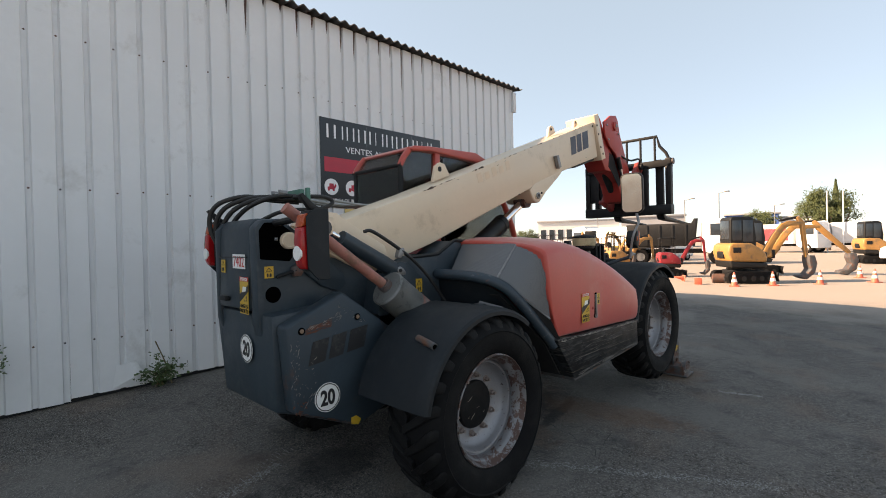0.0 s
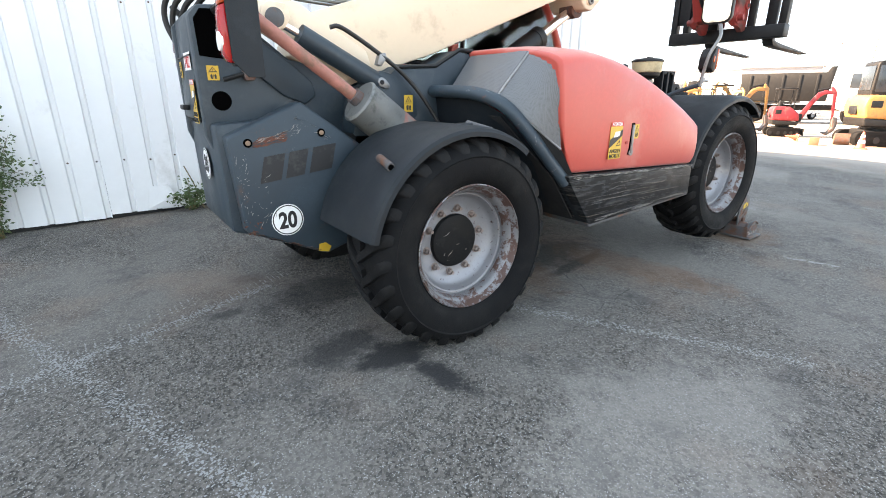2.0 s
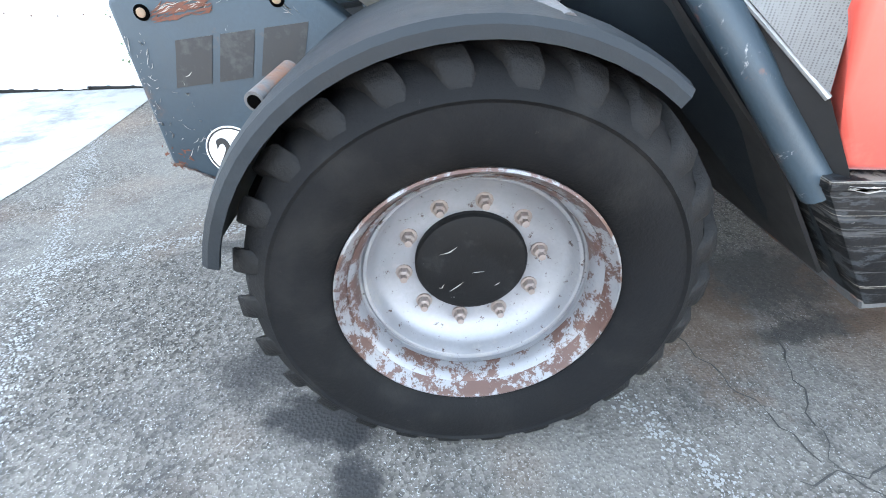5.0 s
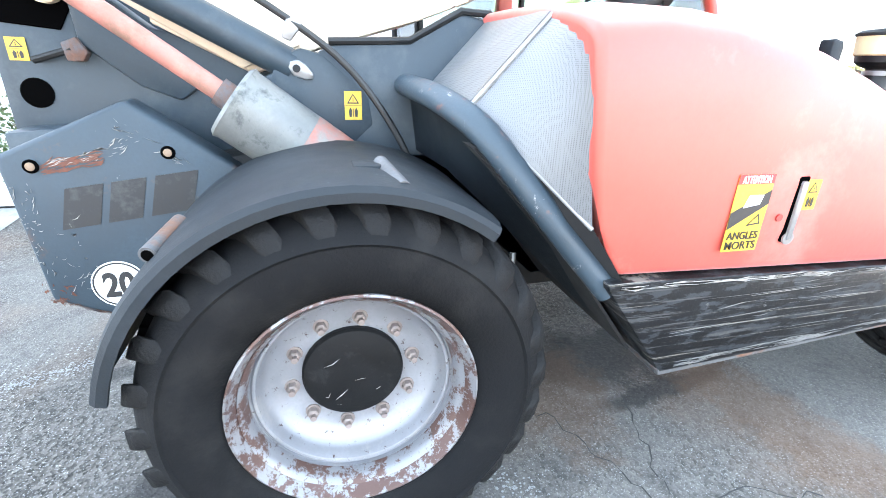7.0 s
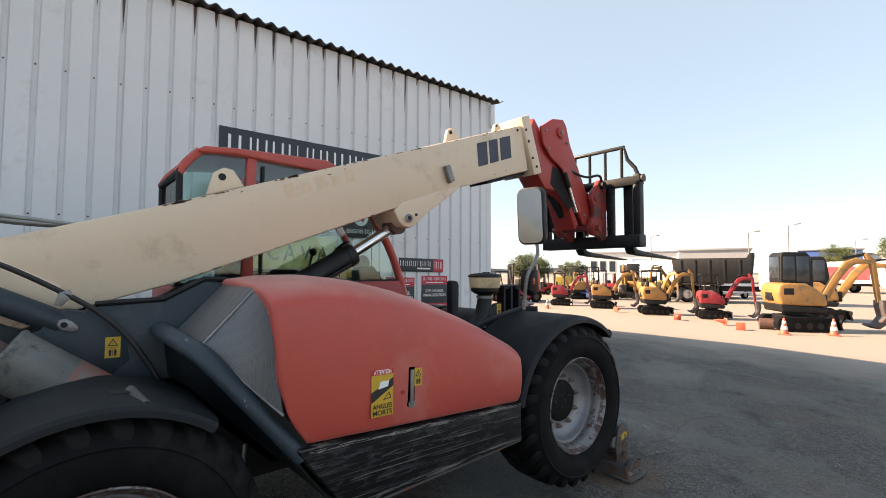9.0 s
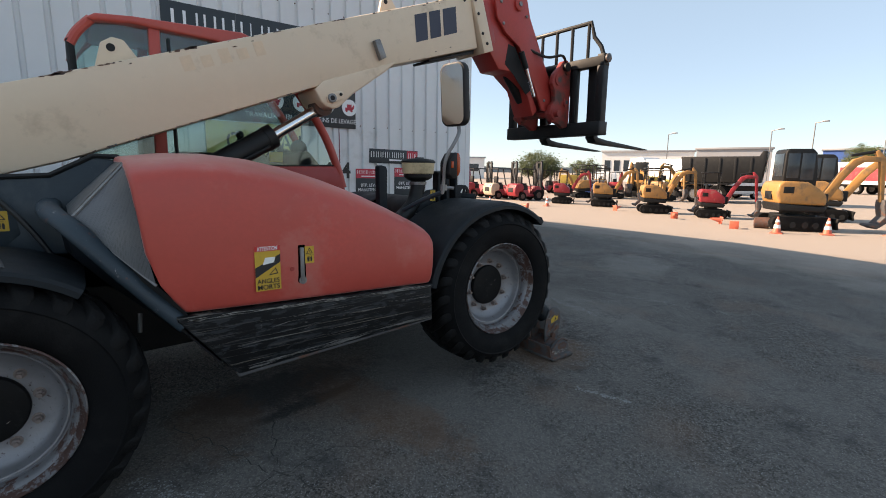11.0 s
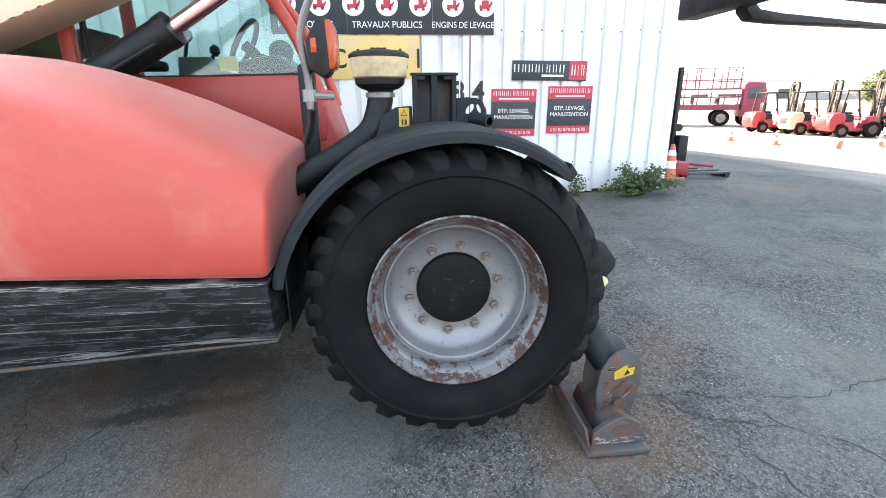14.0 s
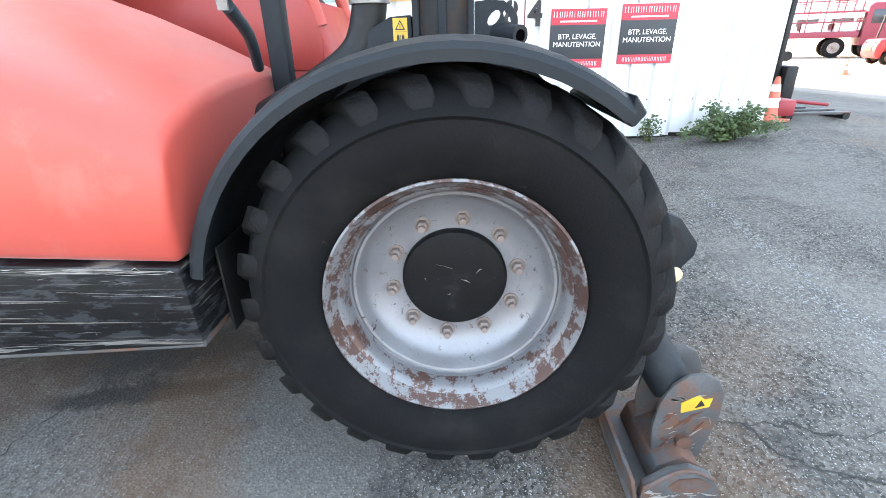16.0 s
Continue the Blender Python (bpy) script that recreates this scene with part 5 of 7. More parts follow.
# compact quick hitch with knuckled cheeks
for y in (-0.2, 0.24):
    part("hitch_cheek", prism([(4.52, 2.2), (4.48, 2.28), (4.5, 2.37), (4.56, 2.42), (4.55, 2.52), (4.5, 2.6), (4.53, 2.7), (4.6, 2.76), (4.66, 2.84), (4.74, 2.86), (4.8, 2.8), (4.81, 2.16), (4.72, 2.14), (4.62, 2.19)], y - 0.03, y + 0.03, 0.012, 2), HITCHM, car, "red quick hitch cheek, paint chipped")
    for x, z, r in ((4.55, 2.28, 0.062), (4.59, 2.64, 0.055), (4.73, 2.76, 0.05), (4.73, 2.42, 0.045)):
        part("hitch_boss", lathe([(r, y - 0.045), (r, y + 0.045), (r * 0.45, y + 0.047), (r * 0.45, y - 0.047)], (x, 0, z), n=18, closed=True), HITCHM, car)
        part("boss_pin", lathe([(r * 0.44, y - 0.05), (r * 0.44, y + 0.05), (r * 0.2, y + 0.052)], (x, 0, z), n=12), STEELRUST, car)
part("hitch_tube", rod((4.7, -0.27, 2.78), (4.7, 0.32, 2.78), 0.045, 16), BLACKP, car)
part("hitch_bar", rod((4.55, -0.3, 2.28), (4.55, 0.34, 2.28), 0.034, 14), HITCHM, car, "rusty red hitch bar")
part("hitch_sheet", box(4.76, 4.8, -0.18, 0.24, 2.36, 2.72, 0.01), HITCHM, car, "red hitch backing sheet")
part("hitch_block", prism([(4.6, 2.34), (4.62, 2.5), (4.7, 2.6), (4.78, 2.62), (4.78, 2.3)], -0.09, 0.13, 0.02), HITCHM, car)
part("hitch_rib", prism([(4.6, 2.44), (4.66, 2.72), (4.79, 2.74), (4.79, 2.2)], 0.0, 0.04, 0.01), HITCHM, car)
part("hitch_hose", pipe([(4.1, -0.1, 2.95), (4.4, -0.2, 2.85), (4.6, -0.26, 2.88), (4.74, -0.2, 2.8), (4.8, -0.12, 2.6)], 0.014, 8), HOSE, car)
for y in (-0.44, 0.22):
    part("fork_shank", prism([(4.9, 2.84), (4.955, 2.84), (4.965, 2.08), (5.0, 2.045), (5.15, 2.025), (6.05, 1.955), (6.05, 1.945), (5.15, 1.975), (4.96, 1.99), (4.91, 2.04)], y - 0.055, y + 0.055, 0.008), BLACKP, car, "black steel pallet fork")
    part("fork_hook", box(4.86, 4.97, y - 0.05, y + 0.05, 2.76, 2.88, 0.02), BLACKP, car)
part("load_guard", pipe([(4.85, -0.6, 2.86), (4.85, -0.56, 2.96), (4.85, -0.47, 3.07), (4.85, -0.43, 3.22), (4.85, 0.64, 3.22), (4.85, 0.64, 2.86)], 0.022, 10, 1), BLACKP, car)
for y in (-0.4, -0.19, 0.02, 0.23, 0.44):
    part("guard_rod", rod((4.85, y, 2.86), (4.85, y, 3.22), 0.018, 8), BLACKP, car)

# ---- cab ----
cab = part("cab_base", prism([(0.42, 1.1), (0.42, 1.66), (2.3, 1.62), (2.4, 1.3), (2.4, 0.9), (0.6, 0.9)], 0.3, 1.06, 0.03, 3), RED2, tele, "red cab body")
part("cab_roof", prism([(0.55, 2.595), (0.6, 2.63), (0.8, 2.65), (1.5, 2.672), (1.66, 2.62), (1.72, 2.57), (1.6, 2.56), (0.8, 2.6), (0.58, 2.58)], 0.27, 1.09, 0.016, 3), RED, cab, "red cab roof")
for y0 in (0.29, 1.0):
    yc = y0 + 0.035
    part("cab_post", pipe([(0.47, yc, 1.6), (0.46, yc, 2.45)], 0.022, 10, 1), BLACKP, cab)
    part("cab_rail", pipe([(0.455, yc, 2.43), (0.5, yc, 2.51), (0.58, yc, 2.6)], 0.03, 10, 3), RED, cab)
    part("cab_post", prism([(0.87, 1.6), (0.89, 2.6), (0.96, 2.6), (0.95, 1.6)], y0, y0 + 0.06, 0.012, 2), RED, cab)
    part("cab_post", pipe([(1.58, yc, 2.58), (1.82, yc, 2.42), (2.0, yc, 2.2), (2.16, yc, 1.95), (2.27, yc, 1.68), (2.32, yc, 1.5)], 0.036, 12, 4), RED, cab)
part("cab_rail", pipe([(0.455, 0.3, 2.44), (0.455, 1.06, 2.44)], 0.02, 10, 1), BLACKP, cab)
side = [(0.48, 1.66), (0.475, 2.44), (0.58, 2.59), (1.62, 2.57), (1.84, 2.38), (2.0, 2.18), (2.15, 1.92), (2.25, 1.65)]
for y in (0.322, 1.032):
    part("side_window", prism(side, y, y + 0.006, 0, 1), GLASS, cab, "tinted cab side window", 0)
part("rear_window", box(0.464, 0.471, 0.36, 1.0, 1.66, 2.42, 0), GLASS, cab, "tinted cab rear window", 0)
part("rear_window", prism([(0.47, 2.455), (0.565, 2.58), (0.572, 2.576), (0.478, 2.45)], 0.36, 1.0, 0), GLASS, cab, "slanted upper rear window", 0)
for o in cab.children:
    if "window" in o.name:
        o.visible_shadow = False
part("window_bar", box(1.0, 1.02, 0.3, 0.34, 1.62, 2.55, 0.004), BLACKP, cab)
part("window_seal", pipe([(0.46, 0.318, 1.672), (1.6, 0.318, 1.678), (2.28, 0.318, 1.692)], 0.012, 8, 1), BLACKP, cab)
part("cab_door", prism([(1.1, 1.3), (1.1, 1.675), (2.24, 1.688), (2.31, 1.55), (2.335, 1.41), (2.32, 1.3)], 0.285, 0.31, 0.02, 2), RED2, cab, "faded red cab door")
part("seat_back", box(0.82, 0.95, 0.5, 0.9, 1.5, 1.98, 0.06, 3), BLACKP, cab, "black driver's seat back")
part("seat_cushion", box(0.9, 1.35, 0.48, 0.92, 1.4, 1.56, 0.05, 3), BLACKP, cab)
part("dashboard", prism([(1.75, 1.5), (1.8, 1.78), (2.05, 1.82), (2.24, 1.6)], 0.42, 0.95, 0.02), BLACKP, cab)
def torus(R, r, n=28, k=8):
    b = bmesh.new()
    rows = [[b.verts.new(((R + r * math.cos(2 * math.pi * j / k)) * math.cos(2 * math.pi * i / n), (R + r * math.cos(2 * math.pi * j / k)) * math.sin(2 * math.pi * i / n), r * math.sin(2 * math.pi * j / k))) for j in range(k)] for i in range(n)]
    for i in range(n):
        for j in range(k):
            b.faces.new((rows[i][j], rows[(i + 1) % n][j], rows[(i + 1) % n][(j + 1) % k], rows[i][(j + 1) % k]))
    return b


sw = part("steering_wheel", torus(0.16, 0.018), BLACKP, cab)
sw.matrix_basis = pose(1.8, 0.62, 1.89, 0, -60, 0)
part("steering_column", pipe([(1.8, 0.62, 1.89), (1.88, 0.62, 1.8), (1.93, 0.62, 1.6)], 0.035, 10, 3), BLACKP, cab)
part("column_cover", prism([(1.84, 1.62), (1.86, 1.76), (1.9, 1.84), (1.95, 1.82), (1.97, 1.62)], 0.56, 0.68, 0.02), BLACKP, cab, "black steering column cover")
part("instrument_pod", lathe([(0.01, 0.56), (0.06, 0.57), (0.08, 0.6), (0.06, 0.64), (0.01, 0.65)], (2.03, 0, 1.84), n=18), BLACKP, cab, "rounded black instrument pod")
part("pod_neck", rod((2.03, 0.6, 1.8), (2.04, 0.6, 1.68), 0.035, 10), BLACKP, cab)
part("yellow_note", box(1.7, 1.81, 0.395, 0.4, 1.715, 1.8, 0), YELLOW, cab, "yellow label inside the cab")
part("console", prism([(1.42, 1.5), (1.46, 1.8), (1.64, 1.8), (1.7, 1.72), (1.82, 1.7), (1.84, 1.5)], 0.402, 0.56, 0.012, 2), GREYPL, cab, "grey plastic side console")
for x, y, z in ((1.66, 0.47, 1.84), (1.5, 0.5, 1.93)):
    part("cab_lever", rod((x - 0.06, y, 1.7), (x, y, z), 0.012, 8), BLACKP, cab)
    part("cab_knob", lathe([(0.005, z + 0.035), (0.028, z + 0.02), (0.032, z - 0.01), (0.012, z - 0.035)], (x, y, 0), "z", 12), BLACKP, cab)
part("arm_rest", box(1.0, 1.36, 0.44, 0.52, 1.72, 1.78, 0.02), BLACKP, cab)
# ---- tail lamp, hoses at the boom heel ----
for y, far in ((-0.56, False), (0.86, True)):
    lamp = part("tail_lamp", prism([(-1.03, 1.56), (-1.06, 1.565), (-1.078, 1.6), (-1.085, 1.72), (-1.078, 1.8), (-1.03, 1.82)], y - 0.04, y + 0.04, 0.01, 2), REDLENS, tele, "red tail lamp with amber and clear sections")
    part("amber_section", prism([(-1.03, 1.822), (-1.077, 1.802), (-1.06, 1.875), (-1.03, 1.885)], y - 0.04, y + 0.04, 0.008, 2), AMBER, lamp)
    part("clear_section", lathe([(0.042, -1.075), (0.042, -1.088), (0.02, -1.09)], (0, y, 1.655), "x", 16), WHITE, lamp)
    part("lamp_housing", box(-1.035, -0.985, y - 0.05, y + 0.05, 1.55, 1.9, 0.012), BLACKP, lamp)
    s_ = 1 if far else -1
    part("guard_plate", prism([(-1.055, 1.86), (-1.0, 1.91), (-0.91, 1.91), (-0.91, 1.5), (-0.985, 1.5), (-1.05, 1.57)], y + s_ * 0.05, y + s_ * 0.058, 0.002, 1), FENDER, lamp, "grey lamp guard plate")
    part("lamp_arm", rod((-0.97, y, 1.88), (-1.0, -0.05 if not far else 0.55, 1.84), 0.022, 10), BLACKP, lamp)
    part("lamp_bracket", prism([(-1.0, 1.9), (-1.07, 1.985), (-1.05, 2.0), (-0.98, 1.94), (-0.93, 1.91)], y - 0.02, y + 0.02, 0.006), BLACKP, lamp)
random.seed(9)
for k in range(4):
    y, e = 0.2 + 0.055 * k, 0.02 * (k % 2)
    part("boom_hose", pipe([(-0.96, 0.56, 1.5), (-1.06, 0.585, 1.66), (-1.03 - 0.035 * k, 0.56 + 0.02 * k, 1.8 + 0.02 * k), (-0.98 - 0.04 * k, 0.48 + 0.03 * k, 1.93 + 0.026 * k), (-0.9 - 0.012 * k, 0.36 + 0.04 * k, 2.02 + 0.018 * k), (-0.76, y + 0.05, 2.07 - e), (-0.56, y, 2.06 - e)], 0.017, 10), HOSE, tele)
    part("hose_fitting", rod((-0.78, y + 0.055, 2.095 - e), (-0.72, y + 0.04, 2.09 - e), 0.021, 8), STEEL, tele)
    part("boom_tube", pipe([(-0.58, y, 2.075 - e), (-0.3, y, 2.05 - 0.02 * (k % 2)), (0.0, y, 2.03), (0.6, y, 2.06)], 0.011, 8), TUBE, tele)
part("hose_loop", pipe([(-0.75, 0.1, 2.05), (-0.53, 0.06, 2.06), (-0.46, 0.04, 2.02), (-0.56, 0.06, 1.97), (-0.8, 0.14, 1.95), (-0.95, 0.3, 1.86)], 0.015, 8), HOSE, tele)
part("hose_clamp", box(-0.66, -0.62, 0.16, 0.42, 2.05, 2.12, 0.006), GREENV, tele, "green hose clamp")
part("hose_clamp", box(-0.665, -0.635, 0.05, 0.085, 1.98, 2.12, 0.006), GREENV, tele, "green hose clamp")

# ---- front fittings: air cleaner, lock frame, mirror pole, stabiliser ----
part("air_duct", pipe([(2.05, -0.5, 0.98), (2.2, -0.5, 1.12), (2.34, -0.46, 1.2), (2.5, -0.4, 1.29), (2.63, -0.36, 1.39), (2.68, -0.35, 1.52), (2.685, -0.35, 1.62)], 0.062, 16, 6), BLACKP, tele, "black intake duct")
pc = part("air_precleaner", lathe([(0.122, 1.678), (0.13, 1.684), (0.138, 1.768), (0.132, 1.772)], (2.685, -0.35, 0), "z", 32), CREAMPL, tele, "cream air precleaner with dark lid")
part("precleaner_bowl", lathe([(0.06, 1.62), (0.09, 1.63), (0.118, 1.65), (0.122, 1.68), (0.11, 1.684)], (2.685, -0.35, 0), "z", 32), BLACKP, pc, "black precleaner bowl")
part("precleaner_lid", lathe([(0.138, 1.768), (0.146, 1.771), (0.145, 1.782), (0.125, 1.796), (0.05, 1.806)], (2.685, -0.35, 0), "z", 32), BLACKP, pc)
for a in range(3):
    part("lid_knob", box(-0.012, 0.012, -0.012, 0.012, 1.8, 1.814, 0.003), BLACKP, pc).matrix_basis = pose(2.66 + 0.025 * a, -0.37, 0, 0, 0, 10)
part("duct_clamp", lathe([(0.064, 1.59), (0.072, 1.59), (0.072, 1.612), (0.064, 1.612)], (2.685, -0.35, 0), "z", 24), STEEL, pc)
pc.matrix_basis = Matrix.Translation((0, 0, -0.045))
# slate bulkhead behind the front fender, with a post
part("bulkhead", prism([(2.3, 1.1), (2.32, 1.24), (2.5, 1.3), (2.6, 1.39), (2.68, 1.46), (2.76, 1.5), (2.836, 1.505), (2.836, 1.1)], -0.41, -0.37, 0.008), FENDER, tele, "dark steel bulkhead")
part("bulkhead_post", prism([(2.3, 1.2), (2.3, 1.69), (2.315, 1.7), (2.365, 1.69), (2.375, 1.66), (2.37, 1.2)], -0.37, -0.3, 0.008), FENDER, tele)
lock = part("lock_frame", box(2.85, 3.04, -0.345, -0.335, 1.2, 1.645, 0.003), LOCKBACK, tele, "slate lock frame of upright plates with rusty recesses")
for x0, w in ((2.84, 0.022), (2.927, 0.03), (3.028, 0.022)):
    part("lock_plate", prism([(-0.43, 1.2), (-0.43, 1.645), (-0.345, 1.645), (-0.345, 1.2)], x0, x0 + w, 0.003, 1, axis="x"), FENDER, lock)
part("lock_top", prism([(-0.432, 1.652), (-0.335, 1.66), (-0.335, 1.645), (-0.432, 1.64)], 2.832, 3.058, 0.003, 1, axis="x"), FENDER, lock)
part("lock_stub", box(2.862, 2.9, -0.43, -0.4, 1.622, 1.64, 0.003), BLACKP, lock)
part("lock_stub", box(2.99, 3.028, -0.43, -0.4, 1.622, 1.64, 0.003), BLACKP, lock)


def slotted_plate(outer, slots, y0, y1):
    """Upright plate with openings cut through it."""
    b = bmesh.new()
    edges = []
    for loop in [outer] + slots:
        vs = [b.verts.new((x, y0, z)) for x, z in loop]
        edges += [b.edges.new((vs[k], vs[(k + 1) % len(vs)])) for k in range(len(vs))]
    bmesh.ops.triangle_fill(b, use_beauty=True, use_dissolve=False, edges=edges)
    grown = bmesh.ops.extrude_face_region(b, geom=b.faces[:])["geom"]
    bmesh.ops.translate(b, vec=(0, y1 - y0, 0), verts=[v for v in grown if isinstance(v, bmesh.types.BMVert)])
    bmesh.ops.recalc_face_normals(b, faces=b.faces)
    return b


def slot(x, z, w, h, lean, n=10):
    return [(x + w * math.cos(2 * math.pi * k / n) + lean * h * math.sin(2 * math.pi * k / n), z + h * math.sin(2 * math.pi * k / n)) for k in range(n)]


part("slotted_bracket", slotted_plate([(3.052, 1.25), (3.052, 1.538), (3.1, 1.542), (3.15, 1.538), (3.18, 1.52), (3.198, 1.485), (3.205, 1.4), (3.21, 1.25)], [slot(3.118, 1.487, 0.019, 0.024, 0.5), slot(3.163, 1.487, 0.011, 0.022, -0.4)], -0.42, -0.4), FENDER, tele, "slate bracket with two slots")
part("front_hump", lathe([(0.02, -0.2), (0.18, -0.2), (0.19, -0.1), (0.19, 0.3), (0.18, 0.36), (0.02, 0.36)], (2.85, 0, 1.24), n=28), BLACKP, tele)
part("front_tube", pipe([(3.13, -0.4, 1.44), (3.2, -0.5, 1.43)], 0.032, 16, 1), FENDER, tele, "open steel tube end")
part("tube_hole", pipe([(3.199, -0.4985, 1.43), (3.201, -0.5014, 1.43)], 0.019, 14, 1), HOLE_SHADE, tele)
part("front_frame", prism([(2.3, 0.95), (2.35, 1.2), (2.6, 1.28), (3.2, 1.28), (3.5, 1.1), (3.5, 0.7), (2.4, 0.6)], -0.36, 0.6, 0.03), BLACKP, tele)
warn_sticker((2.795, -0.4115, 1.452), 0.05, 0.088, tele)
tg = part("pictogram_sticker", sheet_on((2.6, -0.4115, 1.29), (1, 0, 0), (0, 0, 1), 0.085, 0.045, 0.0016), BLACKP, tele, "faded dark sticker on the bulkhead")
part("border", box(2.56, 2.64, -0.4135, -0.4125, 1.308, 1.311, 0), WHITE, tg)

pole = part("mirror_pole", pipe([(2.45, -0.99, 1.5), (2.452, -1.0, 1.6), (2.445, -1.03, 1.74), (2.5, -1.06, 1.86), (2.56, -1.03, 1.93), (2.575, -1.0, 2.0)], 0.013, 10, 6), STEEL, tele, "bent steel mirror pole")
part("pole_base", pipe([(2.36, -0.62, 1.36), (2.42, -0.8, 1.45), (2.455, -0.98, 1.51)], 0.017, 12, 3), GREY, pole)
part("pole_nut", rod((2.452, -1.0, 1.525), (2.452, -1.0, 1.565), 0.024, 8), STEEL, pole)
ml = part("side_lamp", prism([(2.462, 1.635), (2.462, 1.72), (2.5, 1.785), (2.538, 1.79), (2.538, 1.62), (2.512, 1.6)], -1.05, -0.94, 0.01, 2), BLACKP, pole, "black side lamp with orange lens")
part("amber_lens", prism([(2.534, 1.625), (2.528, 1.785), (2.55, 1.785), (2.562, 1.75), (2.562, 1.66), (2.552, 1.63)], -1.052, -0.945, 0.008, 2), AMBER, ml)
part("amber_lens", box(2.478, 2.498, -1.056, -1.046, 1.68, 1.728, 0.004), AMBER, ml)
part("lamp_stem", rod((2.455, -1.0, 1.62), (2.48, -0.99, 1.65), 0.01, 8), BLACKP, ml)
part("lamp_bolt", rod((2.46, -1.0, 1.545), (2.54, -1.0, 1.54), 0.012, 8), STEEL, ml)
def round_rect(w, h, r, n=6):
    return [(sx * (w - r) + r * math.cos(q0 + i * math.pi / 2 / n), sz * (h - r) + r * math.sin(q0 + i * math.pi / 2 / n)) for sx, sz, q0 in ((1, 1, 0), (-1, 1, math.pi / 2), (-1, -1, math.pi), (1, -1, 1.5 * math.pi)) for i in range(n + 1)]


mir = part("rear_mirror", prism(round_rect(0.112, 0.212, 0.06), -0.03, 0.025, 0.008, 2), BLACKP, pole, "black framed rear view mirror")
part("mirror_glass", prism(round_rect(0.099, 0.199, 0.05), -0.034, -0.0305, 0), MIRROR, mir, smooth=0)
mir.matrix_basis = pose(2.56, -0.98, 2.185, 4, 0, -80)

# stabiliser leg
leg = part("stabiliser", pipe([(3.28, -0.6, 1.0), (3.69, -0.95, 0.36)], 0.07, 20, 1), FENDER, tele, "stabiliser leg with rusty foot pad")
part("leg_collar", pipe([(3.32, -0.64, 0.93), (3.43, -0.73, 0.76)], 0.088, 20, 1), BLACKP, leg)
part("stabiliser_arm", prism([(3.3, 0.68), (3.36, 0.93), (3.58, 0.945), (3.66, 0.915), (3.725, 0.83), (3.72, 0.79), (3.69, 0.75), (3.685, 0.65), (3.5, 0.6)], -0.86, -0.82, 0.008), FENDER, leg, "dark arm bracket")
# near-black patch on the bracket face paints its shaded opening
part("arm_window", prism([(3.605, 0.83), (3.61, 0.9), (3.65, 0.89), (3.685, 0.825), (3.66, 0.8)], -0.862, -0.858, 0), DARK_AND_SHADE, leg)
part("arm_web", prism([(3.3, 0.68), (3.34, 0.9), (3.56, 0.9), (3.56, 0.66)], -0.82, -0.5, 0.01), FENDER, leg)
part("arm_pin", lathe([(0.024, -0.86), (0.024, -0.872), (0.016, -0.876)], (3.665, 0, 0.73), n=16), CREAMPL, leg, "pale pin head")
g0 = gz(3.66, -1.02)
cheek = [(3.63, g0 + 0.07), (3.615, g0 + 0.2), (3.625, g0 + 0.3), (3.655, g0 + 0.37), (3.7, g0 + 0.41), (3.75, g0 + 0.415), (3.795, g0 + 0.39), (3.82, g0 + 0.34), (3.825, g0 + 0.25), (3.79, g0 + 0.07)]
for y in (-1.0, -0.85):
    part("clevis_plate", prism(cheek, y - 0.016, y, 0.006), STEELRUST, leg, "scraped rounded steel cheek")
part("clevis_pin", lathe([(0.026, -1.035), (0.026, -0.83), (0.012, -0.825)], (3.72, 0, g0 + 0.15), n=16), RUST, leg)
part("foot_pad", prism([(3.52, g0 + 0.008), (3.535, g0), (3.79, g0), (3.81, g0 + 0.012), (3.785, g0 + 0.03), (3.54, g0 + 0.03)], -1.19, -0.68, 0.005), STEELRUST, leg, "scraped rusty foot pad")
part("foot_block", prism([(3.6, g0 + 0.03), (3.62, g0 + 0.1), (3.7, g0 + 0.14), (3.76, g0 + 0.1), (3.78, g0 + 0.03)], -1.08, -0.78, 0.01), RUST, leg)
shoe = part("shoe_plate", prism([(3.55, g0 + 0.028), (3.555, g0 + 0.09), (3.63, g0 + 0.15), (3.69, g0 + 0.165), (3.76, g0 + 0.13), (3.795, g0 + 0.07), (3.8, g0 + 0.028)], -1.15, -1.12, 0.006), STEELRUST, leg, "worn pale shoe plate")
part("shoe_window", prism([(3.63, g0 + 0.09), (3.66, g0 + 0.125), (3.72, g0 + 0.13), (3.765, g0 + 0.1), (3.74, g0 + 0.07), (3.66, g0 + 0.065)], -1.153, -1.148, 0), RUST, shoe, "rusty opening in the shoe")
part("shoe_weld", pipe([(3.555, -1.155, g0 + 0.09), (3.63, -1.155, g0 + 0.15), (3.69, -1.155, g0 + 0.165), (3.76, -1.155, g0 + 0.13)], 0.007, 8, 3), RUST, shoe)
part("foot_wing", prism([(3.535, g0 + 0.01), (3.548, g0 + 0.01), (3.52, g0 + 0.13), (3.507, g0 + 0.13)], -1.16, -0.69, 0.003), RUST, leg, "upright rusty foot wing")
slivers("scrape", -1.0175, 3.65, 3.8, g0 + 0.1, g0 + 0.34, 22, 0.05, 0.4, PALE, leg, 41, "", 0.0012, 0.0, 0.6)
slivers("scrape", -1.0175, 3.64, 3.78, g0 + 0.08, g0 + 0.26, 20, 0.06, 0.6, STREAK, leg, 43, "rust runs on the cheek", 0.004, 0.0, 0.8)
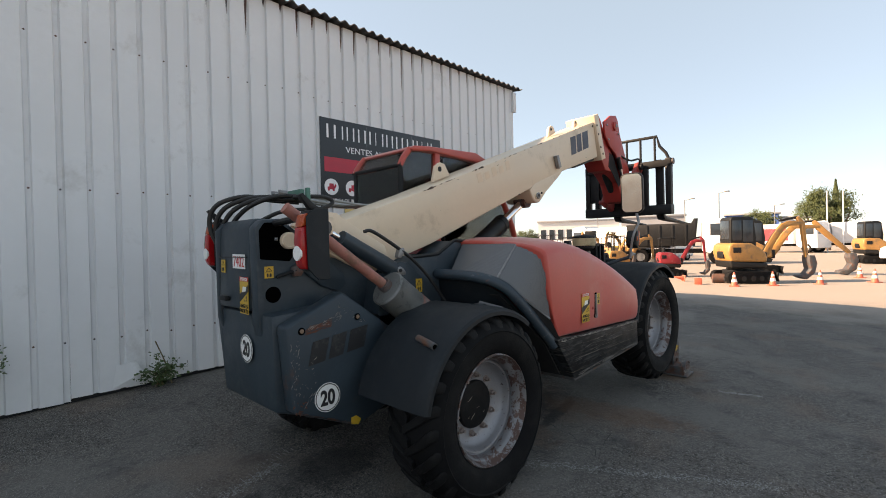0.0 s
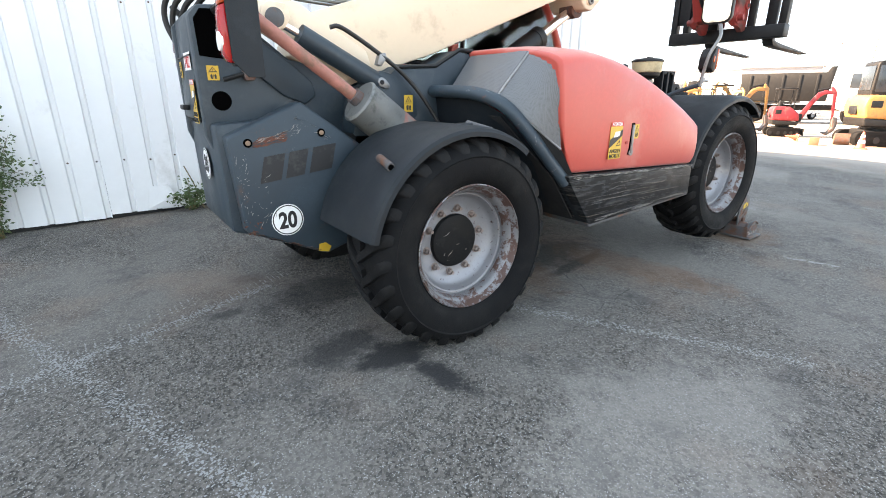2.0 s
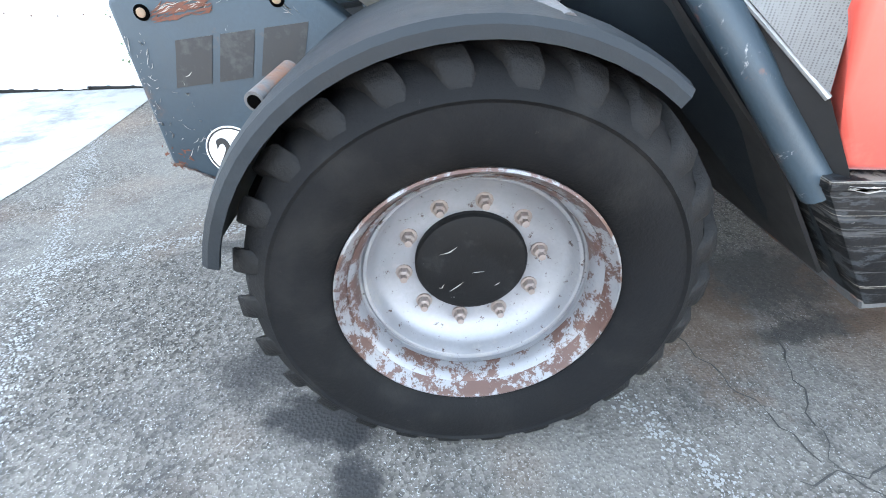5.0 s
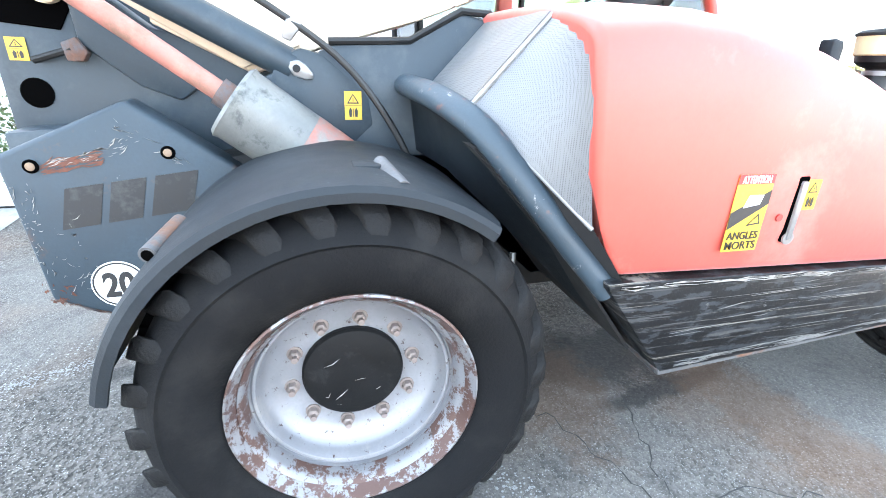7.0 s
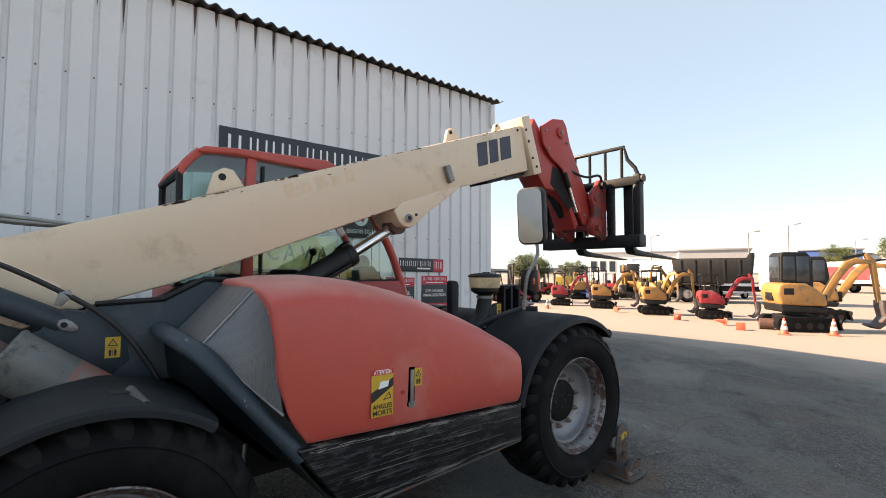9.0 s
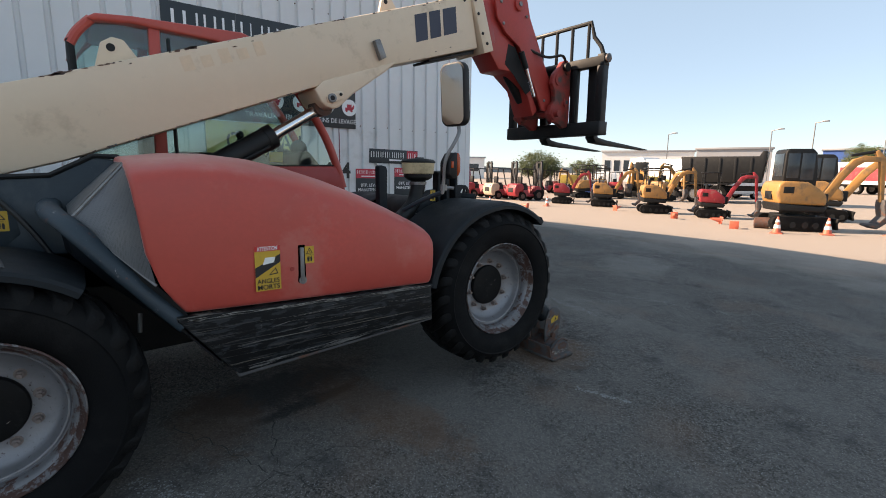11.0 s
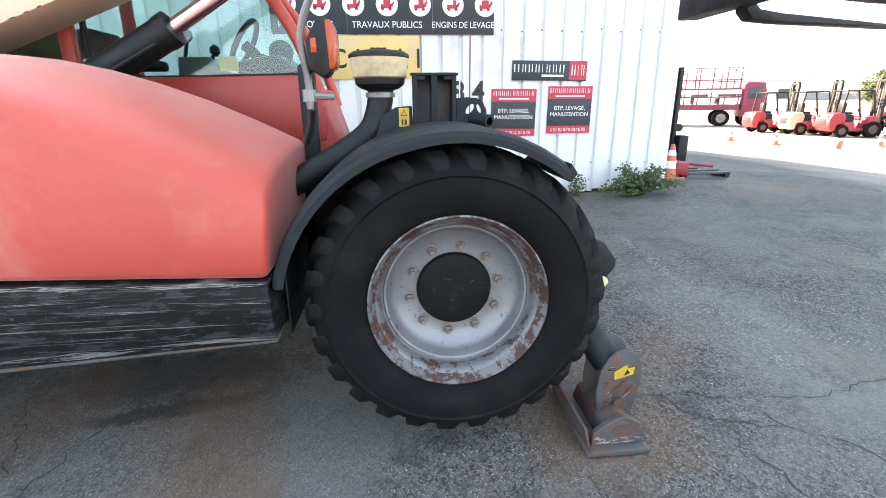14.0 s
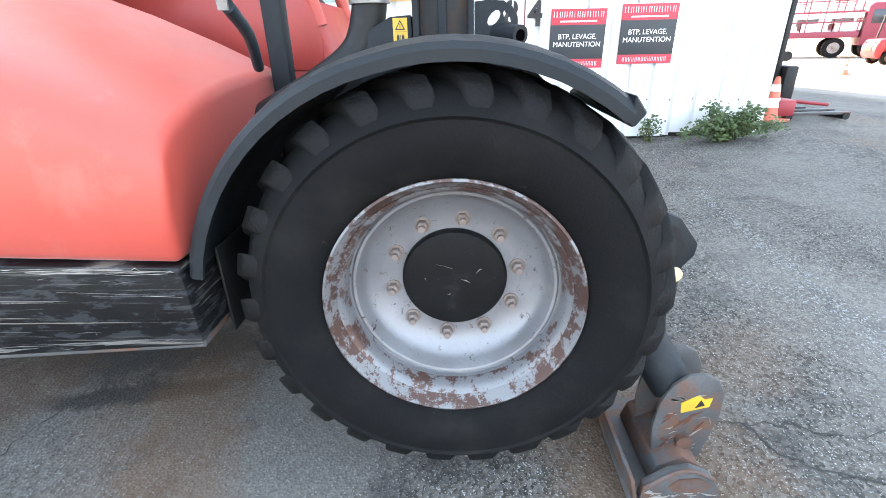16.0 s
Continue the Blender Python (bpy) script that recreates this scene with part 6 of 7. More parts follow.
slivers("scrape", -1.1515, 3.56, 3.79, g0 + 0.03, g0 + 0.07, 34, 0.06, 0.0, PALE, leg, 42, "bright scraped metal", 0.003, 0.0, 0.1)
ws = part("warning_sticker", prism([(3.695, g0 + 0.265), (3.78, g0 + 0.29), (3.785, g0 + 0.325), (3.76, g0 + 0.32), (3.74, g0 + 0.335), (3.69, g0 + 0.305)], -1.0185, -1.016, 0), YELLOW, leg, "torn yellow sticker", 0)
part("print", prism([(3.735, g0 + 0.285), (3.765, g0 + 0.297), (3.75, g0 + 0.318)], -1.0195, -1.018, 0), BLACK, ws, smooth=0)

# ---- boards on the hall wall ----
SY = WALL_Y - 0.032
sign = tagged(part("sign_board", box(1.39, 3.97, SY - 0.014, SY, 2.295, 3.66, 0.002), SIGND), "large slate sign board with white lettering and crimson band", "sign")


def letter_bars(name, x0, x1, z0, z1, y, widths, material, parent):
    """Plain upright shapes standing for a firm's name."""
    x = x0
    unit = (x1 - x0) / (sum(widths) + 0.35 * (len(widths) - 1))
    for w in widths:
        h = z1 - z0
        bars = [(x, x + 0.16 * w * unit, z0, z1)]
        if w > 0.6:
            bars.append((x + 0.6 * w * unit, x + 0.76 * w * unit, z0, z0 + h))
        for a, c, d, e in bars:
            part(name, box(a, c, y - 0.001, y, d, e, 0), material, parent, smooth=0)
        x += (w + 0.35) * unit


F0 = SY - 0.0145
letter_bars("name_bar", 1.5, 3.78, 3.36, 3.57, F0, [1.3, 0.9, 1, 1, 0.5, 0.9, 1, 1.2, 1, 0.5, 0.9], SIGNW, sign)
letters("lettering", "VENTES AUX ENCHERES", 0.135, (1.84, F0 - 0.0005, 3.165), SIGNW, sign, wide=1.12)
part("crimson_band", box(1.45, 3.97, F0 - 0.001, F0, 2.84, 3.065, 0), SIGNR, sign)
letter_bars("address_bar", 2.15, 3.35, 2.90, 3.0, F0 - 0.0012, [0.8] * 16, SIGNW, sign)
for k in range(7):
    cx = 1.566 + 0.383 * k
    dsc = part("round_symbol", lathe([(0.125, F0 - 0.0012), (0.125, F0)], (cx, 0, 2.61), n=32), SIGNW, sign, "white disc with a small crimson machine drawing", 0)
    random.seed(20 + k)
    b = box(cx - 0.07, cx + 0.05, F0 - 0.002, F0 - 0.001, 2.57, 2.61, 0)
    b = box(cx - 0.04 + 0.02 * (k % 3), cx + 0.04, F0 - 0.002, F0 - 0.001, 2.61, 2.66, 0, bm=b)
    b = prism([(cx + 0.03, 2.6), (cx + 0.075, 2.66 - 0.02 * (k % 2)), (cx + 0.085, 2.63), (cx + 0.06, 2.58)], F0 - 0.002, F0 - 0.001, 0, bm=b)
    for s in (-0.05, 0.035):
        b = lathe([(0.02, F0 - 0.002), (0.02, F0 - 0.001)], (cx + s, 0, 2.565), n=12, bm=b)
    part("drawing", b, SIGNR, dsc, smooth=0)
for x, words in ((1.47, "POIDS LOURDS"), (2.3, "TRAVAUX PUBLICS"), (3.23, "ENGINS DE LEVAGE")):
    letters("lettering", words, 0.098, (x, F0 - 0.0005, 2.365), SIGNW, sign, wide=0.92 if x < 2 else 0.86 if x > 3 else 0.98)
for x in (2.25, 3.24):
    part("board_joint", box(x - 0.0015, x + 0.0015, F0 - 0.001, F0, 2.3, 3.655, 0), STEEL, sign)

plate = tagged(part("name_plate", box(-0.475, 0.475, -0.01, 0, -0.115, 0.115, 0.002), SIGND), "narrow dark name plate with crimson end, hung askew", "sign")
letter_bars("name_bar", -0.45, 0.2, -0.02, 0.07, -0.0105, [1.3, 0.9, 1, 1, 0.5, 0.9, 1, 1.2], SIGNW, plate)
part("crimson_end", box(0.25, 0.47, -0.0115, -0.0105, -0.105, 0.105, 0), SIGNR, plate)
part("small_bar", box(-0.1, 0.18, -0.0115, -0.0105, -0.07, -0.045, 0), SIGNW, plate)
letter_bars("name_bar", 0.28, 0.45, -0.05, 0.07, -0.0118, [1.2, 0.5, 0.9], SIGNW, plate)
plate.matrix_basis = pose(4.685, SY, 1.888, 0, 0.8, 0)

poster = tagged(part("poster", box(-0.285, 0.285, -0.006, 0, -0.285, 0.285, 0.001), SIGND), "square dark poster with crimson bands on the sheet wall", "poster", "wall posters")
part("top_band", box(-0.285, 0.285, -0.0075, -0.0065, 0.135, 0.285, 0), SIGNR, poster)
part("bottom_band", box(-0.285, 0.285, -0.0075, -0.0065, -0.285, -0.195, 0), SIGNR, poster)
letter_bars("name_bar", -0.26, 0.26, 0.205, 0.26, -0.0078, [1.3, 0.9, 1, 1, 0.5, 0.9, 1, 1.2, 1, 0.5, 0.9], SIGNW, poster)
part("small_bar", box(-0.19, 0.19, -0.0085, -0.0078, 0.16, 0.175, 0), SIGNW, poster)
letters("lettering", "BTP, LEVAGE,", 0.07, (0, -0.007, 0.0), SIGNW, poster, align="CENTER", wide=0.98)
letters("lettering", "MANUTENTION", 0.07, (0, -0.007, -0.075), SIGNW, poster, align="CENTER", wide=0.98)
letter_bars("address_bar", -0.23, 0.23, -0.262, -0.22, -0.0078, [0.8] * 14, SIGNW, poster)
poster.matrix_basis = pose(4.245, SY, 1.393, 0, 0.6, 0)
copy_thing(poster, pose(4.97, SY, 1.42, 0, 0.3, 0))

# ochre panel with stencilled letters, stencilled number, red line
ochre = tagged(part("painted_board", box(1.8, 3.08, SY - 0.006, SY, 1.8, 2.28, 0.001), PAINTY), "ochre painted board with black stencilled letters", "sign")
for ch, x in (("C", 2.04), ("A", 2.27), ("V", 2.515), ("A", 2.765), ("I", 3.03)):
    letters("stencil_letter", ch, 0.3, (x, SY - 0.0065, 1.93), BLACK, ochre, wide=0.85, bold=0.012)
    if ch != "I":
        part("stencil_gap", box(x + 0.055, x + 0.068, SY - 0.009, SY - 0.0062, 1.915, 2.16, 0), PAINTY, ochre)
num = tagged(thing("stencilled_number", "black stencilled number 84 on the white wall", "lettering"))
for k, ch in enumerate("84"):
    letters("stencil_letter", ch, 0.34, (3.47 + 0.25 * k, WALL_Y - 0.029, 1.535), BLACK, num, wide=0.9, depth=0.002, bold=0.025)
part("stencil_gap", box(3.555, 3.569, WALL_Y - 0.0335, WALL_Y - 0.0268, 1.525, 1.79, 0), SIGNW, num)
tagged(part("downpipe_line", box(3.683, 3.695, WALL_Y - 0.033, WALL_Y - 0.0265, 1.2, 2.29, 0), TRAILM), "thin dark red vertical strip on the wall", "strip")


# ---- weeds at the foot of the wall ----
def weed(base, stalks, height, spread, leaves, leaf, seed, lean=0.0):
    rnd = random.Random(seed)
    t = thing("weed", "", "weed", "weeds by the wall")
    lb = bmesh.new()
    lines = []
    for k in range(stalks):
        q = rnd.uniform(0, 2 * math.pi)
        h = height * rnd.uniform(0.45, 1.0)
        out = spread * rnd.uniform(0.15, 1.0)
        dx, dy = out * math.cos(q) + lean * h, -abs(out * math.sin(q)) * 0.5
        mid = Vector((base[0] + dx * 0.35, base[1] + dy * 0.35, base[2] + h * 0.55))
        end = Vector((base[0] + dx, base[1] + dy, base[2] + h * (1.0 if out < 0.6 * spread else 0.55)))
        line = smooth_line([Vector(base) + Vector((rnd.uniform(-0.05, 0.05), 0, 0)), mid, end], 8)
        lines.append(line)
        sb = pipe(line, 0.004, 5, 1, radii=[0.005 * (1 - 0.8 * i / len(line)) for i in range(len(line))])
        part("stalk", sb, STALK, t)
    for k in range(leaves):
        line = lines[rnd.randrange(len(lines))]
        f = rnd.random() ** 0.7
        p = line[min(len(line) - 1, int(f * len(line)))] + Vector((rnd.gauss(0, 1), rnd.gauss(0, 0.6), rnd.gauss(0, 1))) * 0.035
        u = Vector((rnd.gauss(0, 1), rnd.gauss(0, 1), rnd.gauss(0, 0.6))).normalized()
        v = u.orthogonal().normalized()
        s = leaf * rnd.uniform(0.5, 1.2)
        w = u.cross(v) * 0.12 * s
        a = [lb.verts.new(p), lb.verts.new(p + u * 0.5 * s + v * 0.28 * s + w), lb.verts.new(p + u * s), lb.verts.new(p + u * 0.5 * s - v * 0.28 * s + w)]
        lb.faces.new((a[0], a[1], a[2])), lb.faces.new((a[0], a[2], a[3]))
    part("leaves", lb, LEAF, t, smooth=0, kind="stuff")
    return t


w = weed((-2.6, 3.12, gz(-2.6, 3.1)), 36, 1.38, 0.62, 3600, 0.042, 3, 0.0)
w["label"] = "tall straggly green weed growing by the white wall"
w = weed((-0.85, 3.15, gz(-0.85, 3.1)), 12, 0.4, 0.35, 500, 0.05, 5)
w["label"] = "small leafy weed at the foot of the wall"
w = weed((5.85, 3.0, gz(5.85, 3.0)), 32, 0.4, 0.66, 2800, 0.055, 6)
w["label"] = "low bushy weed near the hall corner"
w = weed((5.08, 3.12, gz(5.08, 3.1)), 7, 0.3, 0.16, 180, 0.05, 8)
w["label"] = "small weed sprout against the wall"
w = weed((4.5, 3.14, gz(4.5, 3.1)), 6, 0.14, 0.16, 140, 0.04, 9)
w["label"] = "low weed tuft against the wall"


fz = gz(-1.15, 3.2)
loose = part("loose_sheet", slab_from([Vector((-1.28, 3.235, fz + 0.06)), Vector((-1.02, 3.215, fz + 0.05)), Vector((-1.0, 3.17, fz + 0.2)), Vector((-1.06, 3.19, fz + 0.33)), Vector((-1.24, 3.225, fz + 0.31))], 0.004), WALLM, None, "", 0)
tagged(loose, "bent white sheet metal corner at the wall foot", "sheet")
stick = part("dry_stalk", pipe([(-0.72, 3.14, gz(-0.72, 3.1)), (-0.78, 3.18, fz + 0.28), (-0.86, 3.22, fz + 0.52)], 0.007, 6, 4), STALK)
tagged(stick, "thin dry stalk leaning on the white wall", "stalk")


# ---- machines and things in the open yard ----
FAR = -0.05


def wheel_parts(owner, x, y, r, w, tyre_m=RUBBER, rim_m=STEEL):
    """A simple road wheel, axle along y."""
    t = part("wheel", lathe([(r * 0.55, y - w / 2), (r * 0.92, y - w / 2), (r, y - w * 0.36), (r, y + w * 0.36), (r * 0.92, y + w / 2), (r * 0.55, y + w / 2)], (x, 0, r), n=24, closed=True), tyre_m, owner, "black rubber tyre")
    part("rim", lathe([(r * 0.56, y - w * 0.42), (r * 0.5, y - w * 0.3), (r * 0.2, y - w * 0.34), (r * 0.2, y + w * 0.34), (r * 0.5, y + w * 0.3), (r * 0.56, y + w * 0.42)], (x, 0, r), n=20), rim_m, t)


def excavator(paint, label, cab=True, arm=0.0):
    """Small tracked digger facing +x: tracks, blade, house, cab or canopy, boom, stick, bucket."""
    e = thing("mini_excavator", label, "excavator", "diggers in the yard")
    for y in (-0.72, 0.72):
        pts = [(-0.95, 0.12), (-0.85, 0.03), (0.85, 0.03), (0.95, 0.12), (1.0, 0.26), (0.93, 0.4), (0.8, 0.46), (-0.8, 0.46), (-0.93, 0.4), (-1.0, 0.26)]
        tr = part("track", prism(pts, y - 0.19, y + 0.19, 0.03), RUBBER, e, "black rubber track")
        for x in (-0.78, -0.3, 0.1, 0.45, 0.78):
            part("roller", lathe([(0.1, y - 0.2), (0.1, y + 0.2)], (x, 0, 0.2), n=14), BLACKP, tr)
    part("undercarriage", box(-0.6, 0.6, -0.55, 0.55, 0.25, 0.5, 0.04), BLACKP, e)
    part("blade", prism([(1.15, 0.08), (1.2, 0.1), (1.16, 0.25), (1.2, 0.42), (1.14, 0.42), (1.1, 0.25)], -0.9, 0.9, 0.01), BLACKP, e)
    for y in (-0.4, 0.4):
        part("blade_arm", rod((0.6, y, 0.3), (1.12, y, 0.25), 0.05, 8), BLACKP, e)
    part("swing_ring", lathe([(0.42, 0.48), (0.42, 0.6)], (0, 0, 0), "z", 24), BLACKP, e)
    part("lower_house", prism([(-0.75, 0.6), (0.7, 0.58), (0.8, 0.75), (-0.82, 0.85)], -0.8, 0.8, 0.05, 3), BLACKP, e)
    part("house", prism([(-0.78, 0.82), (-0.9, 1.15), (-0.86, 1.42), (-0.7, 1.52), (0.1, 1.5), (0.45, 1.32), (0.74, 1.12), (0.78, 0.8)], -0.8, 0.8, 0.09, 3), paint, e)
    part("vent", box(-0.7, -0.35, -0.815, -0.8, 1.15, 1.35, 0.01), BLACKP, e)
    part("rear_grille", box(-0.905, -0.86, -0.3, 0.3, 0.95, 1.2, 0.01), BLACKP, e)
    top = 2.5 if cab else 2.35
    if cab:
        c = part("cab", prism([(-0.56, 1.4), (-0.54, top - 0.08), (-0.44, top), (0.36, top), (0.5, top - 0.12), (0.6, 1.7), (0.56, 1.15)], -0.25, 0.78, 0.05, 3), BLACKP, e, "black digger cab")
        part("window", box(-0.46, -0.06, 0.775, 0.79, 1.6, 2.36, 0.02), FARGLASS, c)
        part("window", box(0.0, 0.46, 0.775, 0.79, 1.45, 2.36, 0.02), FARGLASS, c)
        part("window", box(-0.46, -0.06, -0.262, -0.248, 1.6, 2.36, 0.02), FARGLASS, c)
        part("window", box(0.0, 0.44, -0.262, -0.248, 1.55, 2.36, 0.02), FARGLASS, c)
        part("window", box(-0.575, -0.54, -0.15, 0.68, 1.65, 2.36, 0.02), FARGLASS, c)
    else:
        part("canopy", box(-0.75, 0.45, -0.55, 0.65, top, top + 0.07, 0.03), BLACKP, e, "black canopy roof")
        for x in (-0.65, 0.38):
            for y in (-0.5, 0.6):
                part("canopy_post", rod((x, y, 1.1), (x, y, top), 0.03, 8), BLACKP, e)
        part("seat", box(-0.45, -0.3, -0.2, 0.3, 1.2, 1.8, 0.05), BLACKP, e)
        part("lever", rod((0.2, 0.1, 1.0), (0.3, 0.1, 1.5), 0.025, 6), BLACKP, e)
    bx = 0.85
    part("boom_foot", box(0.7, 1.0, -0.35, -0.05, 0.75, 1.15, 0.05), BLACKP, e)
    if arm:
        part("boom", prism([(bx, 0.88), (bx - 0.1, 1.02), (1.35, 1.9), (1.75, 2.25), (2.9, 2.2), (2.92, 2.05), (1.9, 2.05), (1.6, 1.75), (1.03, 0.9)], -0.29, -0.11, 0.03), paint, e)
        part("boom_ram", rod((0.95, -0.2, 0.95), (1.6, -0.2, 1.85), 0.05, 10), BLACKP, e)
        part("stick", prism([(2.6, 2.36), (2.75, 2.42), (4.2, 1.0), (4.1, 0.88), (2.75, 2.05)], -0.28, -0.12, 0.02), paint, e)
        part("stick_ram", rod((1.9, -0.2, 2.3), (2.7, -0.2, 2.38), 0.045, 10), BLACKP, e)
        part("bucket", prism([(4.05, 0.95), (4.3, 0.95), (4.4, 0.65), (4.3, 0.25), (3.95, 0.02), (3.6, 0.1), (3.66, 0.2), (3.95, 0.25), (4.12, 0.5), (4.02, 0.75)], -0.5, 0.1, 0.02), STEELRUST, e, "worn steel bucket")
        return e
    part("boom", prism([(bx, 0.88), (bx - 0.1, 1.02), (1.25, 1.75), (1.65, 2.18), (2.0, 2.3), (2.55, 2.25), (2.56, 2.12), (2.02, 2.1), (1.8, 1.98), (1.45, 1.58), (1.03, 0.9)], -0.29, -0.11, 0.03), paint, e)
    part("boom_ram", rod((0.95, -0.2, 0.95), (1.55, -0.2, 1.95), 0.05, 10), BLACKP, e)
    part("stick", prism([(2.3, 2.42), (2.42, 2.46), (2.68, 2.22), (2.8, 0.95), (2.68, 0.92), (2.5, 2.08)], -0.28, -0.12, 0.02), paint, e)
    part("stick_ram", rod((1.6, -0.2, 2.3), (2.36, -0.2, 2.42), 0.045, 10), BLACKP, e)
    part("bucket", prism([(2.72, 1.0), (2.95, 1.0), (3.05, 0.7), (2.95, 0.35), (2.6, 0.12), (2.3, 0.22), (2.35, 0.28), (2.6, 0.28), (2.8, 0.5), (2.72, 0.8)], -0.48, 0.08, 0.02), STEELRUST, e, "worn steel bucket")
    return e


def at(ob, x, y, turn, scale=1.0, tall=1.0):
    ob.matrix_basis = Matrix.Translation((x, y, gz(x, y))) @ Matrix.Rotation(radians(turn), 4, "Z") @ Matrix.Diagonal((scale, scale, scale * tall, 1))
    return ob


def place(x, y, turn):
    """For copies, which keep the scale of the first."""
    return Matrix.Translation((x, y, gz(x, y))) @ Matrix.Rotation(radians(turn), 4, "Z")


ex = at(excavator(EXYEL, "yellow tracked digger with black cab, arm folded to the ground"), 18.5, 1.35, -52, 0.82, 1.24)
at(excavator(EXYEL, "yellow tracked digger with its arm stretched out", arm=1.0), 23.2, 1.9, -66, 0.88, 1.15)
copy_thing(ex, place(35.5, -1.9, -62))
mini = at(excavator(EXYEL, "small yellow digger with black canopy", cab=False), 20.4, 7.0, -52, 0.6, 1.36)
copy_thing(mini, place(21.9, 10.5, -56))
mini_red = at(excavator(EXRED, "small red digger with black canopy", cab=False), 20.4, 4.6, -60, 0.55, 1.36)
copy_thing(mini_red, place(21.9, 13.1, -56))
copy_thing(ex, place(33.0, 15.0, 200))
copy_thing(mini, place(34.0, 19.0, 160))


def forklift(paint, label):
    """Counterbalance truck facing +x: weight, body, guard, two-stage mast, forks."""
    f = thing("forklift", label, "forklift", "forklifts in the yard")
    weight = TANW if "cream" in label else paint
    part("counterweight", prism([(-1.2, 0.28), (-1.32, 0.5), (-1.32, 0.85), (-1.2, 1.1), (-0.75, 1.14), (-0.62, 0.95), (-0.66, 0.62), (-0.95, 0.6), (-1.0, 0.28)], -0.58, 0.58, 0.07, 3), weight, f)
    part("engine_hood", prism([(-0.74, 0.6), (-0.74, 1.06), (-0.25, 1.04), (-0.2, 0.6)], -0.46, 0.46, 0.05, 2), DARK_AND_SHADE, f)
    part("body", prism([(-0.7, 0.36), (-0.66, 0.7), (-0.25, 0.72), (-0.15, 0.42), (0.25, 0.42), (0.32, 0.95), (0.62, 0.98), (0.8, 0.85), (0.85, 0.3), (-0.5, 0.28)], -0.55, 0.55, 0.03, 2), paint, f)
    part("vent", box(-1.335, -1.3, -0.3, 0.3, 0.55, 0.85, 0.01), DARK_AND_SHADE, f)
    for y in (-0.4, 0.34):
        part("rear_lamp", box(-1.3, -1.24, y, y + 0.08, 0.92, 1.0, 0.01), REDLENS, f)
    for x, r, w in ((0.55, 0.37, 0.28), (-0.72, 0.29, 0.2)):
        for y in (-0.52, 0.52):
            wheel_parts(f, x, y, r, w, RUBBER, RUST)
    for x0, x1, y in ((0.6, 0.3, -0.5), (0.6, 0.3, 0.5), (-0.85, -0.75, -0.48), (-0.85, -0.75, 0.48)):
        part("guard_post", rod((x0, y, 0.9 if x0 > 0 else 1.1), (x1, y, 2.1), 0.04, 8), BLACKP, f)
    for y in (-0.5, 0.5):
        part("guard_rail", box(-0.8, 0.32, y - 0.035, y + 0.035, 2.08, 2.15, 0.01), BLACKP, f)
    for k in range(6):
        part("guard_slat", box(-0.78 + 0.2 * k, -0.72 + 0.2 * k, -0.48, 0.48, 2.1, 2.14, 0.005), BLACKP, f)
    part("seat", box(-0.62, -0.2, -0.25, 0.25, 1.04, 1.16, 0.04), BLACKP, f)
    part("seat_back", box(-0.64, -0.52, -0.24, 0.24, 1.1, 1.6, 0.05), BLACKP, f)
    part("steering_column", rod((0.4, 0, 0.8), (0.12, 0, 1.3), 0.03, 8), BLACKP, f)
    for y in (-0.36, 0.24):
        part("mast_rail", box(0.88, 1.0, y, y + 0.12, 0.08, 2.6, 0.01), BLACKP, f)
        part("inner_rail", box(0.9, 1.04, y + (0.13 if y < 0 else -0.09), y + (0.21 if y < 0 else -0.01), 0.2, 2.68, 0.01), BLACKP, f)
    for z in (0.5, 1.3, 2.5):
        part("mast_bar", box(0.9, 1.0, -0.3, 0.3, z, z + 0.1, 0.01), BLACKP, f)
    for y in (-0.1, 0.1):
        part("mast_ram", rod((0.93, y, 0.1), (0.93, y, 2.2), 0.035, 8), STEEL, f)
    part("fork_carriage", box(1.04, 1.09, -0.5, 0.5, 0.3, 0.75, 0.01), BLACKP, f)
    for y in (-0.3, 0.2):
        part("fork", prism([(1.09, 0.7), (1.14, 0.7), (1.15, 0.1), (2.1, 0.06), (2.1, 0.04), (1.09, 0.04)], y, y + 0.1, 0.005), BLACKP, f)
    return f


fl = at(forklift(EXRED, "red forklift with black mast and overhead guard"), 22.4, 16.2, -14, 0.9)
fl2 = at(forklift(EXRED, "red forklift with cream white counterweight and black mast"), 22.1, 18.0, -12, 0.9)
copy_thing(fl, place(21.8, 20.0, -10))
copy_thing(fl, place(31.5, 22.5, 150))


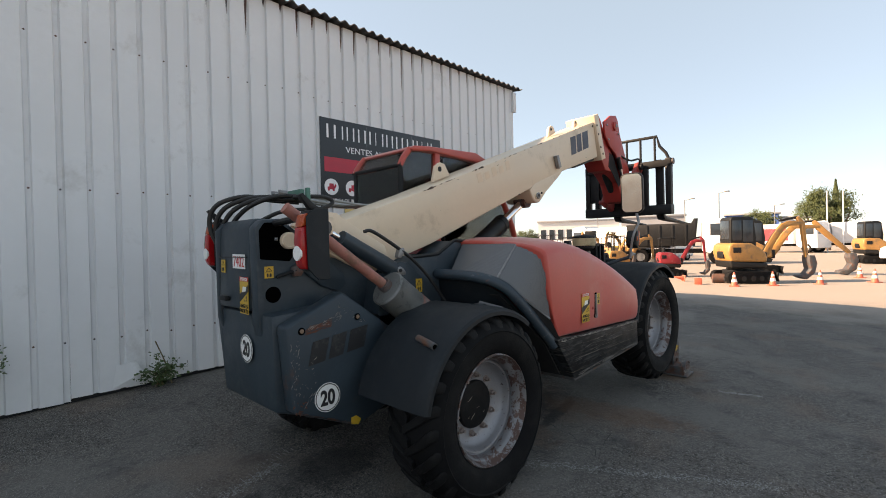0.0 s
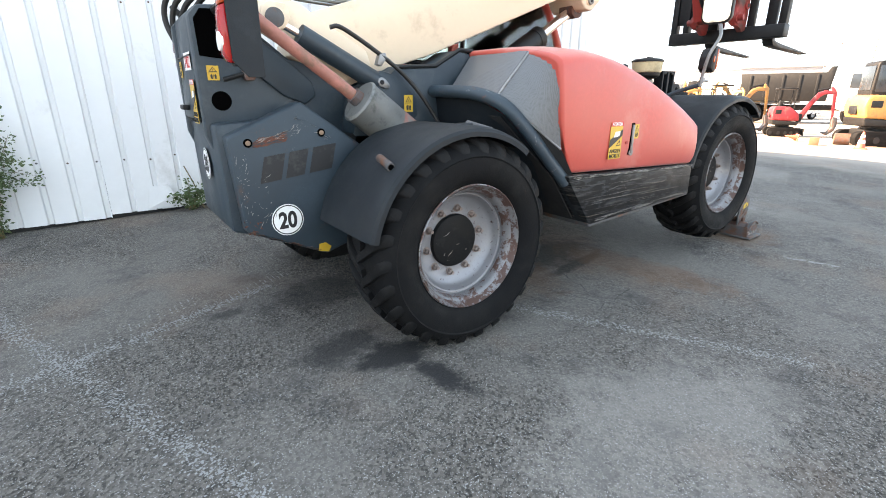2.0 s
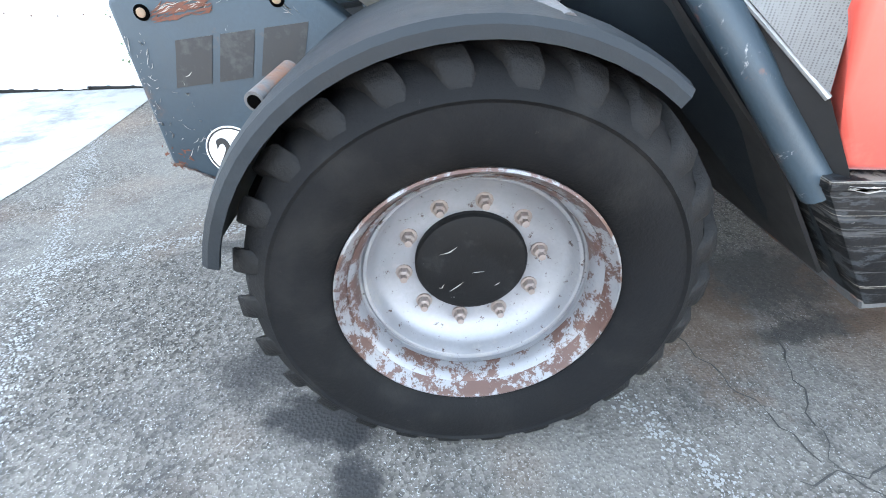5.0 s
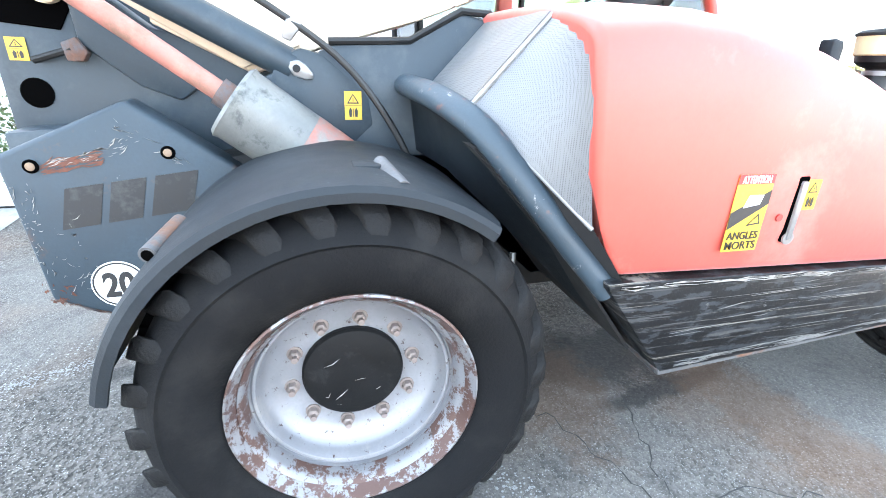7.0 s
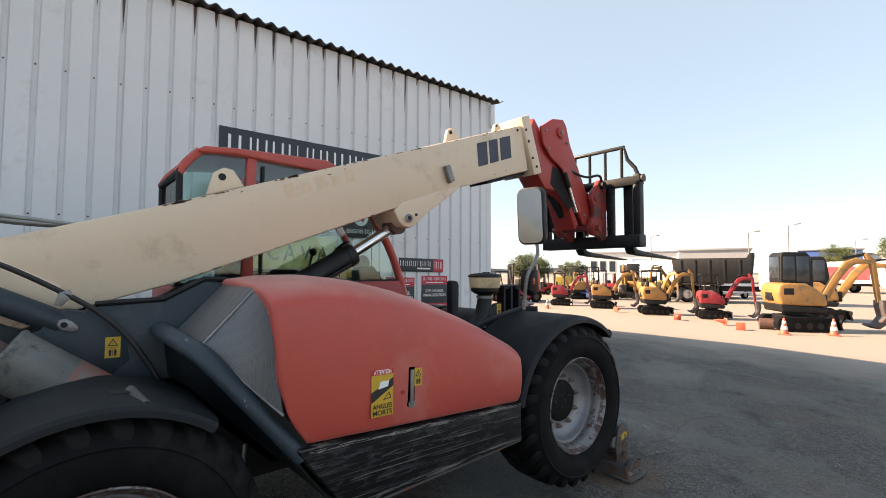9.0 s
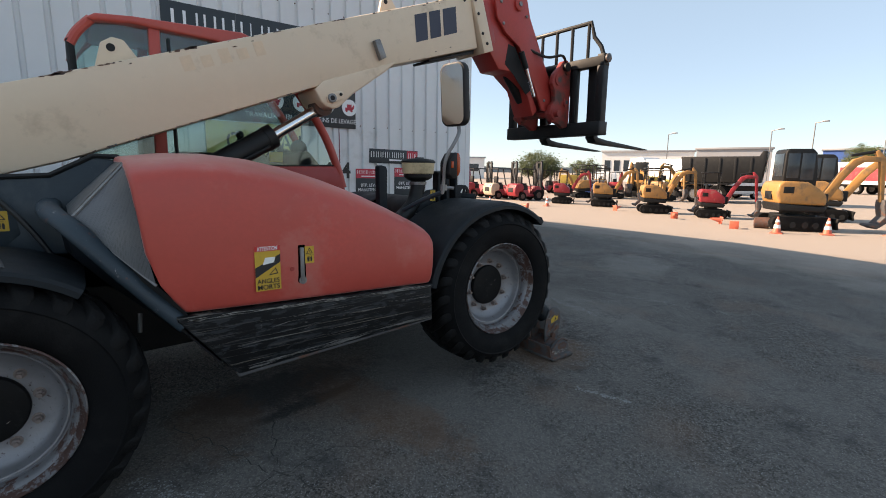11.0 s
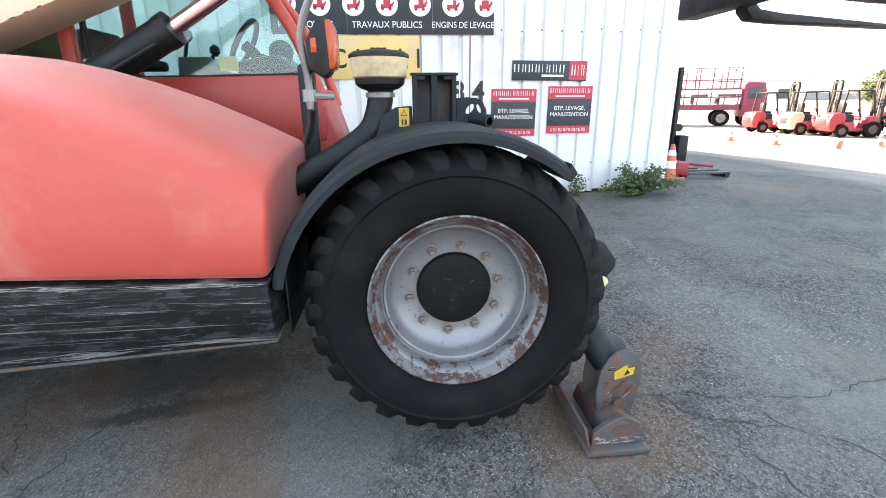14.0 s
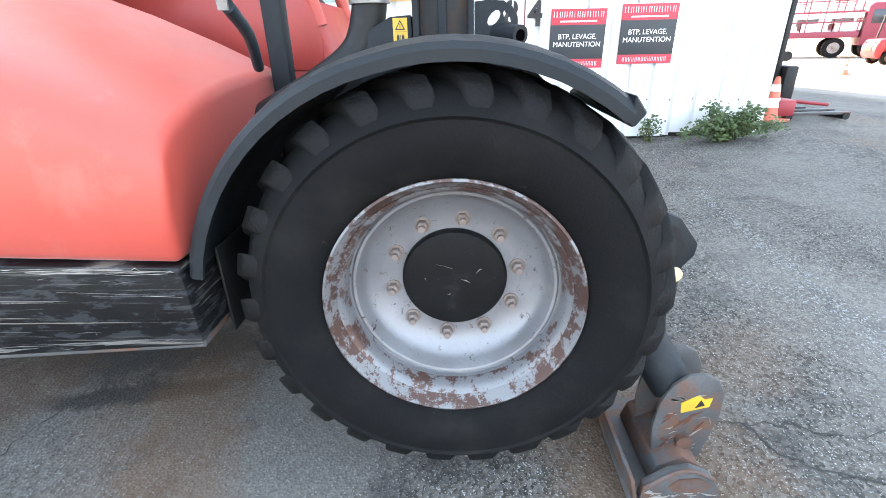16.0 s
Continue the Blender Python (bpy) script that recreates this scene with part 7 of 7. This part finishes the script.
def dump_truck():
    d = thing("dump_truck", "black tipper truck with white cab parked in the sun", "truck")
    part("chassis", box(-2.6, 3.6, -0.5, 0.5, 0.75, 1.05, 0.03), BLACKP, d)
    sk = part("tipper_body", prism([(-2.7, 1.25), (-2.9, 2.8), (1.2, 2.8), (1.35, 3.1), (1.6, 3.1), (1.4, 1.25)], -1.25, 1.25, 0.04), BLACKP, d, "black steel tipper body")
    for x in (-2.4, -1.6, -0.8, 0.0, 0.8):
        for y in (-1.29, 1.25):
            part("rib", box(x, x + 0.12, y, y + 0.04, 1.3, 2.7, 0.01), BLACKP, sk)
    c = part("cab", prism([(1.8, 0.9), (1.8, 2.9), (2.0, 3.05), (3.5, 3.0), (3.75, 2.1), (3.85, 0.6), (2.6, 0.6)], -1.22, 1.22, 0.08, 3), TRUCKW, d, "white truck cab")
    for y in (-1.235, 1.222):
        part("window", box(2.3, 3.4, y, y + 0.013, 1.95, 2.7, 0.004), FARGLASS, c)
    part("windscreen", prism([(3.62, 1.95), (3.6, 2.85), (3.64, 2.85), (3.82, 1.95)], -1.05, 1.05, 0.005), FARGLASS, c)
    for x in (-2.0, -0.75, 2.75):
        for y in (-1.05, 1.05):
            wheel_parts(d, x, y, 0.54, 0.36)
    part("mudguard", box(-2.6, -0.15, -1.22, 1.22, 1.1, 1.22, 0.02), BLACKP, d)
    return d


at(dump_truck(), 32.6, 8.4, -74)


def big_truck():
    d = thing("box_truck", "white lorry with red marked body", "truck")
    part("chassis", box(-4.5, 3.0, -0.5, 0.5, 0.7, 0.95, 0.03), BLACKP, d)
    part("body", box(-4.5, 0.9, -1.25, 1.25, 0.95, 3.1, 0.05), TRUCKW, d)
    part("body_stripe", box(-4.0, 0.4, -1.258, -1.252, 1.3, 2.6, 0), EXRED, d)
    c = part("cab", prism([(1.1, 0.8), (1.1, 3.0), (1.4, 3.35), (2.9, 3.2), (3.1, 2.1), (3.15, 0.5), (1.6, 0.5)], -1.22, 1.22, 0.08, 3), TRUCKW, d)
    for y in (-1.235, 1.222):
        part("window", box(1.6, 2.8, y, y + 0.013, 1.9, 2.7, 0.004), FARGLASS, c)
    part("windscreen", prism([(2.95, 1.95), (2.88, 2.9), (2.93, 2.9), (3.13, 1.95)], -1.05, 1.05, 0.005), FARGLASS, c)
    for x in (-3.6, -2.3, 2.1):
        for y in (-1.05, 1.05):
            wheel_parts(d, x, y, 0.5, 0.34)
    return d


bt = at(big_truck(), 62.0, 1.2, 100)
copy_thing(bt, place(60.0, 5.2, -112))
copy_thing(bt, place(46.0, 20.0, 80))


def van():
    v = thing("panel_van", "small white van parked at the back of the yard", "van")
    part("body", prism([(-2.1, 0.35), (-2.15, 1.0), (-2.0, 1.75), (-1.8, 1.82), (0.5, 1.82), (0.8, 1.75), (1.35, 1.1), (2.0, 0.95), (2.15, 0.7), (2.15, 0.35)], -0.85, 0.85, 0.08, 3), TRUCKW, v)
    for y in (-0.862, 0.85):
        part("window", prism([(0.1, 1.12), (0.12, 1.65), (0.7, 1.65), (1.15, 1.12)], y, y + 0.012, 0.003), FARGLASS, v)
    part("windscreen", prism([(0.85, 1.7), (1.38, 1.13), (1.42, 1.13), (0.89, 1.7)], -0.7, 0.7, 0.003), FARGLASS, v)
    for x in (-1.4, 1.4):
        for y in (-0.75, 0.75):
            wheel_parts(v, x, y, 0.31, 0.2)
    return v


vn = at(van(), 45.0, -5.2, 175)
copy_thing(vn, place(44.0, 14.0, 100))
copy_thing(vn, place(52.0, -9.0, 160))


def transporter():
    t = thing("transport_trailer", "crimson two-deck transport trailer with pale rails", "trailer")
    part("deck", box(-5.5, 4.5, -1.25, 1.25, 1.0, 1.3, 0.03), TRAILM, t, "crimson lower deck")
    part("upper_deck", box(-5.5, 4.5, -1.25, 1.25, 2.2, 2.3, 0.02), TRAILM, t)
    for y in (-1.24, 1.2):
        for i in range(14):
            x = -5.4 + 0.75 * i
            part("stake", box(x, x + 0.06, y, y + 0.04, 1.3, 3.5, 0), TRAILM, t)
        for i in range(7):
            part("side_sheet", box(-5.3 + 1.45 * i, -4.1 + 1.45 * i, y + 0.01, y + 0.03, 2.4 if i % 3 else 2.82, 3.4 if i % 2 else 3.1, 0), TRUCKW, t)
            part("side_sheet", box(-5.3 + 1.45 * i, -4.2 + 1.45 * i, y + 0.012, y + 0.028, 1.36, 1.72, 0), TRUCKW, t)
        part("pale_band", box(-5.5, 4.5, y, y + 0.04, 1.95, 2.2, 0), TRUCKW, t)
        for z in (1.75, 2.75, 3.45):
            part("rail", box(-5.5, 4.5, y, y + 0.04, z, z + 0.06, 0), TRAILM, t)
    c = part("cab", prism([(4.6, 0.6), (4.6, 2.5), (4.8, 2.65), (5.7, 2.6), (5.9, 1.8), (5.95, 0.5)], -1.22, 1.22, 0.08, 3), TRAILM, t, "crimson tractor cab")
    for y in (-1.235, 1.222):
        part("window", box(4.85, 5.6, y, y + 0.013, 1.65, 2.3, 0.004), FARGLASS, c)
    for x in (-4.0, -2.7, 5.2, 3.6):
        for y in (-1.0, 1.0):
            wheel_parts(t, x, y, 0.5, 0.34)
    return t


at(transporter(), 20.6, 28.6, -28)


def cone(fallen=False):
    c = thing("traffic_cone", "orange traffic cone with white bands" if not fallen else "faded red cone lying on its side", "cone", "traffic cones")
    part("base", box(-0.18, 0.18, -0.18, 0.18, 0.0, 0.035, 0.01), CONEM, c)
    part("cone_body", lathe([(0.13, 0.035), (0.03, 0.52), (0.02, 0.53)], (0, 0, 0), "z", 20), CONEM, c)
    if not fallen:
        part("band", lathe([(0.107, 0.17), (0.085, 0.28)], (0, 0, 0), "z", 20, cap=False), WHITE, c, "white reflective band")
        part("band", lathe([(0.068, 0.36), (0.05, 0.44)], (0, 0, 0), "z", 20, cap=False), WHITE, c, "white reflective band")
    return c


cn = at(cone(), 16.8, 1.2, 10, 0.86, 1.1)
for x, y in ((17.7, 0.2), (19.0, -1.0), (22.8, -1.9), (20.6, -2.4), (26.0, -4.6), (29.0, -5.4), (32.0, -6.0), (34.0, -6.5), (16.6, 13.4), (16.3, 15.4), (19.4, 12.1)):
    copy_thing(cn, place(x, y, 37 * x))
fc = cone(True)
fc.matrix_basis = Matrix.Translation((16.9, 2.4, FAR + 0.125)) @ Euler((0, radians(80), radians(15))).to_matrix().to_4x4() @ Matrix.Scale(0.72, 4)
for x, y in ((18.2, 3.3), (18.7, 5.2), (20.0, 8.6), (17.4, 11.6)):
    copy_thing(fc, Matrix.Translation((x, y, FAR + 0.125)) @ Euler((0, radians(80), radians(40 * y))).to_matrix().to_4x4())


# spare drums and rollers beside the digger
def drum(x, y):
    d = tagged(part("steel_drum", lathe([(0.08, -0.22), (0.18, -0.2), (0.18, 0.2), (0.08, 0.22)], (0, 0, 0.18), n=20), RUST), "rusty steel roller lying on the yard", "roller", "rollers")
    d.matrix_basis = place(x, y, 20)


drum(18.0, 2.0)


# ---- trees, poles, buildings, far hills ----
def tree(x, y, height, radius, trunk_h, clumps, seed, label):
    rnd = random.Random(seed)
    t = thing("tree", label, "tree")
    z0 = gz(x, y)
    part("trunk", pipe([(x, y, z0 - 0.1), (x + 0.15, y, z0 + trunk_h * 0.6), (x + 0.05, y, z0 + trunk_h + 0.6)], 0.3, 10, 4, radii=[0.34 - 0.02 * i for i in range(9)]), BARK, t)
    for k in range(6):
        q = k * 1.05 + rnd.random()
        part("limb", pipe([(x, y, z0 + trunk_h * 0.8), (x + 0.4 * radius * math.cos(q), y + 0.4 * radius * math.sin(q), z0 + trunk_h + 0.5), (x + 0.75 * radius * math.cos(q), y + 0.75 * radius * math.sin(q), z0 + (height + trunk_h) / 2)], 0.1, 6, 3), BARK, t)
    b = bmesh.new()
    cz = z0 + (height + trunk_h) / 2
    cen = []
    for k in range(clumps):
        while True:
            p = Vector((rnd.uniform(-1, 1), rnd.uniform(-1, 1), rnd.uniform(-1, 1)))
            if 0.25 < p.length < 1:
                break
        cen.append(Vector((x + p.x * radius, y + p.y * radius, cz + p.z * (height - trunk_h) / 2 * (0.75 + 0.35 * rnd.random()))))
    for c in cen:
        s = radius * rnd.uniform(0.14, 0.27)
        for j in range(170):
            d = Vector((rnd.gauss(0, 1), rnd.gauss(0, 1), rnd.gauss(0, 0.7))) * s * 0.6
            u = Vector((rnd.gauss(0, 1), rnd.gauss(0, 1), rnd.gauss(0, 1))).normalized() * s * rnd.uniform(0.1, 0.24)
            v = u.orthogonal().normalized() * u.length * 0.5
            q = c + d
            b.faces.new([b.verts.new(q - u), b.verts.new(q + v), b.verts.new(q + u), b.verts.new(q - v)])
    part("crown", b, TREELEAF, t, smooth=0, kind="stuff")
    return t


def cypress(x, y, height, radius, seed):
    """Slim spire of small dark leaf tufts round a straight trunk."""
    rnd = random.Random(seed)
    t = thing("tree", "slim dark cypress behind the pine", "tree")
    z0 = gz(x, y)
    part("trunk", rod((x, y, z0 - 0.1), (x, y, z0 + height * 0.9), 0.12, 8), BARK, t)
    b = bmesh.new()
    for k in range(5200):
        f = rnd.random() ** 0.8
        r = radius * (1 - f) ** 0.6 * min(1, 0.5 + f * 4) * math.sqrt(rnd.random()) * rnd.uniform(0.8, 1.12)
        a = rnd.uniform(0, 2 * math.pi)
        q = Vector((x + r * math.cos(a), y + r * math.sin(a), z0 + 0.4 + f * (height - 0.4)))
        u = Vector((rnd.gauss(0, 0.5), rnd.gauss(0, 0.5), 1)).normalized() * rnd.uniform(0.08, 0.2)
        v = u.orthogonal().normalized() * u.length * 0.4
        b.faces.new([b.verts.new(q - u), b.verts.new(q + v), b.verts.new(q + u), b.verts.new(q - v)])
    part("crown", b, TREELEAF, t, smooth=0, kind="stuff")


def polar(az, d, eye=(-0.07, -3.5)):
    return eye[0] + d * math.cos(radians(az)), eye[1] + d * math.sin(radians(az))


tree(*polar(5.3, 70), 7.6, 2.9, 1.7, 95, 1, "broad green pine behind the parked lorries")
cypress(*polar(4.5, 92), 10.4, 0.85, 2)
tree(*polar(10.5, 110), 7.6, 3.2, 2.2, 60, 3, "distant round green tree")
tree(*polar(40.2, 62), 4.3, 2.6, 0.8, 110, 4, "dusty green tree behind the forklifts")
tree(*polar(35.5, 84), 4.2, 2.2, 1.0, 60, 5, "dusty green tree behind the forklifts")
tree(*polar(-3.0, 140), 7.0, 4.5, 1.0, 70, 6, "distant green tree beyond the yard")
tree(*polar(-6.0, 130), 8.0, 5.0, 1.0, 70, 7, "distant green tree beyond the yard")


def street_lamp(az, d, top, arm=True):
    x, y = polar(az, d)
    s = thing("street_lamp", "grey street lamp pole beyond the yard" if arm else "plain pale flag pole beyond the yard", "lamp post" if arm else "flag pole", "poles")
    part("pole", rod((x, y, FAR), (x, y, top), 0.07 if arm else 0.05, 8), STEEL if arm else TRUCKW, s)
    if arm:
        part("arm", rod((x, y, top), (x - 0.3, y - 1.0, top + 0.12), 0.06, 8), STEEL, s)
        part("lamp_head", box(x - 0.5, x - 0.1, y - 1.5, y - 0.8, top + 0.06, top + 0.22, 0.04), STEEL, s)


for az, d, top in ((17.6, 80, 7.7), (14.3, 80, 8.5), (-0.9, 75, 8.3), (26.8, 85, 7.9), (9.3, 95, 7.0)):
    street_lamp(az, d, top)
for az, d, top in ((5.4, 60, 6.3), (4.2, 60, 6.4)):
    street_lamp(az, d, top, False)


def far_building(az0, az1, d, top, m, label, windows=0, depth=14):
    (x0, y0), (x1, y1) = polar(az0, d), polar(az1, d)
    mid, L = Vector(((x0 + x1) / 2, (y0 + y1) / 2, 0)), math.hypot(x1 - x0, y1 - y0)
    turn = math.degrees(math.atan2(y1 - y0, x1 - x0))
    b = thing("commercial_building", label, "building", "far buildings")
    part("wall", box(-L / 2, L / 2, -depth, 0, FAR - 0.3, top, 0), m, b)
    part("roof", box(-L / 2 - 0.3, L / 2 + 0.3, -depth - 0.3, 0.3, top, top + 0.35, 0.02), GREYW, b)
    for k in range(windows):
        x = -L / 2 + (k + 0.6) * L / (windows + 0.2)
        w = part("window", box(x - L / windows * 0.3, x + L / windows * 0.3, 0.01, 0.06, top * 0.35, top * 0.72, 0), FARGLASS, b)
    part("door", box(-L * 0.1, -L * 0.1 + 2.2, 0.012, 0.07, FAR, 2.4, 0), GREYW, b)
    b.matrix_basis = Matrix.Translation(mid) @ Matrix.Rotation(radians(turn), 4, "Z")
    # the front looks back to the yard
    n = Matrix.Rotation(radians(turn), 3, "Z") @ Vector((0, 1, 0))
    if n.dot(mid) > 0:
        b.matrix_basis = b.matrix_basis @ Matrix.Rotation(math.pi, 4, "Z")
    return b


far_building(33.5, 24.2, 110, 6.2, WHITEW, "long white commercial building far off", 9)
far_building(24.0, 17.4, 105, 6.4, GREYW, "grey commercial building far off", 7)
far_building(13.5, 8.8, 120, 6.6, BLUEM, "blue and white commercial building far off", 4)
far_building(8.7, 5.2, 125, 5.8, WHITEW, "white commercial building far off", 4)
far_building(-1.0, -7.0, 150, 3.8, WHITEW, "low white commercial building far off", 6)
far_building(62, 47, 120, 5.0, WHITEW, "low white commercial building far off", 6)

hb = bmesh.new()
rnd = random.Random(12)
for k in range(2600):
    az, dd = rnd.uniform(-7.0, -3.2), rnd.uniform(74, 78)
    x, y = polar(az, dd)
    p = Vector((x, y, FAR + rnd.uniform(0, 2.0)))
    u = Vector((rnd.gauss(0, 1), rnd.gauss(0, 1), rnd.gauss(0, 1))).normalized() * 0.3
    v = u.orthogonal() * 0.6
    hb.faces.new([hb.verts.new(p - u), hb.verts.new(p + v), hb.verts.new(p + u), hb.verts.new(p - v)])
tagged(part("hedge", hb, HEDGE, smooth=0), "clipped green hedge at the yard edge", "hedge", kind="stuff")

bm = bmesh.new()
lo, hi = [], []
for i in range(61):
    az = -30 + 2.2 * i
    x, y = polar(az, 1800)
    h = 22 + 26 * noise.noise(Vector((az * 0.06, 3.1, 0))) + 8 * noise.noise(Vector((az * 0.25, 7.7, 0)))
    h *= clamp((az - 18) / 14, 0.25, 1.0)
    lo.append(bm.verts.new((x, y, -10)))
    hi.append(bm.verts.new((x, y, max(3, h))))
for i in range(60):
    bm.faces.new((lo[i], lo[i + 1], hi[i + 1], hi[i]))
tagged(part("backdrop", bm, HILL, smooth=0), "low hazy hills on the horizon", "hills", kind="structure")

# ---- beside the hall corner: lift mast, cone, pallet truck ----
ms = thing("lift_mast", "black steel lift mast standing behind the hall corner", "lift mast")
mx, my = 7.05, 4.4
mz = gz(mx, my)
for x in (mx - 0.09, mx + 0.03):
    part("mast_rail", box(x, x + 0.06, my - 0.05, my + 0.05, mz, mz + 1.55, 0.008), BLACKP, ms)
for z in (0.15, 0.9, 1.48):
    part("cross_bar", box(mx - 0.09, mx + 0.09, my - 0.02, my + 0.02, mz + z, mz + z + 0.06, 0.005), BLACKP, ms)
part("motor_box", box(mx + 0.1, mx + 0.26, my - 0.15, my + 0.15, mz + 0.05, mz + 0.55, 0.03), BLACKP, ms)
part("pulley", lathe([(0.06, my - 0.03), (0.06, my + 0.03)], (mx + 0.14, 0, mz + 0.66), n=16), BLACKP, ms)
part("base_frame", box(mx - 0.3, mx + 0.4, my - 0.25, my + 0.25, mz, mz + 0.06, 0.01), BLACKP, ms)
copy_thing(cn, place(6.72, 3.7, 20))
pj = thing("pallet_truck", "pallet truck lying flat with red frame and grey forks", "pallet truck")
px, py = 7.2, 3.75
pz = gz(px, py)
for y in (py - 0.12, py + 0.14):
    part("fork", box(px - 0.3, px + 0.42, y, y + 0.06, pz + 0.06, pz + 0.09, 0.006), STEELRUST, pj)
part("frame", box(px - 0.45, px - 0.25, py - 0.15, py + 0.28, pz + 0.05, pz + 0.24, 0.03), EXRED, pj)
part("handle", pipe([(px - 0.35, py + 0.05, pz + 0.22), (px - 0.1, py - 0.1, pz + 0.2), (px + 0.1, py - 0.15, pz + 0.18)], 0.02, 8, 4), EXRED, pj)
for x in (px - 0.3, px + 0.36):
    part("wheel", lathe([(0.04, py - 0.14), (0.04, py + 0.26)], (x, 0, pz + 0.04), n=12), BLACKP, pj)


# ---- more machines at the back of the yard ----
def scissor_lift(paint, label):
    s = thing("scissor_lift", label, "scissor lift", "lifts in the yard")
    part("chassis", box(-0.9, 0.9, -0.4, 0.4, 0.15, 0.45, 0.03), paint, s)
    for x in (-0.65, 0.65):
        for y in (-0.38, 0.38):
            wheel_parts(s, x, y, 0.2, 0.14)
    for k in range(3):
        z = 0.5 + 0.22 * k
        for a, b in ((z, z + 0.2), (z + 0.2, z)):
            for y in (-0.3, 0.3):
                part("scissor_arm", rod((-0.75, y, a), (0.75, y, b), 0.035, 6), paint, s)
    part("platform", box(-0.95, 0.95, -0.4, 0.4, 1.15, 1.22, 0.01), STEEL, s)
    for x in (-0.93, 0.0, 0.93):
        for y in (-0.38, 0.38):
            part("guard_post", rod((x, y, 1.2), (x, y, 2.25), 0.022, 6), BLACKP, s)
    for z in (1.7, 2.25):
        for y in (-0.38, 0.38):
            part("rail", rod((-0.93, y, z), (0.93, y, z), 0.022, 6), BLACKP, s)
        for x in (-0.93, 0.93):
            part("rail", rod((x, -0.38, z), (x, 0.38, z), 0.022, 6), BLACKP, s)
    return s


sl = at(scissor_lift(BLUEM, "blue scissor lift with dark guard rails"), 29.0, 15.6, 30)
copy_thing(sl, place(30.5, 17.6, 50))


def dumper():
    d = thing("site_dumper", "yellow site dumper with skip and roll bar", "dumper", "dumpers")
    part("chassis", box(-1.3, 1.2, -0.35, 0.35, 0.5, 0.75, 0.04), BLACKP, d)
    part("skip", prism([(0.1, 0.9), (0.0, 1.5), (1.9, 1.55), (1.5, 0.85)], -0.8, 0.8, 0.05), EXLEMON, d)
    part("engine_cover", prism([(-1.5, 0.7), (-1.5, 1.25), (-0.5, 1.3), (-0.3, 0.7)], -0.55, 0.55, 0.08, 3), EXLEMON, d)
    part("seat", box(-0.5, -0.1, -0.25, 0.25, 1.2, 1.6, 0.05), BLACKP, d)
    part("roll_bar", pipe([(-0.8, -0.5, 1.2), (-0.8, -0.5, 2.4), (-0.8, 0.5, 2.4), (-0.8, 0.5, 1.2)], 0.04, 8, 1), BLACKP, d)
    for x in (-0.9, 0.85):
        for y in (-0.65, 0.65):
            wheel_parts(d, x, y, 0.42, 0.32)
    return d


dm = at(dumper(), 33.0, 20.5, 200)
copy_thing(dm, place(37.0, 15.5, 120))
copy_thing(vn, place(39.0, 21.5, 30))
copy_thing(vn, place(38.0, 10.6, 160))
copy_thing(mini, place(30.0, 11.6, -100))
copy_thing(mini, place(31.8, 13.4, 60))
copy_thing(mini, place(28.2, 16.4, 150))
copy_thing(ex, place(36.0, 12.6, 140))
copy_thing(mini_red, place(29.5, 14.6, 20))
copy_thing(vn, place(39.5, 12.2, 105))
copy_thing(vn, place(36.5, -3.6, 165))
